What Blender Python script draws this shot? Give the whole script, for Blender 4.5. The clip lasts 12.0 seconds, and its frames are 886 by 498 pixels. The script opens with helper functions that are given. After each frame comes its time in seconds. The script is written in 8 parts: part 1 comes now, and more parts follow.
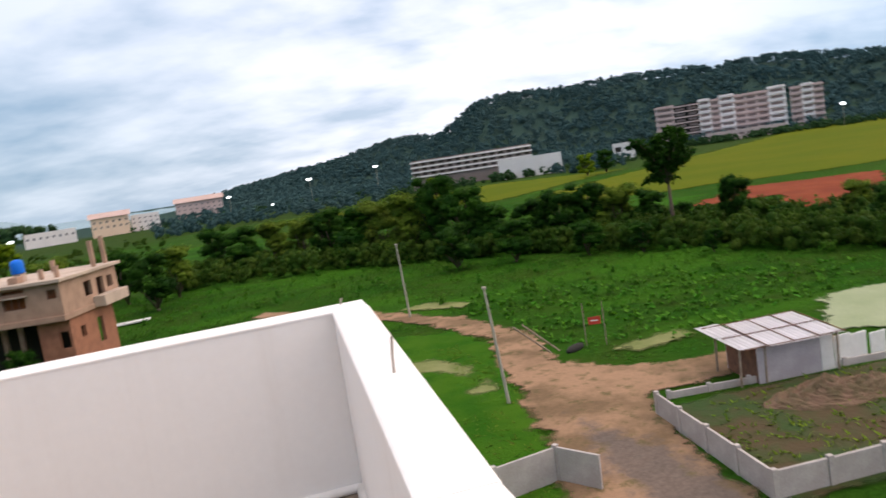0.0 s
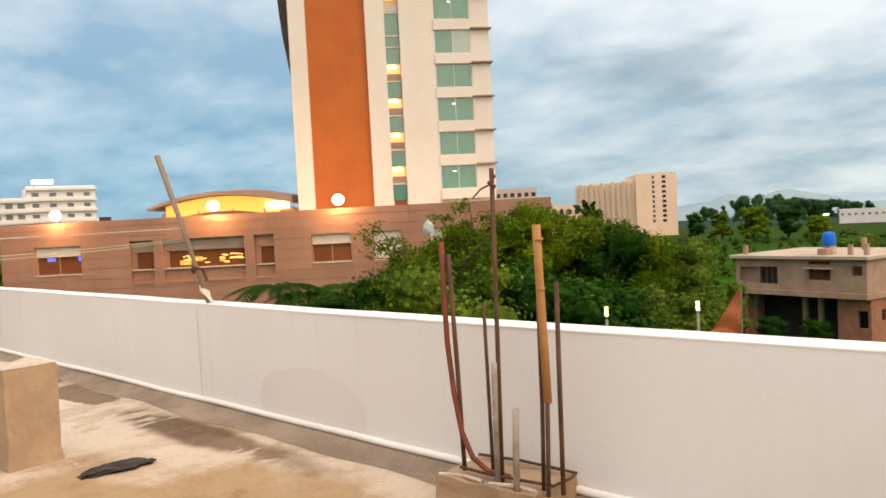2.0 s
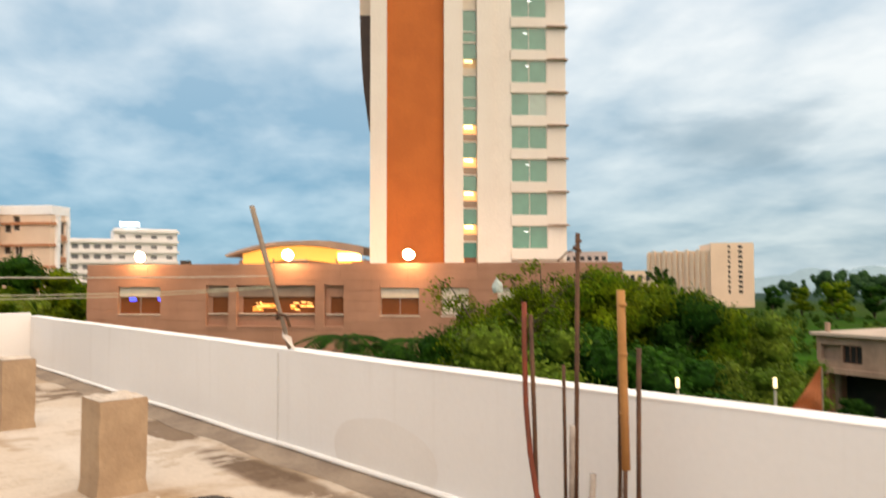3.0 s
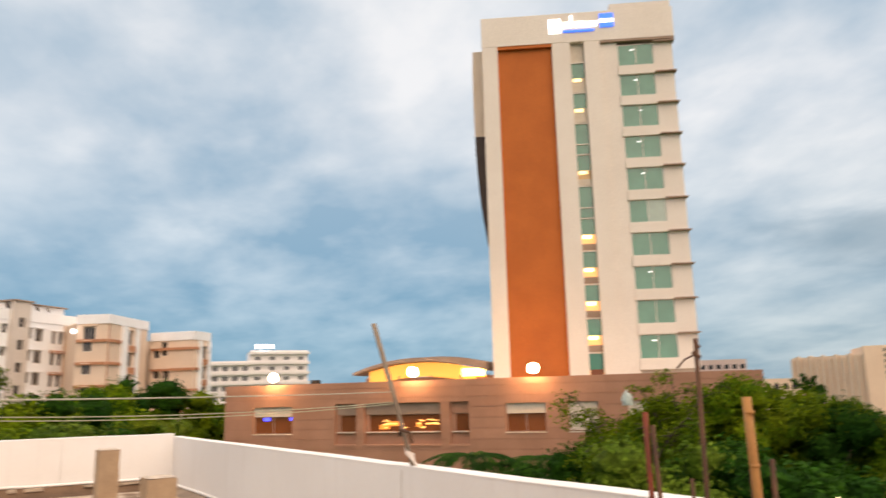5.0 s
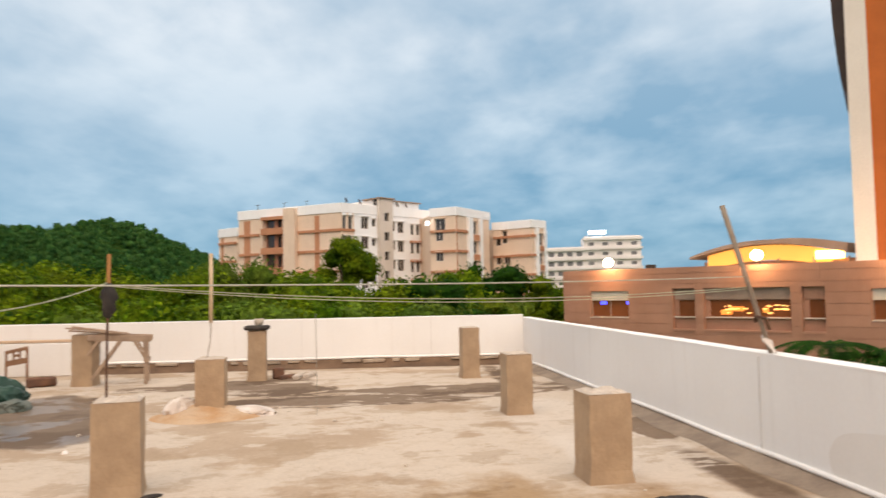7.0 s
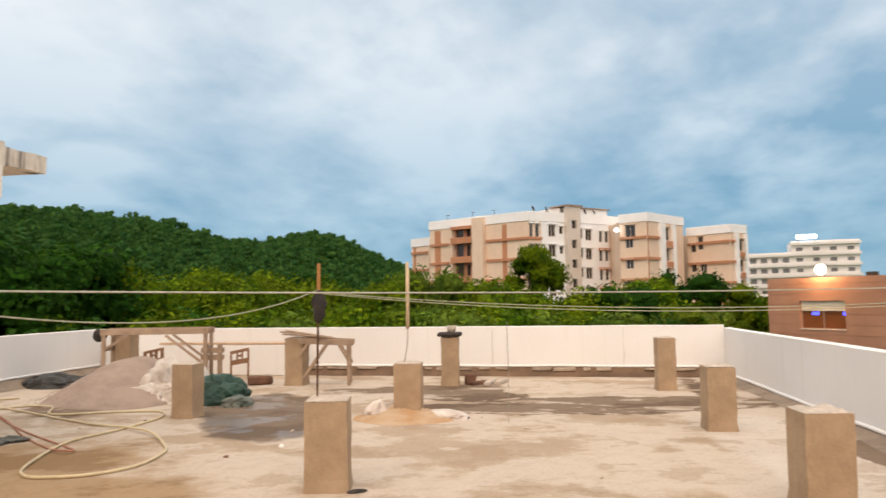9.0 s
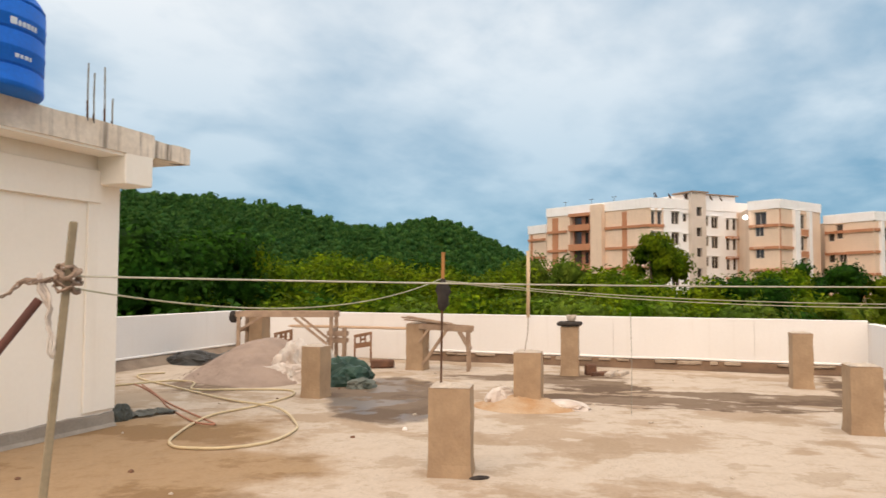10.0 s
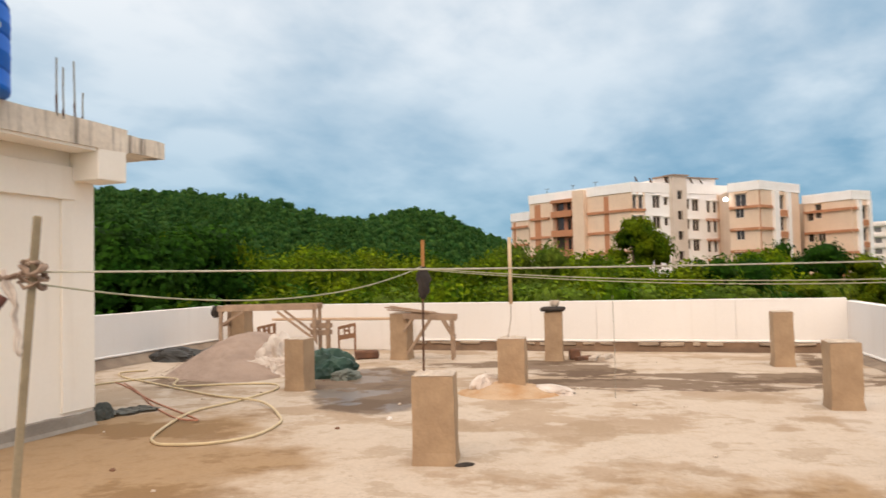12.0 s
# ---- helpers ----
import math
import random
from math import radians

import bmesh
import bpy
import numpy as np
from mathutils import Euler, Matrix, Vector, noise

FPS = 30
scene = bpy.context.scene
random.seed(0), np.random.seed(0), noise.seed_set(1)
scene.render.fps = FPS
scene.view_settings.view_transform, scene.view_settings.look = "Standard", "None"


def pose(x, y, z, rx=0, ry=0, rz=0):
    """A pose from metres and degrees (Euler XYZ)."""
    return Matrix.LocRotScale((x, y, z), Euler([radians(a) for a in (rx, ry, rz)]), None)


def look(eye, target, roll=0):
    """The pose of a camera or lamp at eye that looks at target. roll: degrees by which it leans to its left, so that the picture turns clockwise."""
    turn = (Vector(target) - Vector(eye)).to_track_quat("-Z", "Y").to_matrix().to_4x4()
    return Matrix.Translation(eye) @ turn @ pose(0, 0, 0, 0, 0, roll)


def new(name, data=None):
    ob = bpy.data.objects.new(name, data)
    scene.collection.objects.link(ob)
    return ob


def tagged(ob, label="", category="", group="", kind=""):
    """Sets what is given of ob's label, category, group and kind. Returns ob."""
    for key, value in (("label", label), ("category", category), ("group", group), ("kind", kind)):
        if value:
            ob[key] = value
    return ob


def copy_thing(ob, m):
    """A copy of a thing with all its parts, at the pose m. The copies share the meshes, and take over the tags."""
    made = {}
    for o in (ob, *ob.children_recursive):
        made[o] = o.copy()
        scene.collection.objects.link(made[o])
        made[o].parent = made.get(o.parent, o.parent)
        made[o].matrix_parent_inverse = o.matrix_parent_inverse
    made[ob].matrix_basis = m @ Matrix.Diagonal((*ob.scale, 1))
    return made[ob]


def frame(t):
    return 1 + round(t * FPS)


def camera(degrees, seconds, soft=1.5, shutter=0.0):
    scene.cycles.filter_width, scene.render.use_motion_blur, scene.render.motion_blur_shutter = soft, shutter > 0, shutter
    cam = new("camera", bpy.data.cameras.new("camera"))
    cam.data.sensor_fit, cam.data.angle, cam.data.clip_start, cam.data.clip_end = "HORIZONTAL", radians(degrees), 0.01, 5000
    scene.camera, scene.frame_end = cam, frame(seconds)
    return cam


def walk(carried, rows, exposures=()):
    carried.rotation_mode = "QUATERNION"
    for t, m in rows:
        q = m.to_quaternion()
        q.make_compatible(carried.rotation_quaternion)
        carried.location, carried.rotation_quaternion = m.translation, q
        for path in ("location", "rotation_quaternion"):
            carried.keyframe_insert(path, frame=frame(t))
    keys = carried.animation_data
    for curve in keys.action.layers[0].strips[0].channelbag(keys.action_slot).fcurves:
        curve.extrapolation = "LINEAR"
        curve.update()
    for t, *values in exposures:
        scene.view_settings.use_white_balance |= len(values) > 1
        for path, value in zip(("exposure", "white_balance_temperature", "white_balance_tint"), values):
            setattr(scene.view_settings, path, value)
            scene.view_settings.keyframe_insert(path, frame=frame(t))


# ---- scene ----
cam = camera(61.6, 12.0, soft=1.5, shutter=0.5)
PATH = [
    (0, (0.19, 0.089, 1.602), (0.698, 2.01, 1.372), -8.8),
    (0.2, (0.161, 0.112, 1.597), (0.614, 2.047, 1.371), -7.3),
    (0.5, (0.054, 0.215, 1.583), (0.543, 2.145, 1.383), -3.4),
    (0.6, (0.009, 0.232, 1.572), (0.426, 2.181, 1.402), -3.6),
    (0.9, (-0.155, 0.248, 1.583), (-0.042, 2.24, 1.448), -0.6),
    (1, (-0.206, 0.269, 1.587), (-0.267, 2.262, 1.432), -1.0),
    (1.3, (-0.205, 0.258, 1.579), (-0.762, 2.174, 1.437), -3.7),
    (1.5, (-0.154, 0.248, 1.58), (-1.075, 2.018, 1.447), -3.0),
    (1.9, (0.04, 0.264, 1.584), (-1.247, 1.794, 1.529), -3.4),
    (2, (0.064, 0.273, 1.584), (-1.28, 1.752, 1.51), -3.0),
    (2.5, (0.171, 0.156, 1.597), (-1.187, 1.623, 1.653), -2.1),
    (3, (0.084, 0.111, 1.591), (-1.385, 1.465, 1.678), -0.1),
    (3.2, (0.135, 0.082, 1.61), (-1.317, 1.436, 1.851), 0.1),
    (4.8, (0.165, 0.105, 1.565), (-1.427, 1.26, 1.93), -0.5),
    (5, (0.195, 0.094, 1.573), (-1.443, 1.173, 1.967), -1.4),
    (5.5, (0.241, 0.039, 1.582), (-1.57, 0.848, 1.837), -1.2),
    (6, (0.205, 0.027, 1.586), (-1.696, 0.626, 1.759), 0.4),
    (6.5, (0.169, 0.013, 1.578), (-1.779, 0.441, 1.735), 0.8),
    (7, (0.144, 0.0, 1.58), (-1.833, 0.279, 1.689), -1.1),
    (7.2, (0.158, -0.022, 1.573), (-1.828, 0.179, 1.696), -1.4),
    (9, (0.157, -0.039, 1.579), (-1.826, -0.259, 1.718), -0.8),
    (9.5, (0.172, -0.077, 1.582), (-1.789, -0.452, 1.704), -0.6),
    (10, (0.178, -0.1, 1.602), (-1.748, -0.627, 1.707), 0.2),
    (10.5, (0.172, -0.097, 1.601), (-1.742, -0.668, 1.704), 0.4),
    (11, (0.169, -0.094, 1.597), (-1.741, -0.678, 1.7), 0.3),
    (11.5, (0.166, -0.1, 1.6), (-1.745, -0.68, 1.698), -0.1),
    (12, (0.129, -0.074, 1.583), (-1.809, -0.559, 1.66), -1.4),
]
EXPOSURES = [
    (0.0, 0.04, 6300, 17),
    (0.5, -0.16, 6950, 18),
    (1.0, -0.36, 6950, 20),
    (1.5, -0.20, 7050, 12),
    (2.0, 0.10, 7100, 12),
    (3.2, 0.10, 7100, 11),
    (5.0, -0.06, 7150, 15),
    (7.0, -0.08, 6700, 11),
    (9.0, -0.07, 6800, 11),
    (12.0, -0.05, 6850, 12),
]
walk(cam, [(t, look(eye, target, roll)) for t, eye, target, roll in PATH], EXPOSURES)

GROUND = -9.3

# ---------------------------------------------------------------- world and light
world = bpy.data.worlds.new("cloudy_evening_sky")
scene.world = world
world.use_nodes = True
wt = world.node_tree
wt.nodes.clear()


def wn(kind, **vals):
    n = wt.nodes.new(kind)
    for k, v in vals.items():
        n.inputs[k].default_value = v
    return n


def wmath(op, a, b=None, c=None, clamp=False):
    n = wt.nodes.new("ShaderNodeMath")
    n.operation = op
    n.use_clamp = clamp
    for i, v in enumerate((a, b, c)):
        if v is None:
            continue
        if isinstance(v, (int, float)):
            n.inputs[i].default_value = v
        else:
            wt.links.new(v, n.inputs[i])
    return n.outputs[0]


def wmix(f, a, b):
    n = wt.nodes.new("ShaderNodeMix")
    n.data_type = "RGBA"
    for i, v in ((0, f), (6, a), (7, b)):
        if isinstance(v, (int, float)):
            n.inputs[i].default_value = v
        elif isinstance(v, tuple):
            n.inputs[i].default_value = (*v, 1)
        else:
            wt.links.new(v, n.inputs[i])
    return n.outputs[2]


SUN_AZ, SUN_EL = radians(97), radians(37)
coord = wn("ShaderNodeTexCoord")
sep = wn("ShaderNodeSeparateXYZ")
wt.links.new(coord.outputs["Generated"], sep.inputs[0])
up = wmath("MAXIMUM", sep.outputs[2], 0.0)
flat = wmath("ADD", up, 0.25)
comb = wn("ShaderNodeCombineXYZ")
wt.links.new(wmath("DIVIDE", sep.outputs[0], flat), comb.inputs[0])
wt.links.new(wmath("DIVIDE", sep.outputs[1], flat), comb.inputs[1])


def cloud(scale, detail, rough, offset, stretch, distort=0.0):
    mp = wn("ShaderNodeMapping", Location=offset, Scale=stretch, Rotation=(0, 0, radians(35)))
    wt.links.new(comb.outputs[0], mp.inputs[0])
    nz = wn("ShaderNodeTexNoise", Scale=scale, Detail=detail, Roughness=rough, Distortion=distort)
    wt.links.new(mp.outputs[0], nz.inputs["Vector"])
    return nz.outputs["Fac"]


big = cloud(1.05, 6.0, 0.48, (3.1, 1.4, 0), (1.0, 1.2, 1), 0.15)
mid = cloud(3.0, 6.0, 0.50, (9.3, 4.2, 0), (1.0, 1.2, 1), 0.2)
fine_cloud = cloud(8.0, 5.0, 0.5, (2.2, 7.7, 0), (1.0, 1.2, 1), 0.1)
mass = wmath("ADD", wmath("ADD", wmath("MULTIPLY", big, 0.56), wmath("MULTIPLY", mid, 0.33)), wmath("MULTIPLY", fine_cloud, 0.11))
# heading (radians left of north) and height, to thicken or thin the clouds over parts of the sky
heading = wmath("ARCTAN2", wmath("MULTIPLY", sep.outputs[0], -1.0), sep.outputs[1])
ragged_edge = wmath("MULTIPLY", wmath("SUBTRACT", mid, 0.5), 2.6)


def bank(yaw, el, wide, tall):
    """1 in the middle of a cloud bank at that heading and elevation (degrees), falling to 0 at its ragged edge."""
    a = wmath("DIVIDE", wmath("SUBTRACT", heading, radians(yaw)), radians(wide))
    b = wmath("DIVIDE", wmath("SUBTRACT", sep.outputs[2], math.sin(radians(el))), math.sin(radians(tall)))
    d = wmath("SQRT", wmath("ADD", wmath("MULTIPLY", a, a), wmath("MULTIPLY", b, b)))
    n_ = wt.nodes.new("ShaderNodeMapRange")
    n_.interpolation_type = "SMOOTHSTEP"
    n_.inputs["From Min"].default_value, n_.inputs["From Max"].default_value = 1.25, 0.25
    wt.links.new(wmath("ADD", d, ragged_edge), n_.inputs["Value"])
    return n_.outputs[0]


mass = wmath("ADD", mass, wmath("MULTIPLY", bank(105, 18.5, 21, 8), 0.075))
mass = wmath("ADD", mass, wmath("MULTIPLY", bank(121.5, 10.0, 5, 1.4), 0.10))
mass = wmath("ADD", mass, wmath("MULTIPLY", bank(56, 18, 9, 5), 0.06))
mass = wmath("SUBTRACT", mass, wmath("MULTIPLY", bank(62, 9.5, 13, 6), 0.03))
mass = wmath("SUBTRACT", mass, wmath("MULTIPLY", bank(83, 9, 12, 5), 0.03))
white = wmath("SMOOTH_MIN", wmath("MULTIPLY", wmath("SUBTRACT", mass, 0.390), 4.6, None, True), 1.0, 0.15)
# low teal-blue belt under the clouds, whiter overhead; paler towards the north
belt = wmath("SUBTRACT", 1.0, wmath("MULTIPLY", wmath("SUBTRACT", up, 0.06), 3.4, None, True))
pale_north = wmath("MULTIPLY", wmath("SUBTRACT", wmath("COSINE", wmath("SUBTRACT", heading, radians(14))), 0.72), 3.4, None, True)
ramp_blue = wmix(belt, (0.39, 0.58, 0.76), wmix(pale_north, (0.13, 0.37, 0.59), (0.30, 0.47, 0.60)))
ramp_white = wmix(belt, (0.98, 1.06, 1.13), wmix(pale_north, (0.38, 0.62, 0.82), (0.66, 0.80, 0.88)))
clouds = wmix(white, ramp_blue, ramp_white)
# one dark lens of cloud low in the north-west
clouds = wmix(wmath("MULTIPLY", bank(26, 10.5, 7, 2.6), 0.55), clouds, (0.29, 0.42, 0.52))
# brighter, pale patch low in the north-east, where the clouds are thin
glow_dir = wn("ShaderNodeVectorMath")
glow_dir.operation = "DOT_PRODUCT"
wt.links.new(coord.outputs["Generated"], glow_dir.inputs[0])
glow_dir.inputs[1].default_value = Vector((0.36, 0.92, 0.16)).normalized()
glow = wmath("POWER", wmath("MAXIMUM", glow_dir.outputs["Value"], 0.0), 10.0)
clouds = wmix(wmath("MULTIPLY", glow, wmath("ADD", wmath("MULTIPLY", white, 0.6), 0.36)), clouds, (1.36, 1.35, 1.36))
# the cloud deck is brightest overhead
zenith = wmath("MULTIPLY", wmath("SUBTRACT", up, 0.50), 2.4, None, True)
clouds = wmix(zenith, clouds, (1.85, 1.74, 1.62))
sky = wn("ShaderNodeTexSky")
sky.sky_type = "NISHITA"
sky.sun_disc = False
sky.sun_elevation, sky.sun_rotation = SUN_EL, SUN_AZ
skyscaled = wt.nodes.new("ShaderNodeVectorMath")
skyscaled.operation = "SCALE"
wt.links.new(sky.outputs[0], skyscaled.inputs[0])
skyscaled.inputs["Scale"].default_value = 0.10
col = wmix(0.88, skyscaled.outputs[0], clouds)
bg = wn("ShaderNodeBackground", Strength=1.0)
wt.links.new(col, bg.inputs[0])
wo = wn("ShaderNodeOutputWorld")
wt.links.new(bg.outputs[0], wo.inputs[0])

sun_data = bpy.data.lights.new("sun", "SUN")
sun_data.energy, sun_data.angle, sun_data.color = 2.3, radians(80), (1.0, 0.73, 0.50)
sun = new("sun", sun_data)
sun.matrix_world = look((44, -5, 33), (0, 0, 0))


# ---------------------------------------------------------------- materials
def shader(name):
    m = bpy.data.materials.new(name)
    m.use_nodes = True
    return m, m.node_tree, m.node_tree.nodes["Principled BSDF"]


def link(t, a, b):
    t.links.new(a, b)


def tmath(t, op, a, b=None, clamp=False):
    n = t.nodes.new("ShaderNodeMath")
    n.operation, n.use_clamp = op, clamp
    for i, v in enumerate((a, b)):
        if v is None:
            continue
        if isinstance(v, (int, float)):
            n.inputs[i].default_value = v
        else:
            t.links.new(v, n.inputs[i])
    return n.outputs[0]


def tmix(t, f, a, b, mode="MIX"):
    n = t.nodes.new("ShaderNodeMix")
    n.data_type, n.blend_type = "RGBA", mode
    for i, v in ((0, f), (6, a), (7, b)):
        if isinstance(v, (int, float)):
            n.inputs[i].default_value = v
        elif isinstance(v, tuple):
            n.inputs[i].default_value = (*v, 1)
        else:
            t.links.new(v, n.inputs[i])
    return n.outputs[2]


def tnoise(t, vec, scale, detail=4.0, rough=0.55, stretch=None):
    if stretch:
        mp = t.nodes.new("ShaderNodeMapping")
        mp.inputs["Scale"].default_value = stretch
        link(t, vec, mp.inputs[0])
        vec = mp.outputs[0]
    n = t.nodes.new("ShaderNodeTexNoise")
    n.inputs["Scale"].default_value, n.inputs["Detail"].default_value, n.inputs["Roughness"].default_value = scale, detail, rough
    link(t, vec, n.inputs["Vector"])
    return n.outputs["Fac"]


def tramp(t, v, lo, hi):
    n = t.nodes.new("ShaderNodeMapRange")
    n.interpolation_type = "SMOOTHSTEP"
    n.inputs["From Min"].default_value, n.inputs["From Max"].default_value = lo, hi
    link(t, v, n.inputs["Value"])
    return n.outputs[0]


def mat(name, a, b, rough=0.8, scale=1.5, fine=30.0, bump=0.15, depth=0.01, metal=0.0, streak=None, vary=0.0, island=0.0, spec=0.3, streak_amount=0.6, grain_amount=0.2, streak_from=0.52, streak_to=0.75):
    """Two colours mottled at one scale, fine grain at another, optional runs of dirt down the face."""
    m, t, p = shader(name)
    vec = t.nodes.new("ShaderNodeTexCoord").outputs["Object"]
    large = tramp(t, tnoise(t, vec, scale, 5), 0.32, 0.68)
    grain = tnoise(t, vec, fine, 3)
    c = tmix(t, large, a, b)
    c = tmix(t, 1.0, c, tmix(t, grain, (1 - grain_amount,) * 3, (1 + grain_amount,) * 3), "MULTIPLY")
    if streak:
        runs = tnoise(t, vec, 1.0, 4, 0.6, (5.0, 5.0, 0.35))
        c = tmix(t, tmath(t, "MULTIPLY", tramp(t, runs, streak_from, streak_to), streak_amount), c, streak)
    if vary:
        r = t.nodes.new("ShaderNodeObjectInfo").outputs["Random"]
        c = tmix(t, 1.0, c, tmix(t, r, (1 - vary,) * 3, (1 + vary,) * 3), "MULTIPLY")
    if island:
        r = t.nodes.new("ShaderNodeNewGeometry").outputs["Random Per Island"]
        c = tmix(t, 1.0, c, tmix(t, r, (1 - island, 1 - island, 1 - island), (1 + island, 1 + island * 0.8, 1 + island * 0.4)), "MULTIPLY")
    link(t, c, p.inputs["Base Color"])
    link(t, tmath(t, "ADD", tmath(t, "MULTIPLY", grain, 0.25), rough - 0.12, True), p.inputs["Roughness"])
    p.inputs["Metallic"].default_value = metal
    p.inputs["Specular IOR Level"].default_value = spec
    if bump:
        bn = t.nodes.new("ShaderNodeBump")
        bn.inputs["Strength"].default_value, bn.inputs["Distance"].default_value = bump, depth
        link(t, tmath(t, "ADD", grain, tmath(t, "MULTIPLY", large, 1.5)), bn.inputs["Height"])
        link(t, bn.outputs[0], p.inputs["Normal"])
    return m


def leaf_mat(name, a, b, island=0.35, mottle=0.5):
    """Leaves: green that differs from leaf to leaf and from tree to tree, a little light coming through."""
    m, t, p = shader(name)
    geo = t.nodes.new("ShaderNodeNewGeometry")
    vec = t.nodes.new("ShaderNodeTexCoord").outputs["Object"]
    c = tmix(t, tramp(t, tnoise(t, vec, 0.55, 4), 0.36, 0.64), a, b)
    c = tmix(t, 1.0, c, tmix(t, geo.outputs["Random Per Island"], (1 - island,) * 3, (1 + island, 1 + island, 1 + island * 0.4)), "MULTIPLY")
    r = t.nodes.new("ShaderNodeObjectInfo").outputs["Random"]
    c = tmix(t, 1.0, c, tmix(t, r, (0.85, 0.86, 0.85), (1.06, 1.12, 0.95)), "MULTIPLY")
    fine = tnoise(t, vec, 5.0, 5, 0.7)
    c = tmix(t, 1.0, c, tmix(t, tramp(t, fine, 0.3, 0.7), (1.0 - mottle,) * 3, (1.0 + mottle * 0.9, 1.0 + mottle * 0.85, 1.0 + mottle * 0.7)), "MULTIPLY")
    bn = t.nodes.new("ShaderNodeBump")
    bn.inputs["Strength"].default_value, bn.inputs["Distance"].default_value = 1.4 * mottle, 0.25
    link(t, fine, bn.inputs["Height"])
    link(t, bn.outputs[0], p.inputs["Normal"])
    link(t, c, p.inputs["Base Color"])
    p.inputs["Roughness"].default_value = 0.65
    p.inputs["Specular IOR Level"].default_value = 0.07
    tr = t.nodes.new("ShaderNodeBsdfTranslucent")
    link(t, c, tr.inputs[0])
    mx = t.nodes.new("ShaderNodeMixShader")
    mx.inputs[0].default_value = 0.28
    out = t.nodes["Material Output"]
    link(t, p.outputs[0], mx.inputs[1])
    link(t, tr.outputs[0], mx.inputs[2])
    link(t, mx.outputs[0], out.inputs[0])
    return m


def glass_mat(name, tint, rough=0.06, spec=0.9):
    m, t, p = shader(name)
    vec = t.nodes.new("ShaderNodeTexCoord").outputs["Object"]
    c = tmix(t, tnoise(t, vec, 0.7, 3), tuple(v * 0.7 for v in tint), tuple(v * 1.25 for v in tint))
    link(t, c, p.inputs["Base Color"])
    p.inputs["Roughness"].default_value = rough
    p.inputs["Specular IOR Level"].default_value = spec
    return m


def glow_mat(name, colour, strength):
    m, t, p = shader(name)
    p.inputs["Base Color"].default_value = (*colour, 1)
    p.inputs["Emission Color"].default_value = (*colour, 1)
    p.inputs["Emission Strength"].default_value = strength
    return m


PLASTER = mat("white_plaster", (0.80, 0.78, 0.76), (0.76, 0.735, 0.71), 0.85, 0.5, 22, 0.05, 0.004, streak=(0.60, 0.55, 0.50), streak_amount=0.20, grain_amount=0.035)
PLASTER_CAP = mat("lighter_white_plaster", (0.88, 0.86, 0.84), (0.80, 0.77, 0.74), 0.85, 1.2, 30, 0.15, 0.005, grain_amount=0.06)
ROOM_PAINT = mat("cream_white_paint", (0.90, 0.86, 0.79), (0.87, 0.82, 0.74), 0.85, 0.6, 20, 0.05, 0.004, streak=(0.66, 0.58, 0.48), streak_amount=0.15, grain_amount=0.03)
# Darker brown fillet colour, used along the west parapet.
SCREED_DARK = mat("dark_brown_cement_fillet", (0.20, 0.125, 0.078), (0.12, 0.075, 0.048), 0.9, 1.8, 26, 0.5, 0.02)
WALL_LINE = mat("grey_wall_line", (0.68, 0.66, 0.63), (0.60, 0.58, 0.55), 0.6, 4, 40, 0.05)
SCREED = mat("bare_cement_fillet", (0.34, 0.265, 0.20), (0.225, 0.17, 0.13), 0.9, 1.8, 26, 0.5, 0.02)
COLUMN = mat("cast_concrete_column", (0.41, 0.29, 0.185), (0.32, 0.22, 0.14), 0.9, 2.6, 34, 0.45, 0.012, streak=(0.26, 0.19, 0.13), streak_amount=0.4, vary=0.07, grain_amount=0.12)
COLUMN_TOP = mat("rough_concrete_top", (0.62, 0.53, 0.44), (0.48, 0.40, 0.33), 0.95, 9, 50, 0.6, 0.02)
FASCIA = mat("weathered_concrete_slab", (0.84, 0.76, 0.66), (0.66, 0.58, 0.49), 0.9, 1.6, 20, 0.4, 0.012, streak=(0.085, 0.068, 0.055), streak_amount=0.85, streak_from=0.51, streak_to=0.68)
RUST = mat("rusty_rebar", (0.085, 0.048, 0.034), (0.15, 0.075, 0.042), 0.85, 6, 80, 0.4, 0.003, metal=0.2)
RUST_RED = mat("red_rusted_bar", (0.26, 0.058, 0.03), (0.15, 0.05, 0.032), 0.8, 5, 70, 0.4, 0.003)
CEMENT_BAR = mat("cement_splashed_bar", (0.42, 0.36, 0.31), (0.25, 0.20, 0.17), 0.9, 8, 60, 0.5, 0.004)
BAMBOO = mat("ochre_bamboo", (0.42, 0.205, 0.065), (0.33, 0.15, 0.05), 0.6, 3, 40, 0.2, 0.003)
TIMBER = mat("grey_brown_sawn_timber", (0.42, 0.30, 0.21), (0.30, 0.21, 0.15), 0.85, 4, 60, 0.4, 0.004, vary=0.12)
TIMBER_DARK = mat("dark_old_timber", (0.20, 0.10, 0.06), (0.12, 0.065, 0.045), 0.85, 4, 60, 0.4, 0.004)
POLE_WOOD = mat("weathered_pole", (0.30, 0.24, 0.18), (0.21, 0.16, 0.12), 0.85, 4, 50, 0.4, 0.004)
GALV = mat("dull_painted_pipe", (0.33, 0.27, 0.18), (0.24, 0.195, 0.13), 0.6, 5, 50, 0.2, 0.002, metal=0.1)
FRAYED = mat("frayed_brown_rope", (0.40, 0.29, 0.22), (0.24, 0.17, 0.13), 0.95, 25, 120, 0.7, 0.004)
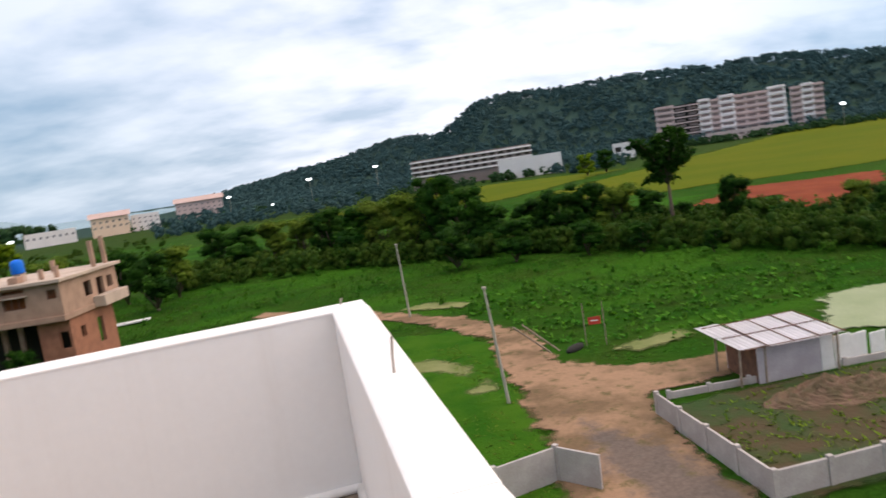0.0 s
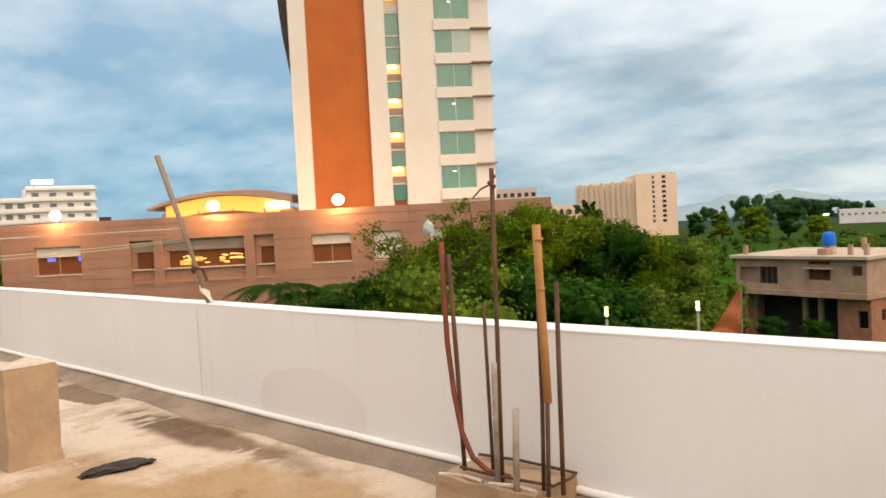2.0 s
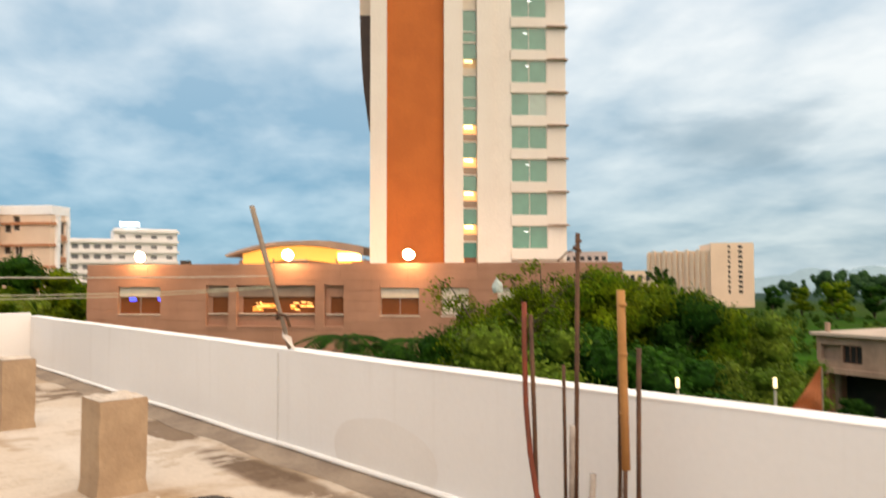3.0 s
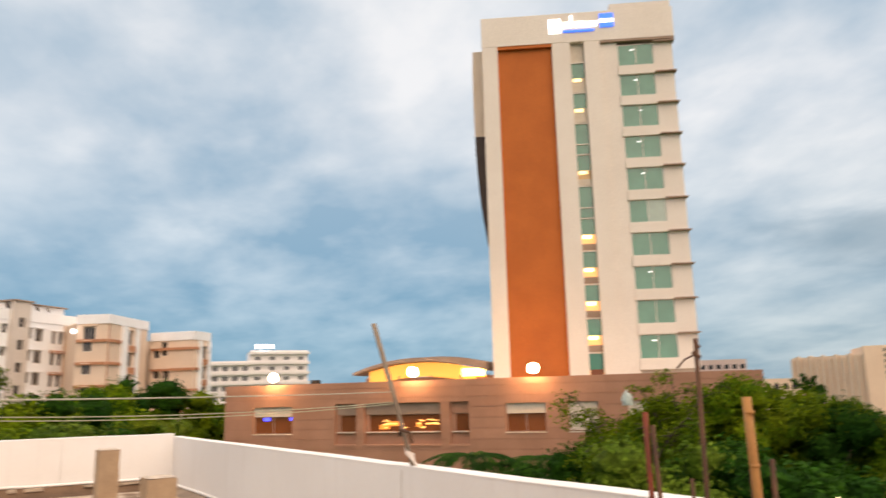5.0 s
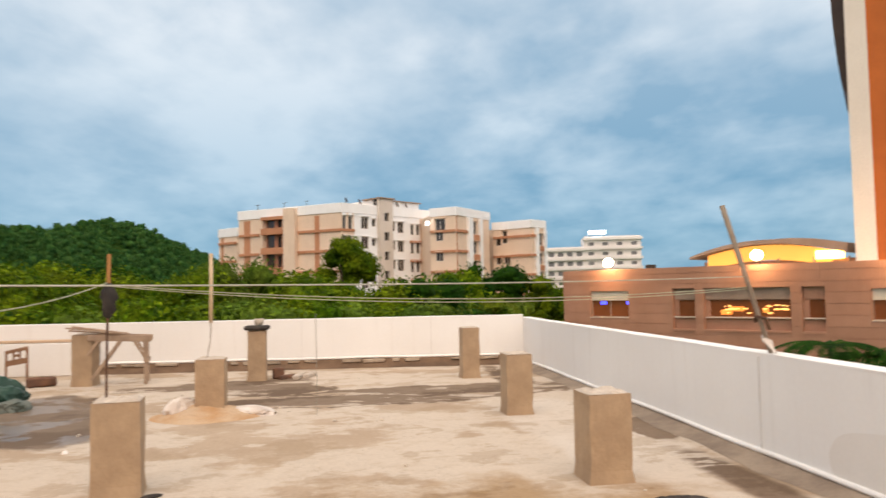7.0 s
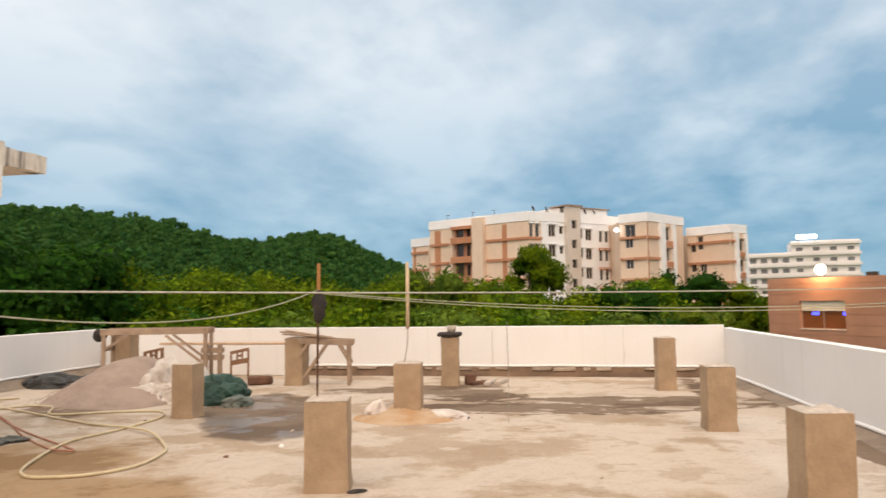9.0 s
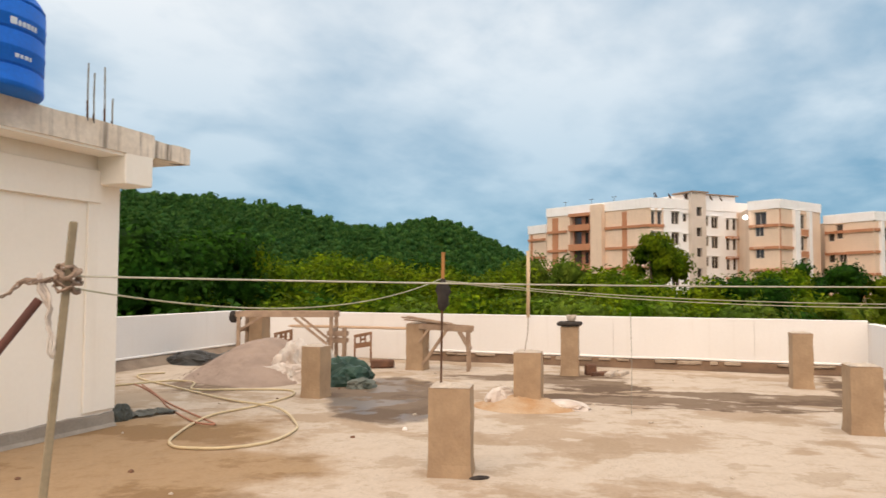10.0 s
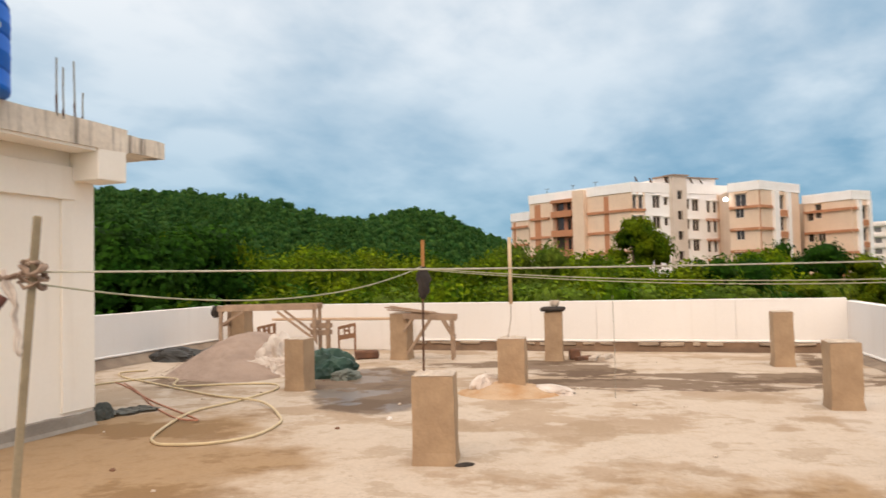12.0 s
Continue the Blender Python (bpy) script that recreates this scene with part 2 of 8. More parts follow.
ROPE = mat("pale_nylon_rope", (0.52, 0.50, 0.42), (0.42, 0.40, 0.33), 0.9, 20, 160, 0.5, 0.003)
CABLE = mat("grey_line", (0.30, 0.29, 0.25), (0.22, 0.21, 0.18), 0.8, 12, 90, 0.3, 0.002)
LINE = mat("pale_nylon_line", (0.46, 0.45, 0.33), (0.36, 0.35, 0.25), 0.8, 12, 90, 0.3, 0.002)
HOSE = mat("yellow_garden_hose", (0.66, 0.54, 0.34), (0.56, 0.45, 0.28), 0.5, 6, 60, 0.1, 0.002)
HOSE_RED = mat("faded_red_rope", (0.48, 0.23, 0.15), (0.38, 0.18, 0.12), 0.9, 8, 90, 0.4, 0.003)
GRAVEL = mat("grey_stone_chips", (0.36, 0.275, 0.23), (0.29, 0.22, 0.185), 0.95, 3, 70, 0.7, 0.012, island=0.12)
SACK = mat("white_woven_sack", (0.72, 0.66, 0.60), (0.55, 0.46, 0.40), 0.85, 3, 90, 0.3, 0.004)
TARP_GREEN = mat("green_tarpaulin", (0.032, 0.078, 0.055), (0.022, 0.05, 0.04), 0.5, 3, 40, 0.2, 0.004)
TARP_BLACK = mat("black_plastic_sheet", (0.028, 0.030, 0.030), (0.05, 0.05, 0.048), 0.45, 3, 40, 0.2, 0.004)
MORTAR = mat("spilled_sand_mortar", (0.47, 0.27, 0.13), (0.55, 0.40, 0.27), 0.95, 2.4, 60, 0.7, 0.02)
TIN = mat("dull_tin_sheet", (0.30, 0.30, 0.27), (0.19, 0.19, 0.17), 0.7, 2, 30, 0.2, 0.003, metal=0.1)
TANK = mat("blue_water_tank_plastic", (0.006, 0.165, 0.72), (0.006, 0.13, 0.60), 0.5, 1.2, 30, 0.05, 0.003, spec=0.2)
TANK_LETTER = mat("white_tank_marking", (0.62, 0.70, 0.80), (0.5, 0.6, 0.72), 0.6, 3, 30, 0)
BLACK_CAP = mat("black_bituminous_cap", (0.03, 0.026, 0.024), (0.055, 0.045, 0.04), 0.9, 8, 50, 0.5, 0.01)

HOTEL_WHITE = mat("hotel_cream_render", (0.78, 0.71, 0.64), (0.74, 0.665, 0.595), 0.85, 0.25, 8, 0.05, 0.01, streak=(0.58, 0.49, 0.42), streak_amount=0.15)
HOTEL_ORANGE = mat("hotel_terracotta_render", (0.52, 0.145, 0.035), (0.46, 0.125, 0.03), 0.85, 0.3, 8, 0.05, 0.01, streak=(0.34, 0.10, 0.03), streak_amount=0.25)
HOTEL_GLASS = glass_mat("green_hotel_glass", (0.085, 0.255, 0.185), 0.08, 0.8)
HOTEL_DARK = mat("dark_brown_cladding", (0.09, 0.06, 0.05), (0.065, 0.045, 0.04), 0.7, 0.4, 8, 0.05)
LEDGE = mat("brown_ledge_paint", (0.36, 0.26, 0.20), (0.30, 0.21, 0.16), 0.8, 0.6, 10, 0.05)
PODIUM = mat("dusty_pink_sandstone", (0.42, 0.225, 0.15), (0.36, 0.19, 0.125), 0.9, 0.4, 12, 0.2, 0.01, vary=0.06, streak=(0.28, 0.15, 0.10), streak_amount=0.25)
BLIND = mat("pale_roller_blind", (0.66, 0.58, 0.48), (0.60, 0.51, 0.42), 0.9, 2, 30, 0.05)
DARK_GLASS = glass_mat("dark_window_glass", (0.055, 0.045, 0.042), 0.08, 0.6)
BROWN_GLASS = glass_mat("brown_lit_glass", (0.20, 0.07, 0.03), 0.1, 0.5)
WARM_GLOW = glow_mat("warm_room_light", (1.0, 0.55, 0.16), 2.2)
BLUE_LAMP = glow_mat("blue_lamp", (0.06, 0.08, 1.0), 3.0)
# Landing walls glow themselves, in place of light from their lamps.
LANDING_GLOW = glow_mat("glowing_landing_wall", (1.0, 0.56, 0.22), 0.55)
AMBER_GLOW = glow_mat("amber_room_light", (1.0, 0.36, 0.06), 0.7)
LAMP_GLOW = glow_mat("floodlight_glare_lens", (1.0, 0.80, 0.50), 60.0)
WHITE_GLOW = glow_mat("lit_white_sign", (0.92, 0.96, 1.0), 2.6)
BLUE_GLOW = glow_mat("lit_blue_sign", (0.03, 0.16, 0.95), 1.3)
CANOPY_GLOW = glow_mat("glowing_yellow_soffit", (1.0, 0.50, 0.10), 0.85)

APT_TAN = mat("apartment_tan_render", (0.78, 0.62, 0.49), (0.73, 0.57, 0.445), 0.9, 0.3, 8, 0.05, streak=(0.42, 0.31, 0.24), streak_amount=0.25)
APT_WHITE = mat("apartment_white_render", (0.90, 0.905, 0.92), (0.86, 0.86, 0.87), 0.9, 0.3, 8, 0.05, streak=(0.55, 0.5, 0.45), streak_amount=0.2, grain_amount=0.05)
APT_BROWN = mat("apartment_brown_band", (0.52, 0.25, 0.14), (0.46, 0.215, 0.12), 0.9, 0.5, 8, 0.05)
APT_CAP = mat("weathered_roof_edge", (0.36, 0.27, 0.21), (0.28, 0.21, 0.17), 0.9, 0.5, 8, 0.05)
# Brown-red wall colour with the balcony recesses' shade put into it.
APT_RED = mat("shade_red_balcony_panel", (0.40, 0.19, 0.12), (0.33, 0.15, 0.10), 0.9, 0.5, 8, 0.05)
APT_GREY = mat("apartment_greige_render", (0.66, 0.59, 0.53), (0.60, 0.53, 0.47), 0.9, 0.4, 8, 0.05)
# Far panes are greyed in colour to match the haze before them.
FAR_GLASS = glass_mat("haze_greyed_far_glass", (0.20, 0.20, 0.21), 0.2, 0.5)
FAR_TAN = mat("far_tan_render", (0.82, 0.62, 0.46), (0.77, 0.57, 0.42), 0.9, 0.1, 3, 0.0)
FAR_WHITE = mat("far_white_render", (0.80, 0.76, 0.74), (0.72, 0.68, 0.66), 0.9, 0.1, 3, 0.0)
FAR_PINK = mat("far_pinkish_render", (0.60, 0.47, 0.44), (0.52, 0.40, 0.375), 0.9, 0.1, 3, 0.0)
FAR_ROOF = mat("far_red_roof", (0.52, 0.38, 0.34), (0.46, 0.34, 0.30), 0.9, 0.2, 3, 0.0)

HOUSE = mat("unfinished_grey_plaster", (0.43, 0.29, 0.21), (0.33, 0.22, 0.16), 0.95, 0.9, 14, 0.3, 0.01, streak=(0.20, 0.15, 0.12), streak_amount=0.5)
HOUSE_BRICK = mat("raw_brickwork", (0.36, 0.165, 0.10), (0.28, 0.13, 0.08), 0.95, 1.5, 14, 0.4, 0.02)
HOUSE_ROOF = mat("house_roof_slab", (0.52, 0.42, 0.34), (0.40, 0.32, 0.26), 0.95, 0.6, 10, 0.2)
# Near-black standing in for shade inside openings; also the skiff's hull.
VOID = mat("shade_and_hull_black", (0.03, 0.028, 0.025), (0.02, 0.02, 0.018), 0.95, 1, 10, 0)
ROOF_TIN = mat("pale_corrugated_sheet", (0.88, 0.86, 0.89), (0.80, 0.78, 0.81), 0.6, 0.8, 16, 0.1, vary=0.05, grain_amount=0.06)
SHED_WALL = mat("grey_sheet_wall", (0.42, 0.39, 0.41), (0.34, 0.31, 0.33), 0.8, 1.0, 14, 0.1)
BLOCKWALL = mat("precast_wall_panel", (0.45, 0.41, 0.39), (0.37, 0.33, 0.31), 0.95, 1.2, 16, 0.3, 0.01, vary=0.08)
RUBBLE = mat("brown_rubble", (0.17, 0.105, 0.07), (0.11, 0.085, 0.045), 0.95, 2, 18, 0.6, 0.05)
SIGN_RED = mat("red_sign_board", (0.50, 0.05, 0.03), (0.42, 0.04, 0.03), 0.7, 3, 20, 0)
TARP_ORANGE = mat("orange_tarpaulin", (0.66, 0.24, 0.10), (0.55, 0.20, 0.09), 0.7, 1.5, 20, 0.1)
POST = mat("concrete_post", (0.44, 0.41, 0.34), (0.35, 0.32, 0.27), 0.9, 2, 20, 0.2)
WHITE_BIT = mat("white_metal", (0.75, 0.74, 0.72), (0.68, 0.67, 0.65), 0.6, 3, 30, 0)

LEAF_A = leaf_mat("mid_green_leaves", (0.062, 0.138, 0.006), (0.190, 0.258, 0.010), 0.35, 0.62)
LEAF_V = leaf_mat("valley_tree_leaves", (0.046, 0.108, 0.006), (0.145, 0.190, 0.010), 0.35, 0.62)
LEAF_B = leaf_mat("dark_green_leaves", (0.012, 0.055, 0.007), (0.036, 0.105, 0.010), 0.3)
LEAF_C = leaf_mat("yellowish_leaves", (0.10, 0.18, 0.022), (0.16, 0.225, 0.03), 0.25)
# Hill green raised a little towards blue, standing in for haze.
LEAF_HILL = leaf_mat("hill_forest_leaves", (0.032, 0.116, 0.034), (0.076, 0.170, 0.040), 0.22)
# Far leaves are coloured blue-grey to stand in for distance haze.
LEAF_FAR = mat("hazed_forest_leaves", (0.046, 0.092, 0.096), (0.058, 0.106, 0.104), 1.0, 0.02, 0.25, 0.0, spec=0.0)
LEAF_PLAIN = leaf_mat("plain_tree_leaves", (0.030, 0.080, 0.034), (0.050, 0.105, 0.040), 0.1, 0.15)
GRASS = leaf_mat("meadow_grass", (0.036, 0.175, 0.010), (0.065, 0.200, 0.014), 0.15, 0.2)
SCRUB = leaf_mat("olive_scrub_leaves", (0.030, 0.082, 0.009), (0.064, 0.112, 0.014), 0.2, 0.35)
WEED = leaf_mat("meadow_weeds", (0.045, 0.180, 0.012), (0.085, 0.215, 0.018), 0.15, 0.2)
BARK = mat("grey_brown_bark", (0.12, 0.09, 0.065), (0.08, 0.06, 0.045), 0.95, 3, 25, 0.6, 0.02)


# the ground: meadow greens that drift from place to place
def ground_mat():
    m, t, p = shader("meadow_ground")
    vec = t.nodes.new("ShaderNodeTexCoord").outputs["Object"]
    a = tramp(t, tnoise(t, vec, 0.035, 6, 0.6), 0.35, 0.65)
    b = tramp(t, tnoise(t, vec, 0.22, 6, 0.6), 0.35, 0.7)
    f = tnoise(t, vec, 2.5, 6, 0.65)
    c = tmix(t, a, (0.019, 0.086, 0.006), (0.037, 0.108, 0.009))
    c = tmix(t, tmath(t, "MULTIPLY", b, 0.65), c, (0.040, 0.070, 0.010))
    c = tmix(t, tmath(t, "MULTIPLY", tramp(t, tnoise(t, vec, 0.09, 5, 0.6, (0.5, 1.3, 1)), 0.5, 0.62), 0.7), c, (0.044, 0.145, 0.009))
    # scrub farther out; beyond 380 the blue-green paints in distance haze
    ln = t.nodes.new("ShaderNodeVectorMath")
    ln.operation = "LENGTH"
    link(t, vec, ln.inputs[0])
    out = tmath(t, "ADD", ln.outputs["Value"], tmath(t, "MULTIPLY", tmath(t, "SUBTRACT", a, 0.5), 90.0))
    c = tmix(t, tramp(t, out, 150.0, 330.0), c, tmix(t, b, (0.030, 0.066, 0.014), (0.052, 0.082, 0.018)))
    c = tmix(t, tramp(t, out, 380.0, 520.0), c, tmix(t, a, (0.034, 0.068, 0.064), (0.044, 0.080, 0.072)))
    c = tmix(t, 1.0, c, tmix(t, f, (0.50, 0.50, 0.46), (1.20, 1.20, 1.10)), "MULTIPLY")
    link(t, c, p.inputs["Base Color"])
    p.inputs["Roughness"].default_value = 0.95
    p.inputs["Specular IOR Level"].default_value = 0.02
    bn = t.nodes.new("ShaderNodeBump")
    bn.inputs["Strength"].default_value, bn.inputs["Distance"].default_value = 0.8, 0.4
    link(t, f, bn.inputs["Height"])
    link(t, bn.outputs[0], p.inputs["Normal"])
    return m


GROUND_MAT = ground_mat()
HAZE = mat("haze_painted_hills", (0.27, 0.37, 0.42), (0.24, 0.335, 0.385), 1.0, 0.02, 0.3, 0.0, spec=0.0)
PADDY = mat("yellow_green_paddy", (0.078, 0.108, 0.005), (0.100, 0.118, 0.006), 0.95, 0.05, 2.0, 0.3, 0.2, spec=0.02)
SOIL = mat("red_laterite_soil", (0.16, 0.032, 0.011), (0.21, 0.048, 0.016), 0.95, 0.3, 4, 0.5, 0.1, spec=0.1)


def road_mat():
    """Sandy earth with tufts at its edges, worn grey asphalt showing near the walls."""
    m, t, p = shader("sandy_dirt_track")
    vec = t.nodes.new("ShaderNodeTexCoord").outputs["Object"]
    big, med, fine = tnoise(t, vec, 0.28, 5, 0.6), tnoise(t, vec, 1.1, 6, 0.65), tnoise(t, vec, 7.0, 4)
    c = tmix(t, tramp(t, big, 0.35, 0.6), (0.15, 0.10, 0.056), (0.30, 0.188, 0.115))
    c = tmix(t, tmath(t, "MULTIPLY", tramp(t, med, 0.52, 0.66), 0.7), c, (0.075, 0.075, 0.026))
    sp = t.nodes.new("ShaderNodeSeparateXYZ")
    link(t, vec, sp.inputs[0])
    off = tmath(t, "ABSOLUTE", tmath(t, "SUBTRACT", sp.outputs[0], 11.6))
    d = tmath(t, "ADD", off, tmath(t, "MULTIPLY", tmath(t, "MAXIMUM", tmath(t, "SUBTRACT", sp.outputs[1], 22.0), 0.0), 0.30))
    d = tmath(t, "ADD", d, tmath(t, "MULTIPLY", tmath(t, "SUBTRACT", med, 0.5), 3.0))
    tar = tmath(t, "SUBTRACT", 1.0, tramp(t, d, 0.7, 1.7))
    c = tmix(t, tmath(t, "MULTIPLY", tar, 0.85), c, tmix(t, fine, (0.085, 0.072, 0.066), (0.14, 0.115, 0.10)))
    c = tmix(t, 1.0, c, tmix(t, fine, (0.75, 0.75, 0.75), (1.25, 1.25, 1.25)), "MULTIPLY")
    link(t, c, p.inputs["Base Color"])
    p.inputs["Roughness"].default_value = 0.95
    p.inputs["Specular IOR Level"].default_value = 0.1
    bn = t.nodes.new("ShaderNodeBump")
    bn.inputs["Strength"].default_value, bn.inputs["Distance"].default_value = 0.5, 0.06
    link(t, med, bn.inputs["Height"])
    link(t, bn.outputs[0], p.inputs["Normal"])
    return m


DIRT = road_mat()
DRY = mat("pale_dry_grass", (0.20, 0.21, 0.085), (0.13, 0.16, 0.05), 0.95, 0.8, 8, 0.4, 0.05, spec=0.1)
LAWN = mat("bright_short_grass", (0.022, 0.088, 0.005), (0.046, 0.118, 0.008), 0.95, 0.4, 9, 0.7, 0.1, spec=0.02)
POND = mat("pale_green_duckweed", (0.22, 0.27, 0.14), (0.27, 0.31, 0.18), 0.8, 0.4, 6, 0.05)


# the roof floor: cement with dusty pale areas, damp brown areas, and wet dark patches
def roof_mat():
    m, t, p = shader("stained_roof_cement")
    vec = t.nodes.new("ShaderNodeTexCoord").outputs["Object"]

    def blot(cx, cy, rx, ry, turn, ragged=0.45, soft=0.25, nscale=1.3):
        mp = t.nodes.new("ShaderNodeMapping")
        mp.vector_type = "TEXTURE"
        mp.inputs["Location"].default_value = (cx, cy, 0)
        mp.inputs["Rotation"].default_value = (0, 0, radians(turn))
        mp.inputs["Scale"].default_value = (rx, ry, 1)
        link(t, vec, mp.inputs[0])
        ln = t.nodes.new("ShaderNodeVectorMath")
        ln.operation = "LENGTH"
        link(t, mp.outputs[0], ln.inputs[0])
        d = tmath(t, "ADD", ln.outputs["Value"], tmath(t, "MULTIPLY", tmath(t, "SUBTRACT", tnoise(t, vec, nscale, 6, 0.6), 0.5), ragged * 3.2))
        return tmath(t, "SUBTRACT", 1.0, tramp(t, d, 1.0 - soft, 1.0 + soft * 0.4))

    large = tramp(t, tnoise(t, vec, 0.45, 6, 0.6), 0.3, 0.7)
    mid = tmath(t, "MULTIPLY", tramp(t, tnoise(t, vec, 0.62, 9, 0.62, (1.1, 0.8, 1)), 0.44, 0.50), tmath(t, "ADD", tmath(t, "MULTIPLY", tramp(t, tnoise(t, vec, 4.0, 6, 0.7), 0.30, 0.55), 0.45), 0.55))
    dusty = tramp(t, tnoise(t, vec, 1.5, 8, 0.66, (1.0, 0.8, 1)), 0.54, 0.59)
    grain = tnoise(t, vec, 26, 5, 0.65)
    c = tmix(t, large, (0.475, 0.37, 0.275), (0.39, 0.29, 0.205))
    c = tmix(t, tmath(t, "MULTIPLY", mid, 0.8), c, (0.585, 0.50, 0.415))
    c = tmix(t, tmath(t, "MULTIPLY", blot(-7.9, 2.75, 2.7, 0.75, 2, 0.3, 0.2, 1.2), 0.7), c, (0.60, 0.53, 0.46))
    c = tmix(t, tmath(t, "MULTIPLY", dusty, 0.42), c, (0.335, 0.24, 0.155))
    # damp brown cement
    brown = blot(-4.4, -6.2, 3.9, 3.7, 8, 0.28, 0.18, 0.8)
    brown2 = blot(-3.1, 1.0, 2.9, 2.3, 0, 0.3, 0.16, 0.9)
    damp = tmath(t, "MAXIMUM", brown, brown2)
    c = tmix(t, tmath(t, "MULTIPLY", damp, 0.95), c, tmix(t, mid, (0.26, 0.162, 0.083), (0.37, 0.25, 0.145)))
    # wet patches
    wet = blot(-10.35, -3.75, 2.35, 1.05, 22, 0.24, 0.10, 1.1)
    puddle = wet
    for args in ((-11.25, 1.0, 0.95, 2.9, 6, 0.34, 0.06, 1.5), (-12.3, -1.1, 0.8, 1.0, 0, 0.4, 0.06, 1.5), (-13.2, -2.0, 0.55, 1.9, 10, 0.45, 0.2, 1.4), (-8.4, 3.35, 1.3, 0.25, 0, 0.4, 0.1, 1.6), (-5.4, 3.25, 1.6, 0.22, 0, 0.4, 0.4, 1.8), (-12.8, 3.0, 2.0, 0.35, 0, 0.4, 0.2, 1.2), (-11.0, -7.2, 1.6, 0.7, 20, 0.4, 0.2, 1.2)):
        wet = tmath(t, "MAXIMUM", wet, blot(*args))
    islands = tramp(t, tnoise(t, vec, 1.3, 6, 0.62, (1.5, 0.6, 1)), 0.535, 0.57)
    wet = tmath(t, "MAXIMUM", puddle, tmath(t, "MULTIPLY", wet, tmath(t, "SUBTRACT", 1.0, tmath(t, "MULTIPLY", islands, 0.8))))
    c = tmix(t, tmath(t, "MULTIPLY", wet, 0.92), c, tmix(t, mid, (0.125, 0.082, 0.055), (0.195, 0.135, 0.092)))
    c = tmix(t, tmath(t, "MULTIPLY", puddle, 0.2), c, (0.115, 0.080, 0.052))
    c = tmix(t, 1.0, c, tmix(t, grain, (0.80, 0.80, 0.80), (1.18, 1.18, 1.18)), "MULTIPLY")
    cracks = tnoise(t, vec, 0.9, 8, 0.7)
    c = tmix(t, tmath(t, "MULTIPLY", tramp(t, tmath(t, "ABSOLUTE", tmath(t, "SUBTRACT", cracks, 0.5)), 0.006, 0.0), 0.35), c, (0.25, 0.19, 0.14))
    link(t, c, p.inputs["Base Color"])
    link(t, tmath(t, "SUBTRACT", 0.9, tmath(t, "MULTIPLY", tmath(t, "MULTIPLY", puddle, tramp(t, tnoise(t, vec, 1.1, 4), 0.46, 0.54)), 0.62)), p.inputs["Roughness"])
    link(t, tmath(t, "ADD", tmath(t, "MULTIPLY", puddle, 0.14), 0.08), p.inputs["Specular IOR Level"])
    bn = t.nodes.new("ShaderNodeBump")
    bn.inputs["Strength"].default_value, bn.inputs["Distance"].default_value = 0.35, 0.008
    link(t, tmath(t, "MULTIPLY", tmath(t, "ADD", grain, mid), tmath(t, "SUBTRACT", 1.0, tmath(t, "MAXIMUM", tmath(t, "MULTIPLY", wet, 0.85), puddle))), bn.inputs["Height"])
    link(t, bn.outputs[0], p.inputs["Normal"])
    return m


ROOF_FLOOR = roof_mat()


# ---------------------------------------------------------------- mesh helpers
def part(name, bm, material, parent=None, label="", smooth=False, m=None):
    me = bpy.data.meshes.new(name)
    bm.to_mesh(me)
    bm.free()
    if smooth:
        for f in me.polygons:
            f.use_smooth = True
    me.materials.append(material)
    ob = new(name, me)
    if parent:
        ob.parent = parent
    if m is not None:
        ob.matrix_basis = m
    if label:
        tagged(ob, label)
    return ob


def share(name, src, parent, m, label=""):
    """Another object on the same mesh."""
    ob = new(name, src.data)
    ob.parent = parent
    ob.matrix_basis = m
    if label:
        tagged(ob, label)
    return ob


def thing(name, label, category, m=None, group="", kind=""):
    ob = new(name)
    ob.empty_display_size = 0.1
    if m is not None:
        ob.matrix_basis = m
    return tagged(ob, label, category, group, kind)


def bx(bm, x0, x1, y0, y1, z0, z1, bevel=0.0, m=None):
    mt = Matrix.Translation(((x0 + x1) / 2, (y0 + y1) / 2, (z0 + z1) / 2)) @ Matrix.Diagonal((x1 - x0, y1 - y0, z1 - z0, 1))
    made = bmesh.ops.create_cube(bm, size=1, matrix=(m @ mt) if m is not None else mt)["verts"]
    if bevel:
        edges = list({e for v in made for e in v.link_edges})
        bmesh.ops.bevel(bm, geom=edges, offset=bevel, segments=1, affect="EDGES")
    return bm


def tube(bm, pts, r, n=8, r1=None):
    """A round bar along points; it tapers from r to r1."""
    pts = [Vector(p) for p in pts]
    rings = []
    prev = None
    for i, p in enumerate(pts):
        d = (pts[min(i + 1, len(pts) - 1)] - pts[max(i - 1, 0)]).normalized()
        if prev is None:
            a = d.orthogonal().normalized()
        else:
            a = (prev - d * prev.dot(d)).normalized()
        prev = a
        b = d.cross(a)
        k = r if r1 is None else r + (r1 - r) * i / (len(pts) - 1)
        rings.append([bm.verts.new(p + (a * math.cos(2 * math.pi * j / n) + b * math.sin(2 * math.pi * j / n)) * k) for j in range(n)])
    for q, w in zip(rings, rings[1:]):
        for j in range(n):
            bm.faces.new((q[j], q[(j + 1) % n], w[(j + 1) % n], w[j]))
    bm.faces.new(rings[0][::-1])
    bm.faces.new(rings[-1])
    return bm


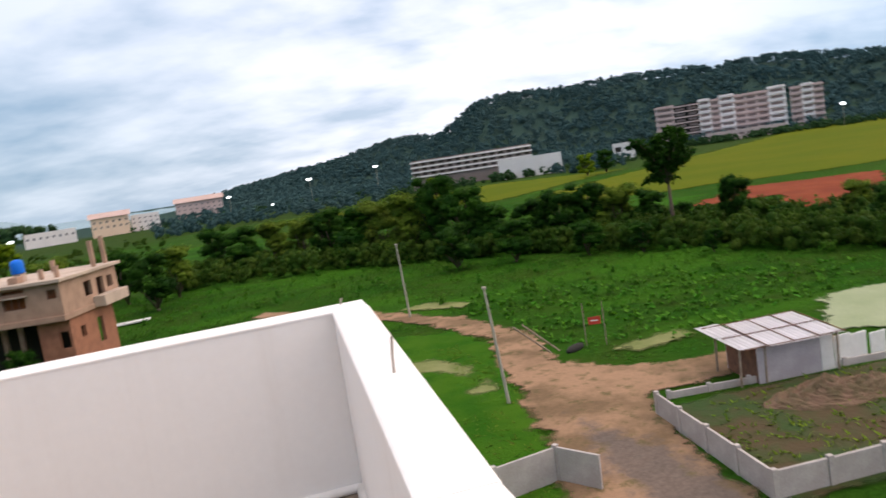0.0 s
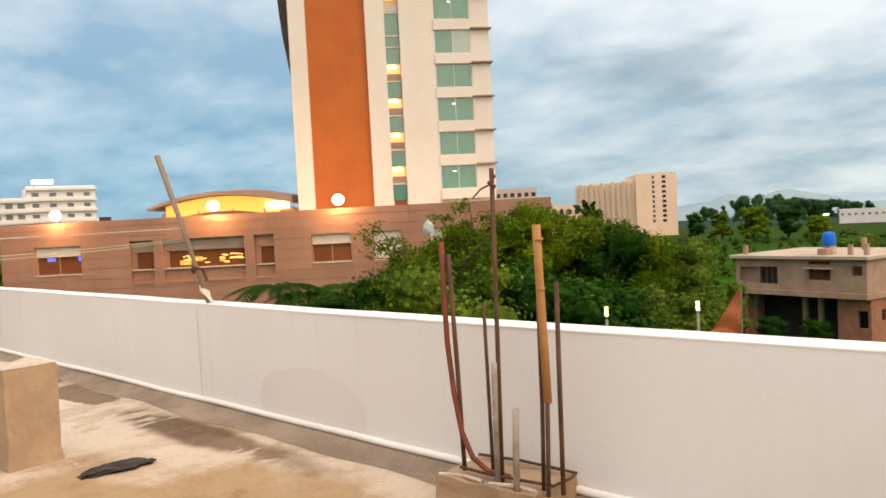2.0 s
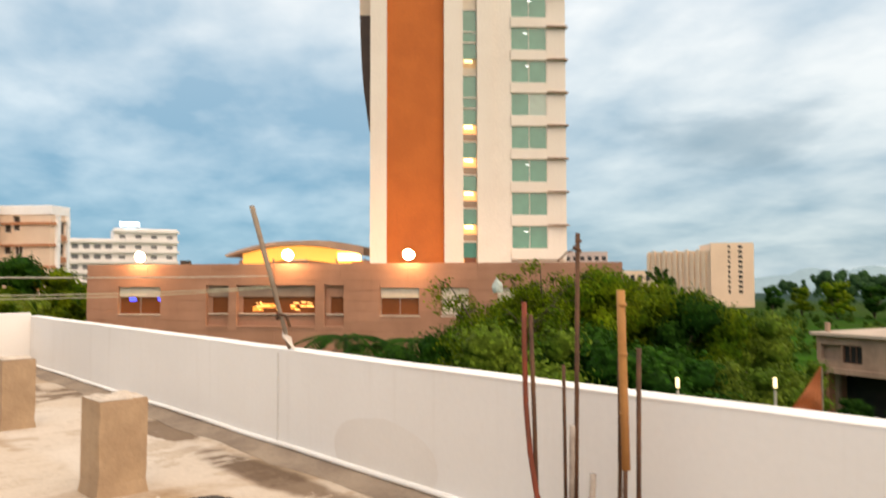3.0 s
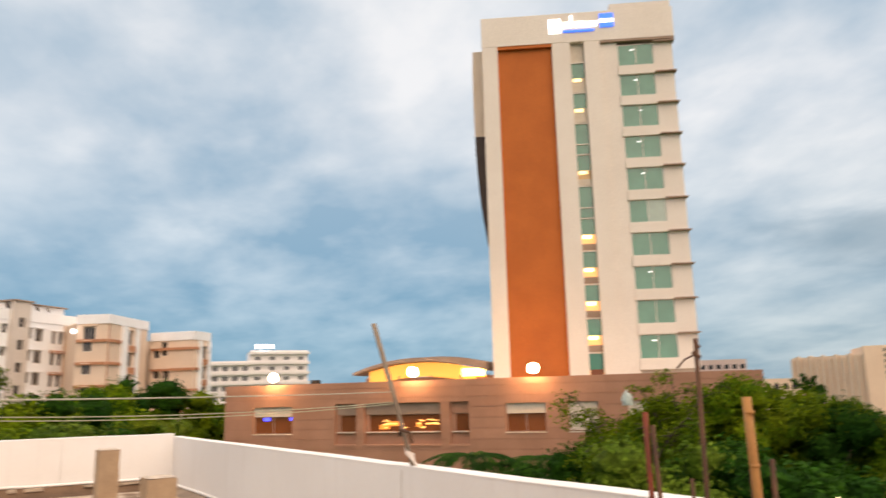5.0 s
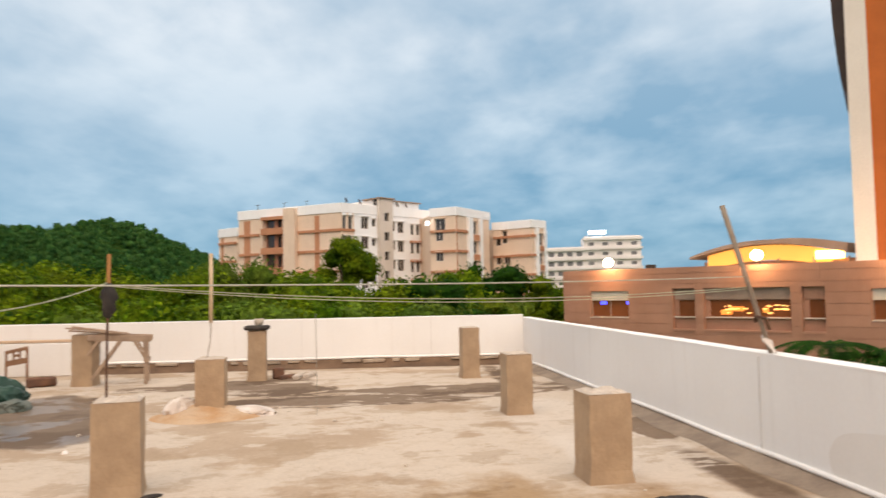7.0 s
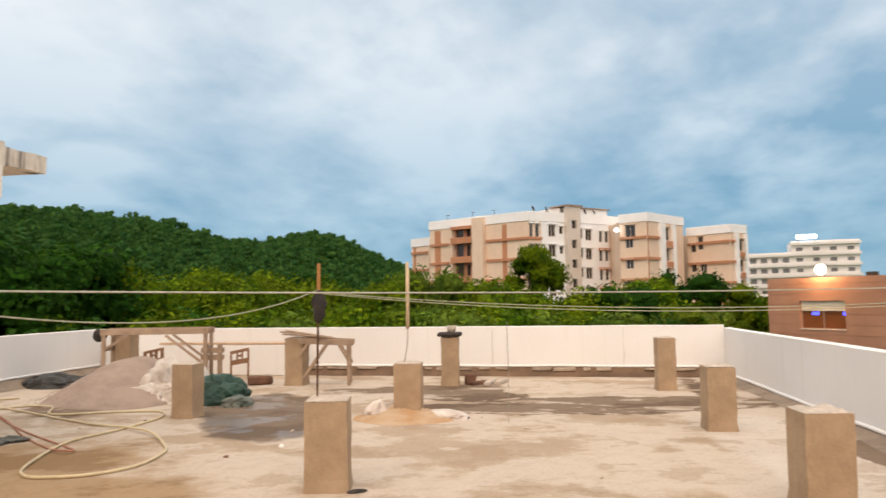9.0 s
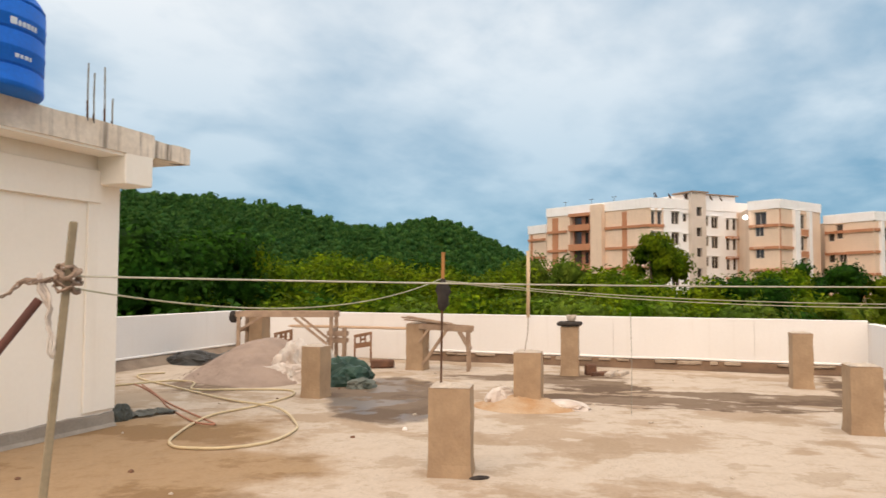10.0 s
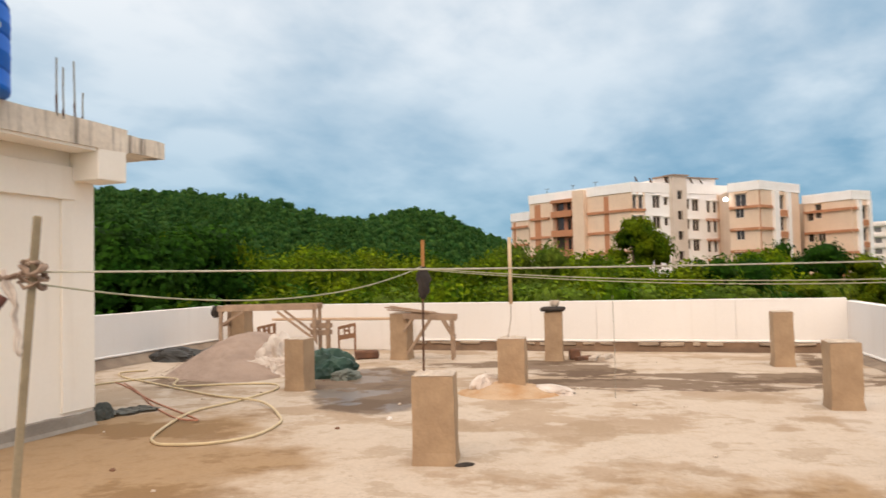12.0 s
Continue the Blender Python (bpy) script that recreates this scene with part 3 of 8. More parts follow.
def lathe(bm, profile, n=32, centre=(0, 0, 0)):
    """A turned body from (radius, z) pairs."""
    rings = [[bm.verts.new((centre[0] + r * math.cos(2 * math.pi * j / n), centre[1] + r * math.sin(2 * math.pi * j / n), centre[2] + z)) for j in range(n)] for r, z in profile]
    for q, w in zip(rings, rings[1:]):
        for j in range(n):
            bm.faces.new((q[j], q[(j + 1) % n], w[(j + 1) % n], w[j]))
    bm.faces.new(rings[0][::-1])
    bm.faces.new(rings[-1])
    return bm


def holed(bm, x0, x1, z0, z1, y0, y1, holes):
    """A wall plate in the xz plane, y0 to y1 thick, with rectangular openings (xa, xb, za, zb) right through it."""
    xs = sorted({x0, x1, *(v for h in holes for v in h[:2] if x0 < v < x1)})
    zs = sorted({z0, z1, *(v for h in holes for v in h[2:] if z0 < v < z1)})

    def solid(i, k):
        if not (0 <= i < len(xs) - 1 and 0 <= k < len(zs) - 1):
            return False
        cx, cz = (xs[i] + xs[i + 1]) / 2, (zs[k] + zs[k + 1]) / 2
        return not any(a < cx < b and c < cz < d for a, b, c, d in holes)

    cache = {}

    def v(x, y, z):
        key = (x, y, z)
        if key not in cache:
            cache[key] = bm.verts.new(key)
        return cache[key]

    for i in range(len(xs) - 1):
        for k in range(len(zs) - 1):
            if not solid(i, k):
                continue
            a, b, c, d = xs[i], xs[i + 1], zs[k], zs[k + 1]
            bm.faces.new((v(a, y0, c), v(b, y0, c), v(b, y0, d), v(a, y0, d)))
            bm.faces.new((v(a, y1, d), v(b, y1, d), v(b, y1, c), v(a, y1, c)))
            if not solid(i - 1, k):
                bm.faces.new((v(a, y0, d), v(a, y1, d), v(a, y1, c), v(a, y0, c)))
            if not solid(i + 1, k):
                bm.faces.new((v(b, y0, c), v(b, y1, c), v(b, y1, d), v(b, y0, d)))
            if not solid(i, k - 1):
                bm.faces.new((v(a, y0, c), v(a, y1, c), v(b, y1, c), v(b, y0, c)))
            if not solid(i, k + 1):
                bm.faces.new((v(a, y0, d), v(b, y0, d), v(b, y1, d), v(a, y1, d)))
    return bm


def prism(bm, plan, z0, z1):
    lo = [bm.verts.new((x, y, z0)) for x, y in plan]
    hi = [bm.verts.new((x, y, z1)) for x, y in plan]
    n = len(plan)
    for i in range(n):
        bm.faces.new((lo[i], lo[(i + 1) % n], hi[(i + 1) % n], hi[i]))
    bm.faces.new(hi)
    bm.faces.new(lo[::-1])
    bmesh.ops.recalc_face_normals(bm, faces=bm.faces)
    return bm


def rough_up(bm, amount, scale, seed=0.0, keep_below=None):
    """Push vertices about by smooth noise, so that edges are not dead straight."""
    for v in bm.verts:
        if keep_below is not None and v.co.z < keep_below:
            continue
        v.co += noise.noise_vector(v.co * scale + Vector((seed, seed * 1.7, 0))) * amount
    return bm


def mesh_np(name, verts, faces, material, label="", category="", kind="", smooth=False):
    """A mesh object straight from arrays; faces all have the same number of corners."""
    me = bpy.data.meshes.new(name)
    verts, faces = np.asarray(verts, np.float32), np.asarray(faces, np.int32)
    k = faces.shape[1]
    me.vertices.add(len(verts))
    me.vertices.foreach_set("co", verts.ravel())
    me.loops.add(faces.size)
    me.loops.foreach_set("vertex_index", faces.ravel())
    me.polygons.add(len(faces))
    me.polygons.foreach_set("loop_start", np.arange(0, faces.size, k, dtype=np.int32))
    if smooth:
        me.polygons.foreach_set("use_smooth", np.ones(len(faces), bool))
    me.update(calc_edges=True)
    me.materials.append(material)
    return tagged(new(name, me), label, category, "", kind)


def away(yaw, dist):
    """Plan point at that heading (degrees left of north) and distance."""
    return -math.sin(radians(yaw)) * dist, math.cos(radians(yaw)) * dist


# ---------------------------------------------------------------- the ground, one sheet with its hills
EAST_RIDGE = ((-75, 0.3), (-60, 1.1), (-47, 2.0), (-40, 3.0), (-36, 3.0), (-30, 3.4), (-26, 3.3), (-20.5, 3.5), (-19, 3.2), (-16, 1.3), (-13.5, 1.5), (-12, 1.45), (-8, 0.65), (-3.4, 0.25), (1, -0.2), (6, -0.7), (12, -0.85))
WEST_RIDGE = ((86, -0.85), (94, -0.3), (98, 0.8), (101, 1.9), (103.6, 3.1), (106, 3.95), (108.5, 3.6), (111, 3.0), (114, 3.6), (117.2, 4.5), (122, 5.0), (126, 5.2), (130, 5.3), (140, 5.6), (160, 5.0), (180, 1.5), (200, -0.6))
EAST_DIST, WEST_DIST = 640.0, 300.0


def ridge_at(table, yaw):
    return float(np.interp(yaw, [a for a, _ in table], [b for _, b in table], left=-1.0, right=-1.0))


def ground_height(x, y):
    r = math.hypot(x, y)
    yaw = math.degrees(math.atan2(-x, y))
    if yaw < -120:
        yaw += 360
    h = 0.0
    for table, dist, near, lift in ((EAST_RIDGE, EAST_DIST, 0.70, 0.46), (WEST_RIDGE, WEST_DIST, 0.42, 0.55)):
        p = ridge_at(table, yaw)
        p += lift * min(1.0, max(0.0, p + 0.3))
        top = 1.6 + dist * math.tan(radians(p)) - GROUND
        if p <= -0.9:
            continue
        k = r / dist
        if k < near:
            continue
        if k < 1:
            s = (k - near) / (1 - near)
            s = s * s * (3 - 2 * s)
        else:
            s = max(0.0, 1 - (k - 1) * 0.9) ** 1.5
        bump = 1 + 0.05 * noise.noise(Vector((x * 0.02, y * 0.02, 3))) * (1 if k < 1 else 0)
        h = max(h, max(0.0, top) * s * bump)
    return GROUND + h + 0.05 * noise.noise(Vector((x * 0.15, y * 0.15, 0))) * min(1, r / 40)


def make_ground():
    radii = [0.0, 0.3, 2.0, 4.0] + list(np.geomspace(6, 4200, 92))
    steps = 300
    verts, faces = [(0, 0, GROUND)], []
    for r in radii[1:]:
        for j in range(steps):
            a = 2 * math.pi * j / steps
            x, y = r * math.cos(a), r * math.sin(a)
            verts.append((x, y, ground_height(x, y)))
    for i in range(len(radii) - 2):
        for j in range(steps):
            a, b = 1 + i * steps + j, 1 + i * steps + (j + 1) % steps
            faces.append((a, a + steps, b + steps, b))
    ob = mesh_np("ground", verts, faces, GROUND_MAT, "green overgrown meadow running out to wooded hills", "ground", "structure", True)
    return ob


make_ground()


def backdrop(name, label, yaw0, yaw1, dist, tops, material):
    """Far hills or tree line behind the plain, with haze put into their blue colour."""
    n_ = 90
    vs = []
    for i in range(n_ + 1):
        yaw = yaw0 + (yaw1 - yaw0) * i / n_
        p_ = float(np.interp(yaw, [a for a, _ in tops], [b for _, b in tops])) + 0.10 * noise.noise(Vector((yaw * 0.9, 3, 0))) + 0.05 * noise.noise(Vector((yaw * 4.0, 5, 0)))
        for d_, pp in ((dist, None), (dist + 30, p_ * 0.6 - 0.3), (dist + 70, p_)):
            x, y = away(yaw, d_)
            vs.append((x, y, GROUND - 1 if pp is None else 1.6 + d_ * math.tan(radians(pp))))
    fs = [(i * 3 + j, i * 3 + j + 1, i * 3 + j + 4, i * 3 + j + 3) for i in range(n_) for j in range(2)]
    return mesh_np(name, vs, fs, material, label, "backdrop", "structure", True)


backdrop("backdrop_hills", "faint hills on the horizon, blue haze in their colour", 3, 70, 720, ((3, -0.3), (8, -0.2), (13, -0.1), (14.6, 0.4), (15.8, 0.7), (17.4, 1.1), (19, 0.55), (20, 0.75), (21.2, 1.0), (22.3, 0.4), (24, 0.3), (25.5, 0.0), (40, 0.1), (58, 0.6), (62, 1.2), (66, 0.9), (70, 0.4)), HAZE)


def ragged(m, amount, scale, soft):
    """Let a ground patch thin out along its border, in tatters of that size."""
    t = m.node_tree
    p, out = t.nodes["Principled BSDF"], t.nodes["Material Output"]
    at = t.nodes.new("ShaderNodeAttribute")
    at.attribute_name = "inside"
    vec = t.nodes.new("ShaderNodeTexCoord").outputs["Object"]
    d = tmath(t, "ADD", at.outputs["Fac"], tmath(t, "MULTIPLY", tmath(t, "SUBTRACT", tnoise(t, vec, scale, 6, 0.62), 0.5), amount * 3.0))
    mx = t.nodes.new("ShaderNodeMixShader")
    link(t, tramp(t, d, -soft, soft), mx.inputs[0])
    link(t, t.nodes.new("ShaderNodeBsdfTransparent").outputs[0], mx.inputs[1])
    link(t, p.outputs[0], mx.inputs[2])
    link(t, mx.outputs[0], out.inputs[0])
    return m


def sheet(name, plan, z, material, label, edge=0.6):
    """A patch lying on the ground; each vertex knows how far inside the outline it is."""
    poly = np.array(plan, float)
    nxt = np.roll(poly, -1, 0)
    lo, hi = poly.min(0) - edge, poly.max(0) + edge
    step = max(0.45, float((hi - lo).max()) / 130)
    xs, ys = np.arange(lo[0], hi[0] + step, step), np.arange(lo[1], hi[1] + step, step)
    px, py = (g.ravel() for g in np.meshgrid(xs, ys, indexing="ij"))
    near, inside = np.full(len(px), 1e9), np.zeros(len(px), bool)
    for (ax, ay), (bx_, by_) in zip(poly, nxt):
        k = np.clip(((px - ax) * (bx_ - ax) + (py - ay) * (by_ - ay)) / ((bx_ - ax) ** 2 + (by_ - ay) ** 2), 0, 1)
        near = np.minimum(near, np.hypot(px - ax - k * (bx_ - ax), py - ay - k * (by_ - ay)))
        if ay != by_:
            inside ^= ((ay > py) != (by_ > py)) & (px < (bx_ - ax) * (py - ay) / (by_ - ay) + ax)
    dist = np.where(inside, near, -near)
    i, j = (g.ravel() for g in np.meshgrid(np.arange(len(xs) - 1), np.arange(len(ys) - 1), indexing="ij"))
    q = np.stack([i * len(ys) + j, (i + 1) * len(ys) + j, (i + 1) * len(ys) + j + 1, i * len(ys) + j + 1], 1)
    q = q[(dist[q] > -edge).any(1)]
    used, q = np.unique(q, return_inverse=True)
    ob = mesh_np(name, np.stack([px, py, np.full(len(px), z)], 1)[used], q.reshape(-1, 4), material, label, "ground", "structure")
    ob.data.attributes.new("inside", "FLOAT", "POINT").data.foreach_set("value", dist[used].astype(np.float32))
    return ob


for m_, amount_, scale_, soft_ in ((DIRT, 0.9, 0.7, 0.25), (LAWN, 0.9, 0.6, 0.35), (DRY, 0.55, 1.3, 0.3), (PADDY, 5.0, 0.12, 1.2), (SOIL, 2.4, 0.22, 0.4), (POND, 1.0, 0.7, 0.2)):
    ragged(m_, amount_, scale_, soft_)

G = GROUND
sheet("road", [(8.6, 6), (8.5, 21), (10.2, 27), (11.6, 35), (13.2, 42), (11.2, 49.5), (8.7, 54.5), (0, 66), (0.5, 68.5), (9.6, 57), (13.6, 49.5), (15.6, 41), (14.3, 34), (17.5, 30.4), (26, 29.5), (26, 27.4), (15.2, 27.2), (13.4, 21), (12.2, 14), (12, 6)], G + 0.08, DIRT, "sandy dirt track with worn edges through the meadow", 1.6)
sheet("lawn", [(2.5, 12), (3, 24), (4.5, 36), (8.2, 47.5), (12.3, 45.5), (13.0, 40), (11.6, 34), (10.2, 27), (9.2, 21), (9.0, 12)], G + 0.055, LAWN, "bright green short grass beside the track", 1.4)
for plan in ([(5.0, 38.2), (6.8, 40.2), (9.2, 40.0), (10.4, 37.0), (10.0, 35.4), (8.6, 37.6), (6.8, 38.2)], [(9.0, 33.2), (10.2, 34.0), (10.4, 32.4), (9.4, 32.2)], [(8.4, 21.6), (9.4, 22.6), (9.9, 21.2)]):
    sheet("dry_patch", plan, G + 0.07, DRY, "pale dry patch in the short grass", 1.0)
for plan in ([(10.8, 56), (13.2, 57), (16, 53.6), (14.8, 52.4), (12.2, 54.6)], [(17.4, 34.4), (21.5, 35.0), (22, 33.6), (18.4, 33.0)]):
    sheet("dry_patch", plan, G + 0.095, DRY, "pale dry patch beside the track", 1.0)
sheet("field", [(50, 128), (74, 112), (104, 100), (330, 230), (300, 330), (130, 205), (70, 160)], G + 0.075, PADDY, "yellow-green rice field in front of the far hill", 9.0)
sheet("field", [(20, 190), (60, 165), (120, 215), (90, 260), (30, 240)], G + 0.075, PADDY, "yellow-green rice field strip", 9.0)
sheet("soil_bank", [(56, 87), (76, 98), (90, 88), (84, 80), (63, 64), (59, 68.5), (68, 82)], G + 0.09, SOIL, "bare red laterite soil at the field's edge", 4.0)
sheet("pond", [(26.6, 29.5), (30.4, 34.2), (33, 35), (46, 34), (44, 27), (30, 26.8)], G + 0.10, POND, "pale green pond covered with duckweed", 1.6)
sheet("yard", [(13.6, 17), (15.2, 25.4), (26, 24.2), (26, 15.5)], G + 0.085, ragged(mat("weedy_yard_earth", (0.066, 0.044, 0.019), (0.024, 0.054, 0.008), 0.95, 0.6, 6, 0.6, 0.05), 0.4, 0.8, 0.2), "weedy brown yard inside the walls", 0.8)


# ---------------------------------------------------------------- plants
def quad_cloud(centres, normals, size, rng, aspect=1.0):
    """One small leaf quad at each centre; returns verts and faces."""
    n = len(centres)
    a = rng.normal(size=(n, 3))
    a -= normals * np.sum(a * normals, 1, keepdims=True)
    a /= np.linalg.norm(a, axis=1, keepdims=True) + 1e-9
    b = np.cross(normals, a)
    s = size * rng.uniform(0.6, 1.35, (n, 1))
    fold = normals * s * 0.25
    corners = np.stack([centres - a * s * aspect, centres - b * s * 0.62 + fold, centres + a * s * aspect, centres + b * s * 0.62 + fold], 1)
    return corners.reshape(-1, 3), np.arange(4 * n).reshape(n, 4)


def crown_leaves(rng, width, height, leaves, size, lumps=16, low=0.0):
    """Leaf centres and normals for an uneven crown made of overlapping clumps, its base at z = low."""
    cs, ns = [], []
    ang = rng.uniform(0, 2 * np.pi, lumps)
    rad = np.sqrt(rng.uniform(0.0, 1.0, lumps)) * width * 0.40
    hz = low + height * rng.uniform(0.16, 0.82, lumps)
    rr = width * rng.uniform(0.10, 0.20, lumps) * (1.0 if lumps > 12 else 1.25)
    rad *= 1.05 - 0.45 * (hz - low) / height
    per = np.maximum(20, (leaves * rr ** 2 / np.sum(rr ** 2)).astype(int))
    for k in range(lumps):
        d = rng.normal(size=(per[k], 3))
        d /= np.linalg.norm(d, axis=1, keepdims=True)
        d[:, 2] = np.where(d[:, 2] < -0.35, -d[:, 2], d[:, 2])
        shell = rr[k] * (1.06 - 0.5 * rng.uniform(0, 1, (per[k], 1)) ** 1.5) * (1 + 0.22 * np.sin(d[:, :1] * 5 + k) * np.cos(d[:, 1:2] * 6))
        c = np.array([np.cos(ang[k]) * rad[k], np.sin(ang[k]) * rad[k], hz[k]]) + d * shell * np.array([1, 1, 0.8])
        cs.append(c)
        ns.append(d + rng.normal(scale=0.28, size=d.shape))
    c, n = np.concatenate(cs), np.concatenate(ns)
    n /= np.linalg.norm(n, axis=1, keepdims=True)
    return c, n, list(zip(np.cos(ang) * rad, np.sin(ang) * rad, hz, rr))


def leaf_crown(name, seed, width, height, leaves, size, low, material, parent):
    rng = np.random.default_rng(seed)
    c, n, lumps = crown_leaves(rng, width, height, leaves, size, 42, low)
    v, f = quad_cloud(c, n, size, rng)
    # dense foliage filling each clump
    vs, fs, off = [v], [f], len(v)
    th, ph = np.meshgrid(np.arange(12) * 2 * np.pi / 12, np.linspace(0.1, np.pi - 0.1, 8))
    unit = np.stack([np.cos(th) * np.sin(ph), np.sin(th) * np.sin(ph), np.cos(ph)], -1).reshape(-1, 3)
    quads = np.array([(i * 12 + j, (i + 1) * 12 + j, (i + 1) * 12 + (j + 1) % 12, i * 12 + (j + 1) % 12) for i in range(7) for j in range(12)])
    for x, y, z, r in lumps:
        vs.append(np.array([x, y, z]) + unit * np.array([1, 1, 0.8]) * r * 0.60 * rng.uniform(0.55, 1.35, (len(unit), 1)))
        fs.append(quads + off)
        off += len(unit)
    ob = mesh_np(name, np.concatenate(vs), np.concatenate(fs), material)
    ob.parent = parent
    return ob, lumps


def make_tree(seed, width, height, leaves, size, material, label, bare=0.22, category="tree", name="tree"):
    """A broadleaf tree on its base point: trunk with limbs, and a crown of leaf clumps."""
    tree = thing(name, label, category)
    low = height * bare
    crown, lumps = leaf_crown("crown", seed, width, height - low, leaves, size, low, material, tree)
    rng = random.Random(seed)
    bm = bmesh.new()
    fork = Vector((rng.uniform(-0.2, 0.2), rng.uniform(-0.2, 0.2), low * 1.15))
    tube(bm, [(0, 0, -0.3), (0.05, -0.03, low * 0.6), fork], 0.028 * height, 8, 0.018 * height)
    for x, y, z, r in lumps[:7]:
        mid_pt = fork.lerp(Vector((x, y, z)), 0.5) + Vector((rng.uniform(-0.3, 0.3), rng.uniform(-0.3, 0.3), 0.3))
        tube(bm, [fork, mid_pt, (x, y, z)], 0.013 * height, 6, 0.004 * height)
    part("trunk", bm, BARK, tree, smooth=True)
    return tree


TREES = [
    make_tree(11, 8.5, 12.0, 12500, 0.105, LEAF_A, "broad green tree with dense leafy crown"),
    make_tree(12, 7.5, 11.0, 11500, 0.10, LEAF_B, "dark green tree with rounded dense crown"),
    make_tree(13, 9.5, 10.0, 12500, 0.105, LEAF_A, "wide spreading green tree above scrub", 0.15),
    make_tree(14, 6.0, 8.0, 7500, 0.095, LEAF_C, "light yellowish green bushy tree", 0.1),
    make_tree(15, 5.0, 7.0, 6500, 0.09, LEAF_B, "low dark green bushy tree", 0.05),
    make_tree(19, 5.4, 11.5, 9000, 0.105, LEAF_A, "tall narrow green tree with layered crown", 0.3),
    make_tree(31, 8.5, 12.0, 3400, 0.17, LEAF_A, "broad green tree beyond the meadow", 0.02),
    make_tree(32, 7.5, 11.0, 3400, 0.17, LEAF_B, "dark green tree beyond the meadow", 0.02),
    make_tree(33, 9.5, 10.0, 3400, 0.17, LEAF_A, "wide green tree beyond the meadow", 0.02),
    make_tree(34, 6.0, 8.0, 2800, 0.13, LEAF_C, "yellowish green bush in the hedge", 0.02),
    make_tree(35, 5.0, 7.0, 2800, 0.115, LEAF_B, "dark green bush in the hedge", 0.02),
]
TREE_H = tuple(max(v.co.z for v in next(c for c in t.children if c.name.startswith("crown")).data.vertices) for t in TREES)
placed_first = set()


def plant(kind, yaw, dist, top_pitch=None, scale=None, turn=0.0, label="", wide=1.0, ground=None):
    """Set a tree so that its top comes to that elevation seen from the roof."""
    x, y = away(yaw, dist)
    g = ground_height(x, y) if ground is None else ground
    if scale is None:
        top = 1.6 + dist * math.tan(radians(top_pitch))
        scale = (top - g) / TREE_H[kind]
    m = pose(x, y, g, 0, 0, turn) @ Matrix.Diagonal((scale * wide, scale * wide, scale, 1))
    src = TREES[kind]
    if kind not in placed_first:
        placed_first.add(kind)
        src.matrix_basis = m
        ob = src
    else:
        ob = copy_thing(src, Matrix())
        ob.matrix_basis = m
    if label:
        tagged(ob, label)
    return ob


# ---------------------------------------------------------------- the roof terrace: slab, parapets, fillets
NORTH, EAST, SOUTH = 3.87, 0.54, -9.95
H_NORTH, H_WEST = 0.96, 1.02


def west_x(y):
    return -15.3 - (NORTH - y) * 0.079


def north_y(x):
    return 3.665 - (x - EAST) * 0.0129


def make_slab():
    plan = [(EAST + 0.18, 3.665 + 0.17), (west_x(NORTH) - 0.18, NORTH + 0.17), (west_x(SOUTH) - 0.18, SOUTH - 0.17), (EAST + 0.06, SOUTH - 0.17), (EAST + 0.06, 1.45)]
    bm = prism(bmesh.new(), plan, -0.16, 0.0)
    ob = part("floor", bm, ROOF_FLOOR)
    tagged(ob, "stained cement roof terrace with wet patches and dust", "floor", "", "structure")
    inner = [(p[0] + (0.1 if p[0] < -3 else -0.1), p[1] + (0.1 if p[1] < 0 else -0.1)) for p in plan]
    bm = prism(bmesh.new(), inner, GROUND - 0.3, -0.164)
    tagged(part("wall_below", bm, PLASTER), "white plastered storeys under the roof terrace", "wall", "", "structure")


make_slab()


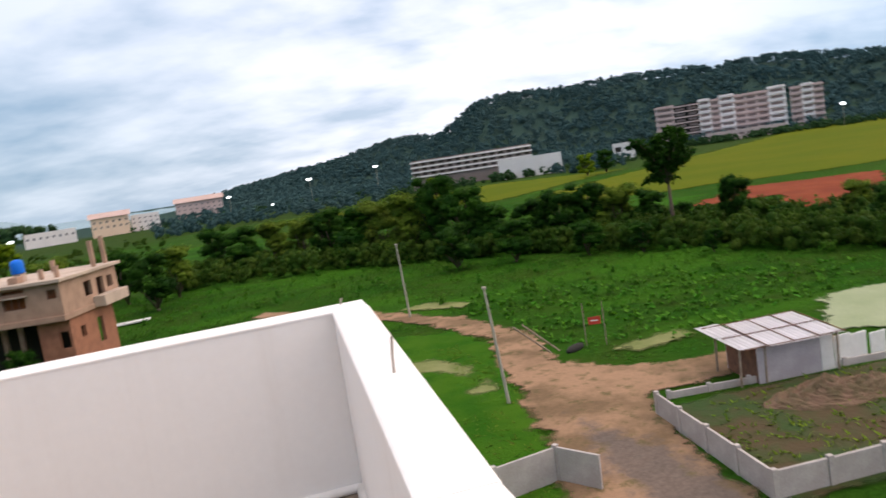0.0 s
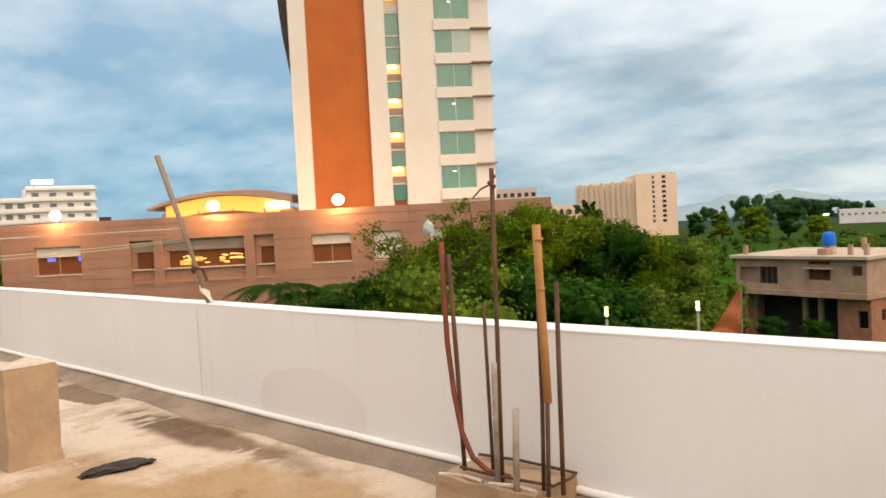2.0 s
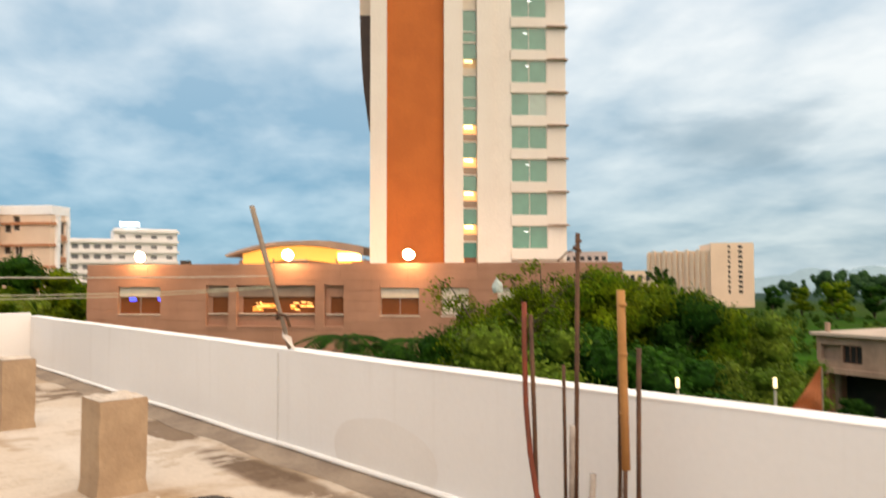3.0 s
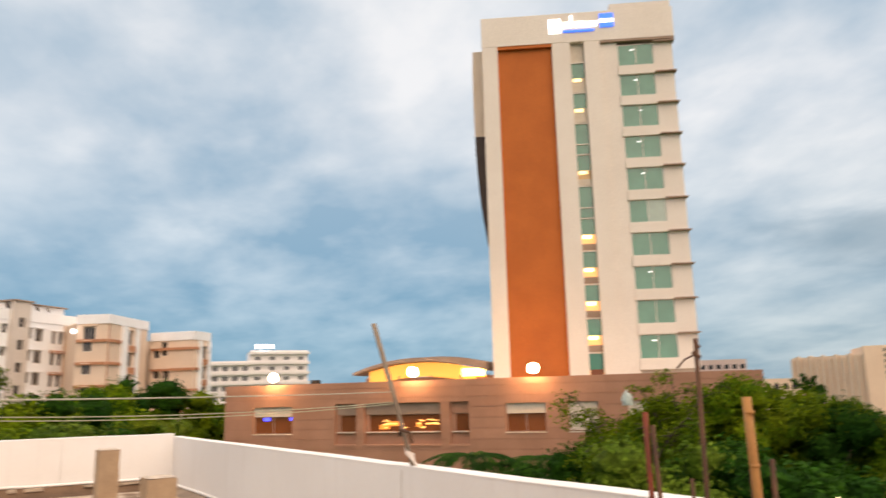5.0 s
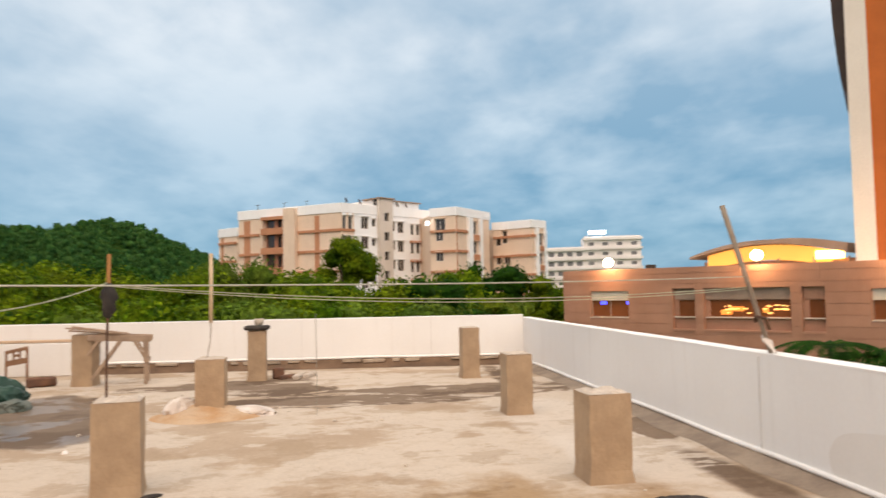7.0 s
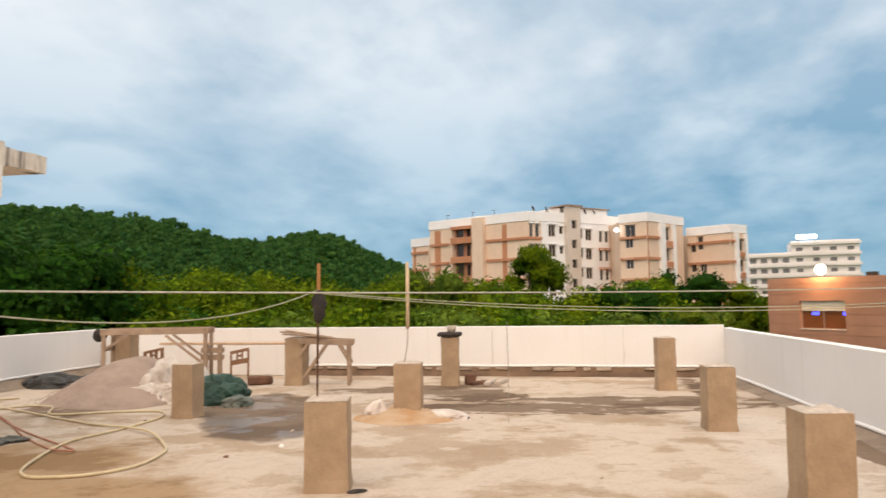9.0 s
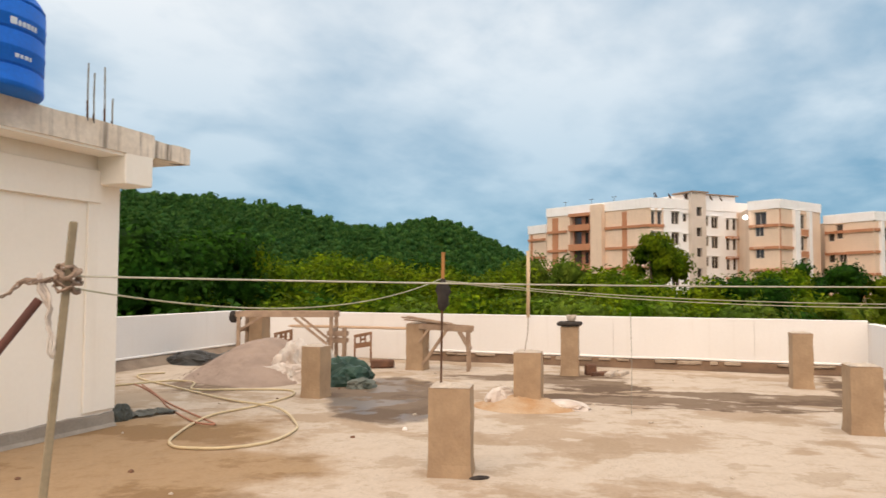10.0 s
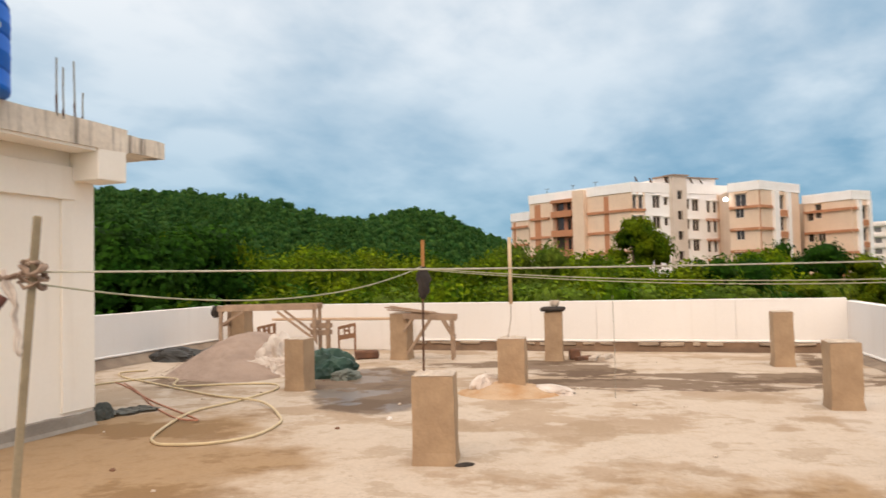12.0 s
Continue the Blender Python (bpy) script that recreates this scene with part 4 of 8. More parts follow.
def parapet(name, a, b, height, thick, label, bead_z, joints=(), toe_mat=SCREED, rise=(0.0, 0.0), wire=0.008):
    """A plastered parapet; its inner face runs from a to b with the roof on the right-hand side of that way."""
    a, b = Vector((*a, 0)), Vector((*b, 0))
    length = (b - a).length
    ang = math.degrees(math.atan2(b.y - a.y, b.x - a.x))
    m = pose(a.x, a.y, 0, 0, 0, ang)
    wall = thing(name, label, "wall", m, "", "structure")
    n = max(2, int(length / 0.8))

    def lift_at(x):
        return rise[0] * max(0.0, 1 - x / 3.2) + rise[1] * max(0.0, 1 - (length - x) / 3.2)

    bm = bmesh.new()
    for i in range(n):
        bx(bm, length * i / n, length * (i + 1) / n, 0, thick, 0.0, height - 0.008)
    bmesh.ops.remove_doubles(bm, verts=bm.verts, dist=0.001)
    inner_faces = {}
    for f in list(bm.faces):
        key = tuple(round(v, 3) for v in f.calc_center_median())
        inner_faces.setdefault(key, []).append(f)
    bmesh.ops.delete(bm, geom=[f for fs in inner_faces.values() if len(fs) > 1 for f in fs], context="FACES_ONLY")
    for v in bm.verts:
        v.co.y += 0.006 * noise.noise(Vector((v.co.x * 0.9, v.co.z, ang)))
        v.co.z += 0.005 * noise.noise(Vector((v.co.x * 0.7, 3, ang))) + lift_at(v.co.x) if v.co.z > 0.5 else 0
    part("render", bm, PLASTER, wall)
    # Thin added cap; its lighter plaster paints in the brighter-lit wall top.
    bm = bmesh.new()
    cuts = max(3, int(length / 0.45))
    prev = None
    for i in range(cuts + 1):
        x = length * i / cuts
        dz = lift_at(x) + 0.005 * noise.noise(Vector((x * 0.7, 3, ang))) + 0.003 * noise.noise(Vector((x * 3.1, 8, ang)))
        dy = 0.004 * noise.noise(Vector((x * 2.3, 1, ang)))
        zt = height + dz
        ring = [bm.verts.new((x, y, z)) for y, z in ((-0.0035, height - 0.014 + dz), (-0.0035 + dy * 0.3, zt - 0.006), (0.006 + dy, zt), (thick - 0.004, zt + 0.002), (thick + 0.006, zt - 0.006), (thick + 0.006, height - 0.014 + dz))]
        if prev:
            for j in range(6):
                bm.faces.new((prev[j], ring[j], ring[(j + 1) % 6], prev[(j + 1) % 6]))
        else:
            bm.faces.new(ring)
        prev = ring
    bm.faces.new(prev[::-1])
    bmesh.ops.recalc_face_normals(bm, faces=bm.faces)
    part("coping", bm, PLASTER_CAP, wall)
    # plaster bead above the cement fillet
    bm = bmesh.new()
    tube(bm, [(x, -0.008, bead_z + 0.012 * noise.noise(Vector((x * 1.3, ang, 0)))) for x in np.linspace(0.01, length - 0.01, cuts)], 0.024, 8)
    part("bead", bm, PLASTER_CAP, wall, smooth=True)
    # cement fillet, ragged toe
    bm = bmesh.new()
    prev = None
    for i in range(cuts * 2 + 1):
        x = length * i / (cuts * 2)
        toe = 0.26 + 0.07 * noise.noise(Vector((x * 1.1, 4, ang))) + 0.03 * noise.noise(Vector((x * 5.0, 4, ang)))
        ring = [bm.verts.new((x, y, z)) for y, z in ((-0.002, bead_z - 0.02), (-0.06, bead_z * 0.62), (-toe * 0.6, bead_z * 0.22), (-toe, 0.003))]
        if prev:
            for j in range(3):
                bm.faces.new((prev[j + 1], ring[j + 1], ring[j], prev[j]))
        prev = ring
    part("fillet", bm, toe_mat, wall, smooth=True)
    # Thin grey tubes stand for a hanging wire and fine wall joints.
    for x in joints:
        bm = tube(bmesh.new(), [(x, -0.012, bead_z), (x + 0.004, -0.014, height * 0.5), (x, -0.012, height - 0.04)], wire, 6)
        part("wall_line", bm, WALL_LINE, wall)
    return wall


NE, NW = (EAST, 3.665), (west_x(NORTH), NORTH)
SW, SE = (west_x(SOUTH), SOUTH), (EAST - 0.12, SOUTH)
T = 0.17


def parapet_between(name, a, b, height, label, bead, joints=(), toe_mat=SCREED, rise=(0.0, 0.0), wire=0.008):
    return parapet(name, a, b, height, T, label, bead, joints, toe_mat, rise, wire)


# local y points out of the roof, so the ways run west to east on the north side, and so on round
parapet_between("wall_north", (NW[0] - T, NORTH + 0.002), (NE[0] + T, NE[1] - 0.002), H_NORTH, "long white plastered parapet with a cement fillet at its foot", 0.08, (9.32,), SCREED, (0.0, 0.017), 0.005)
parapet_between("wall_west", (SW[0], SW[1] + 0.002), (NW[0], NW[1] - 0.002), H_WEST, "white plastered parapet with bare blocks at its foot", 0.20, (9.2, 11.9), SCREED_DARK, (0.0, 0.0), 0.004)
parapet_between("wall_south", (SE[0] + T, SOUTH), (SW[0] - T, SOUTH), H_WEST, "white plastered parapet with a cement fillet", 0.20)
parapet_between("wall_east", (NE[0], NE[1] - 0.002), (NE[0] - 0.12, 1.45), H_NORTH, "white plastered parapet with steel dowels in its top", 0.08, (), SCREED, (0.017, 0.0))
parapet_between("wall_east_south", (NE[0] - 0.12, 1.449), (SE[0], SOUTH + 0.002), H_NORTH, "white plastered parapet running on beside the room", 0.08)

# repaired plaster patch on the north parapet
def north_face(x, z):
    """The inner face of the north parapet, with its slight waviness."""
    a_, b_ = Vector((NW[0] - T, NORTH + 0.002)), Vector((NE[0] + T, NE[1] - 0.002))
    ln_ = (b_ - a_).length
    ang_ = math.degrees(math.atan2(b_.y - a_.y, b_.x - a_.x))
    n_ = int(ln_ / 0.8)
    f_ = (x - a_.x) / (b_.x - a_.x) * n_
    k0 = int(f_)
    wave = [sum(w * 0.006 * noise.noise(Vector((ln_ * k / n_ * 0.9, zz, ang_))) for k, w in ((k0, 1 - f_ + k0), (k0 + 1, f_ - k0))) for zz in (0.0, H_NORTH - 0.008)]
    return a_.y + (b_.y - a_.y) * f_ / n_ + wave[0] + (wave[1] - wave[0]) * z / H_NORTH


bm = bmesh.new()
vs = []
for i in range(40):
    a = math.pi * 2 * i / 40
    r = 1 + 0.07 * noise.noise(Vector((math.cos(a) * 2, math.sin(a) * 2, 7)))
    px_, pz_ = -4.55 + 0.66 * r * math.cos(a), max(0.10, 0.22 + 0.30 * r * math.sin(a))
    vs.append(bm.verts.new((px_, north_face(px_, pz_) - 0.003, pz_)))
bm.faces.new(vs)
bmesh.ops.recalc_face_normals(bm, faces=bm.faces)
tagged(part("plaster_patch", bm, mat("damp_plaster_patch", (0.73, 0.69, 0.65), (0.755, 0.72, 0.685), 0.9, 2, 30, 0.1, grain_amount=0.04)), "greyer mended patch of plaster on the parapet", "trim", "", "structure")

# thin blocks laid along the foot of the west parapet, with bare joints
KERB = mat("broken_plaster_edge", (0.46, 0.37, 0.285), (0.31, 0.24, 0.18), 0.95, 5, 40, 0.5, 0.01, vary=0.15)
rng = random.Random(5)
kerb = thing("kerb", "row of chipped plastered blocks along the parapet's foot", "kerb", None, "", "structure")
y = 3.3
while y > -7.6:
    ln = rng.uniform(0.14, 0.55)
    bm = bmesh.new()
    bx(bm, -0.06, 0.012, -ln / 2, ln / 2, 0.10 + rng.uniform(0, 0.03), 0.172, 0.008)
    rough_up(bm, 0.022, 5, y)
    yy = y - ln / 2
    if rng.random() < 0.8:
        part("block", bm, KERB, kerb, m=pose(west_x(yy) + 0.10, yy, 0, 0, 0, -4.5))
    else:
        bm.free()
    y -= ln + rng.uniform(0.02, 0.16)

# low plastered upstand near the south-west corner
bm = bmesh.new()
bx(bm, -0.16, 0.16, -1.75, 1.75, 0.0, 0.66, 0.012)
rough_up(bm, 0.008, 3)
tagged(part("ledge", bm, PLASTER, m=pose(west_x(-6.6) + 0.17, -6.6, 0, 0, 0, -4.5)), "low white plastered upstand against the parapet", "ledge", "", "structure")

# steel dowels left in the top of the east parapet
for i, (dx, dy, h, tilt) in enumerate(((0.03, 2.36, 0.13, 2), (0.06, 3.80, 0.05, 14))):
    bm = tube(bmesh.new(), [(0, 0, -0.06), (0, 0, h * 0.5), (0.004, 0.002, h)], 0.005, 6)
    tagged(part("dowel", bm, CEMENT_BAR, m=pose(EAST + dx, dy, H_NORTH, tilt, 3, 0)), "short cement-splashed steel dowel standing in the coping", "rebar", "dowels")


# ---------------------------------------------------------------- stub columns
def stub_column(x, y, wx, wy, h, label, seed, turn=0.0):
    """Cast concrete stub: body with chipped arrises and a rough broken top; x, y is the centre."""
    col_ob = thing("stub_column", label, "column", pose(x, y, 0, 0, 0, turn), "stub columns on the terrace")
    bm = bmesh.new()
    bx(bm, -wx / 2, wx / 2, -wy / 2, wy / 2, -0.002, h)
    bmesh.ops.subdivide_edges(bm, edges=bm.edges[:], cuts=6, use_grid_fill=True)
    for v in bm.verts:
        edge = (abs(abs(v.co.x) - wx / 2) < 1e-4) + (abs(abs(v.co.y) - wy / 2) < 1e-4) + (abs(v.co.z - h) < 1e-4)
        k = 0.016 if edge >= 2 else 0.006
        q = noise.noise_vector(v.co * 6 + Vector((seed * 3.1, seed, 0)))
        v.co.x -= math.copysign(abs(q.x) * k, v.co.x)
        v.co.y -= math.copysign(abs(q.y) * k, v.co.y)
        if v.co.z > h * 0.9:
            v.co.z += q.z * 0.012
        flare = max(0.0, 0.05 - v.co.z) * 0.25
        v.co.x += math.copysign(flare, v.co.x) * (abs(v.co.x) > 0.01)
        v.co.y += math.copysign(flare, v.co.y) * (abs(v.co.y) > 0.01)
    part("shaft", bm, COLUMN, col_ob)
    bm = bmesh.new()
    n = 9
    grid = [[bm.verts.new(((i / n - 0.5) * wx * 0.97, (j / n - 0.5) * wy * 0.97, h + 0.002 + (0.0 if i in (0, n) or j in (0, n) else 0.014 + 0.018 * noise.noise(Vector((i * 0.6 + seed, j * 0.6, seed)))))) for j in range(n + 1)] for i in range(n + 1)]
    for i in range(n):
        for j in range(n):
            bm.faces.new((grid[i][j], grid[i + 1][j], grid[i + 1][j + 1], grid[i][j + 1]))
    part("top", bm, COLUMN_TOP, col_ob, "pale rough broken concrete top")
    return col_ob


STUBS = (
    # face x, y0, y1, height, turn
    (-5.65, 1.96, 2.34, 0.71, 2),
    (-9.00, 2.05, 2.40, 0.75, 2),
    (-12.95, 2.15, 2.48, 0.89, 2),
    (-5.97, -1.94, -1.56, 0.75, 8),
    (-9.87, -1.87, -1.48, 0.73, 2),
    (-13.65, -1.65, -1.31, 0.90, 2),
    (-9.80, -4.97, -4.64, 0.74, -6),
    (-13.75, -4.66, -4.29, 0.90, -4),
    (-13.90, -8.20, -7.86, 0.98, -4),
)
STUB_LABELS = ("square concrete stub column beside the long parapet", "square concrete stub column near a wet patch", "taller slim concrete stub column near the far corner",
               "thick concrete stub column with a thin bar standing in it", "concrete stub column with spilled mortar at its foot", "tall concrete stub column with a black cap",
               "concrete stub column beside a green tarpaulin", "concrete stub column with boards leaning on its top", "concrete stub column inside a timber frame")
for i, (fx, y0, y1, h, turn) in enumerate(STUBS):
    w = y1 - y0
    stub_column(fx - w / 2, (y0 + y1) / 2, w * 0.98, w * 0.96, h, STUB_LABELS[i], i + 1, turn)

# bar with a knotted dark bundle in the near stub, pale pipe in the middle stub
bar = thing("steel_bar", "thin rusty bar with a dark cloth bundle tied on", "rebar", pose(-6.20, -1.86, 0))
part("rod", tube(bmesh.new(), [(0, 0, 0.70), (0.004, 0.006, 1.2), (0.0, 0.012, 1.62)], 0.010, 8), RUST, bar)
part("sleeve", tube(bmesh.new(), [(0, 0.012, 1.60), (0.004, 0.016, 1.74), (0, 0.018, 1.92)], 0.016, 8), BAMBOO, bar, "reddish wooden sleeve")
bm = bmesh.new()
lathe(bm, [(0.008, 1.40), (0.035, 1.42), (0.055, 1.47), (0.048, 1.52), (0.060, 1.57), (0.050, 1.63), (0.030, 1.67), (0.010, 1.69)], 16, (0.0, 0.014, 0.0))
rough_up(bm, 0.03, 14)
part("tied_rag", bm, BLACK_CAP, bar, "dark knotted cloth", True)

bar = thing("pale_pipe", "pale plastic pipe slipped over a bent wire", "pipe", pose(-10.06, -1.68, 0))
part("pipe", tube(bmesh.new(), [(0, 0, 1.20), (0, 0.004, 1.7), (0.004, 0.004, 2.12)], 0.026, 10), mat("cream_plastic_pipe", (0.62, 0.47, 0.30), (0.55, 0.41, 0.26), 0.5, 4, 40, 0.05), bar, smooth=True)
part("wire", tube(bmesh.new(), [(0.01, -0.05, 0.73), (0.0, -0.03, 0.85), (-0.01, -0.012, 0.95), (0.004, 0.0, 1.08), (0, 0, 1.24)], 0.007, 6), CEMENT_BAR, bar)

# black cap with a broken pot and a tuft of wires on the tall stub
cap = thing("column_cap", "black bituminous cap lying on a stub column", "cap", pose(-13.82, -1.48, 0.915))
bm = bmesh.new()
bx(bm, -0.22, 0.22, -0.22, 0.22, 0, 0.075, 0.025)
bmesh.ops.subdivide_edges(bm, edges=bm.edges[:], cuts=2, use_grid_fill=True)
part("slab", rough_up(bm, 0.012, 9), BLACK_CAP, cap)
pot = thing("plant_pot", "small pale pot with a dry tuft on the column cap", "pot", pose(-13.80, -1.45, 0.985))
part("bowl", lathe(bmesh.new(), [(0.06, 0), (0.085, 0.06), (0.095, 0.13), (0.085, 0.13), (0.07, 0.07)], 14), COLUMN_TOP, pot, smooth=True)
bm = bmesh.new()
for k in range(9):
    a = k * 2.4
    tube(bm, [(0, 0, 0.06), (0.05 * math.cos(a), 0.05 * math.sin(a), 0.2), (0.10 * math.cos(a), 0.10 * math.sin(a), 0.30 + 0.04 * (k % 3))], 0.006, 4)
part("tuft", bm, LEAF_C, pot, "dry greenish stems")


# ---------------------------------------------------------------- starter bars in the low plinth by the north parapet
plinth = thing("plinth", "low broken concrete plinth with starter bars", "column base", pose(-2.46, 3.47, 0, 0, 0, 4))
bm = bmesh.new()
bx(bm, -0.33, 0.33, -0.22, 0.20, 0.0, 0.17)
bmesh.ops.subdivide_edges(bm, edges=bm.edges[:], cuts=5, use_grid_fill=True)
part("block", rough_up(bm, 0.022, 7, 2, 0.02), COLUMN, plinth)
bm = bmesh.new()
for sx, sy in ((-0.31, -0.2), (0.02, -0.19)):
    tube(bm, [(sx, sy, 0.18), (sx + 0.15, sy + 0.03, 0.185), (sx + 0.28, sy + 0.02, 0.18)], 0.012, 6)
part("splash", bm, COLUMN_TOP, plinth)
part("stirrup", tube(bmesh.new(), [(-0.28, 0.14, 0.20), (0.0, 0.15, 0.205), (0.37, 0.13, 0.20), (0.38, 0.05, 0.20), (0.36, -0.1, 0.20), (0.0, -0.13, 0.205), (-0.22, -0.12, 0.21)], 0.009, 6), RUST, plinth, "rusty bent stirrup")


def starter(label, pts, r, material, name="starter_bar", sleeve=None, n=8):
    ob = thing(name, label, "rebar", pose(-2.38, 3.36, 0), "starter bars in the plinth")
    part("rod", tube(bmesh.new(), pts, r, n), material, ob, smooth=True)
    return ob


starter("red rusted bar bent over in a wide curve", [(0.02, 0.02, 0.20), (-0.12, 0.0, 0.215), (-0.22, 0.0, 0.27), (-0.29, 0.0, 0.40), (-0.335, 0.0, 0.62), (-0.365, 0, 0.9), (-0.372, 0, 1.2), (-0.372, 0, 1.47)], 0.0155, RUST_RED)
starter("brown rusty bar, cement-splashed at its foot", [(-0.30, 0.02, 0.16), (-0.318, 0.02, 0.8), (-0.338, 0.015, 1.40)], 0.013, RUST)
starter("dark ribbed bar behind the others", [(-0.16, 0.10, 0.16), (-0.165, 0.10, 0.7), (-0.17, 0.10, 1.12)], 0.010, RUST)
tall = starter("tallest rusty bar with a short bar lapped on", [(-0.02, 0.0, 0.16), (-0.005, 0.0, 0.9), (0.012, 0.0, 1.85)], 0.0125, RUST)
part("lap", tube(bmesh.new(), [(-0.03, -0.022, 0.16), (-0.026, -0.022, 0.5), (-0.018, -0.022, 0.82)], 0.016, 8), CEMENT_BAR, tall, "cement-splashed lapped bar", True)
part("tie", tube(bmesh.new(), [(-0.004, 0.016, 1.73), (0.030, 0.0, 1.755), (0.002, -0.02, 1.775), (0.0, 0.016, 1.79), (0.030, 0.0, 1.81)], 0.009, 6), RUST, tall, "knotted tie wire")
part("hook", tube(bmesh.new(), [(0.01, 0, 1.77), (-0.06, -0.01, 1.745), (-0.11, -0.02, 1.70)], 0.005, 5), RUST, tall)
starter("short bar thickly covered with cement", [(0.12, -0.06, 0.16), (0.13, -0.06, 0.4), (0.14, -0.06, 0.60)], 0.017, CEMENT_BAR)
bam = starter("rusty bar carrying an ochre bamboo sleeve", [(0.235, 0.02, 0.16), (0.25, 0.02, 0.6), (0.255, 0.02, 1.2)], 0.011, RUST)
bm = tube(bmesh.new(), [(0.30, 0.0, 0.64), (0.293, 0.0, 0.95), (0.285, 0.0, 1.25), (0.28, 0.0, 1.545)], 0.022, 12)
for z in (0.92, 1.22, 1.47):
    tube(bm, [(0.29, 0, z - 0.008), (0.29, 0, z + 0.008)], 0.0228, 12)
part("sleeve", bm, BAMBOO, bam, "ochre bamboo length with faint nodes", True)
starter("rusty bar under the bamboo sleeve", [(0.285, -0.01, 0.16), (0.295, -0.01, 0.4), (0.30, -0.005, 0.66)], 0.012, RUST)
starter("dark bar with pale paint spots", [(0.335, 0.05, 0.16), (0.342, 0.05, 0.7), (0.350, 0.05, 1.25)], 0.0125, RUST)
# pipe bits beside the plinth
bm = tube(bmesh.new(), [(0, 0, 0.04), (0.25, 0.05, 0.04), (0.55, 0.10, 0.035)], 0.035, 10)
tagged(part("pipe_offcut", bm, PLASTER_CAP, m=pose(-1.95, 3.50, 0)), "white plastic pipe offcut lying by the parapet", "pipe")
bm = tube(bmesh.new(), [(0, 0, 0.035), (0.10, 0.02, 0.035)], 0.035, 10)
tagged(part("pipe_socket", bm, TANK, m=pose(-1.80, 3.36, 0, 0, 0, 30)), "small blue plastic pipe socket on the floor", "pipe")

# ---------------------------------------------------------------- leaning pole on the parapet, washing lines
pole = thing("leaning_pole", "weathered bamboo pole leaning over the parapet, tied with rags", "pole")
part("shaft", tube(bmesh.new(), [(-6.02, 3.79, 0.95), (-6.10, 3.73, 1.30), (-6.20, 3.65, 1.75), (-6.33, 3.55, 2.31)], 0.019, 10, 0.026), POLE_WOOD, pole, smooth=True)
bm = bmesh.new()
for k in range(3):
    tube(bm, [Vector((-6.08 + 0.03 * i + 0.012 * math.sin(i * 1.7 + k), 3.77 - 0.01 * k, 1.12 - 0.026 * i + 0.012 * math.cos(i * 2 + k))) for i in range(7)], 0.020, 7, 0.008)
part("rag", rough_up(bm, 0.028, 18), SACK, pole, "pale knotted rag", True)
part("knot", tube(bmesh.new(), [(-6.13, 3.72, 1.24), (-6.06, 3.68, 1.29), (-6.00, 3.74, 1.27), (-6.01, 3.78, 1.17)], 0.017, 6), RUST, pole, "dark twisted tie")

post = thing("clothes_post", "dull metal post with ropes tied round it", "post")
foot, top = Vector((-2.29, -2.49, 0.0)), Vector((-2.36, -2.37, 1.87))
bm = bmesh.new()
d = (top - foot)
m_post = Matrix.Translation(foot) @ d.to_track_quat("Z", "Y").to_matrix().to_4x4() @ pose(0, 0, 0, 0, 0, 20)
bx(bm, -0.015, 0.015, -0.015, 0.015, 0, d.length, 0.004, m_post)
part("shaft", bm, GALV, post)
tie = foot.lerp(top, 0.872)
rng = random.Random(3)
bm = bmesh.new()
turns = [tie + Vector(((0.040 + 0.008 * math.sin(q * 2.7)) * math.cos(q), (0.040 + 0.008 * math.sin(q * 2.7)) * math.sin(q), -0.045 + 0.0022 * q + 0.016 * math.sin(q * 1.7))) for q in np.linspace(0, 44, 200)]
tube(bm, turns, 0.0065, 6)
part("lashing", rough_up(bm, 0.022, 26), FRAYED, post, "bunched frayed rope lashing", True)
left = Vector((0.682, -0.731, 0))
p0 = tie + left * 0.06
bm = bmesh.new()
for k in range(3):
    pts = [p0 + left * (0.018 * i) + Vector((0, 0, -0.010 * math.sin(i * 0.9) - 0.0007 * i * i)) + Vector((0.010 * math.sin(i * 1.3 + k * 2.1), 0.010 * math.cos(i * 1.3 + k * 2.1), 0.010 * math.cos(i * 1.3 + k * 2.1))) for i in range(12)]
    tube(bm, pts, 0.007, 6, 0.003)
part("rope_end", rough_up(bm, 0.008, 30), FRAYED, post, "frayed twisted rope end")
bm = bmesh.new()
for k in range(3):
    pts = [p0 + left * (0.035 - 0.004 * i + 0.010 * math.sin(i * 0.8 + k)) + Vector((0.006 * math.sin(i + k * 2), 0.006 * k, 0.02 - 0.028 * i)) for i in range(13)]
    tube(bm, pts, 0.011 - 0.002 * k, 7, 0.003)
part("rag", rough_up(bm, 0.020, 22), SACK, post, "torn pinkish rag hanging down", True)
brace = thing("brace_rod", "dark red pipe leaning against the post as a brace", "pipe")
b0 = tie + left * 0.098 + Vector((0, 0, -0.08))
part("rod", tube(bmesh.new(), [b0, b0 + left * 0.53 + Vector((0, 0, -0.77)), b0 + left * 1.06 + Vector((0, 0, -b0.z + 0.01))], 0.018, 10), mat("dark_red_brown_pipe", (0.15, 0.055, 0.04), (0.10, 0.04, 0.03), 0.7, 5, 60, 0.3, 0.003), brace, smooth=True)
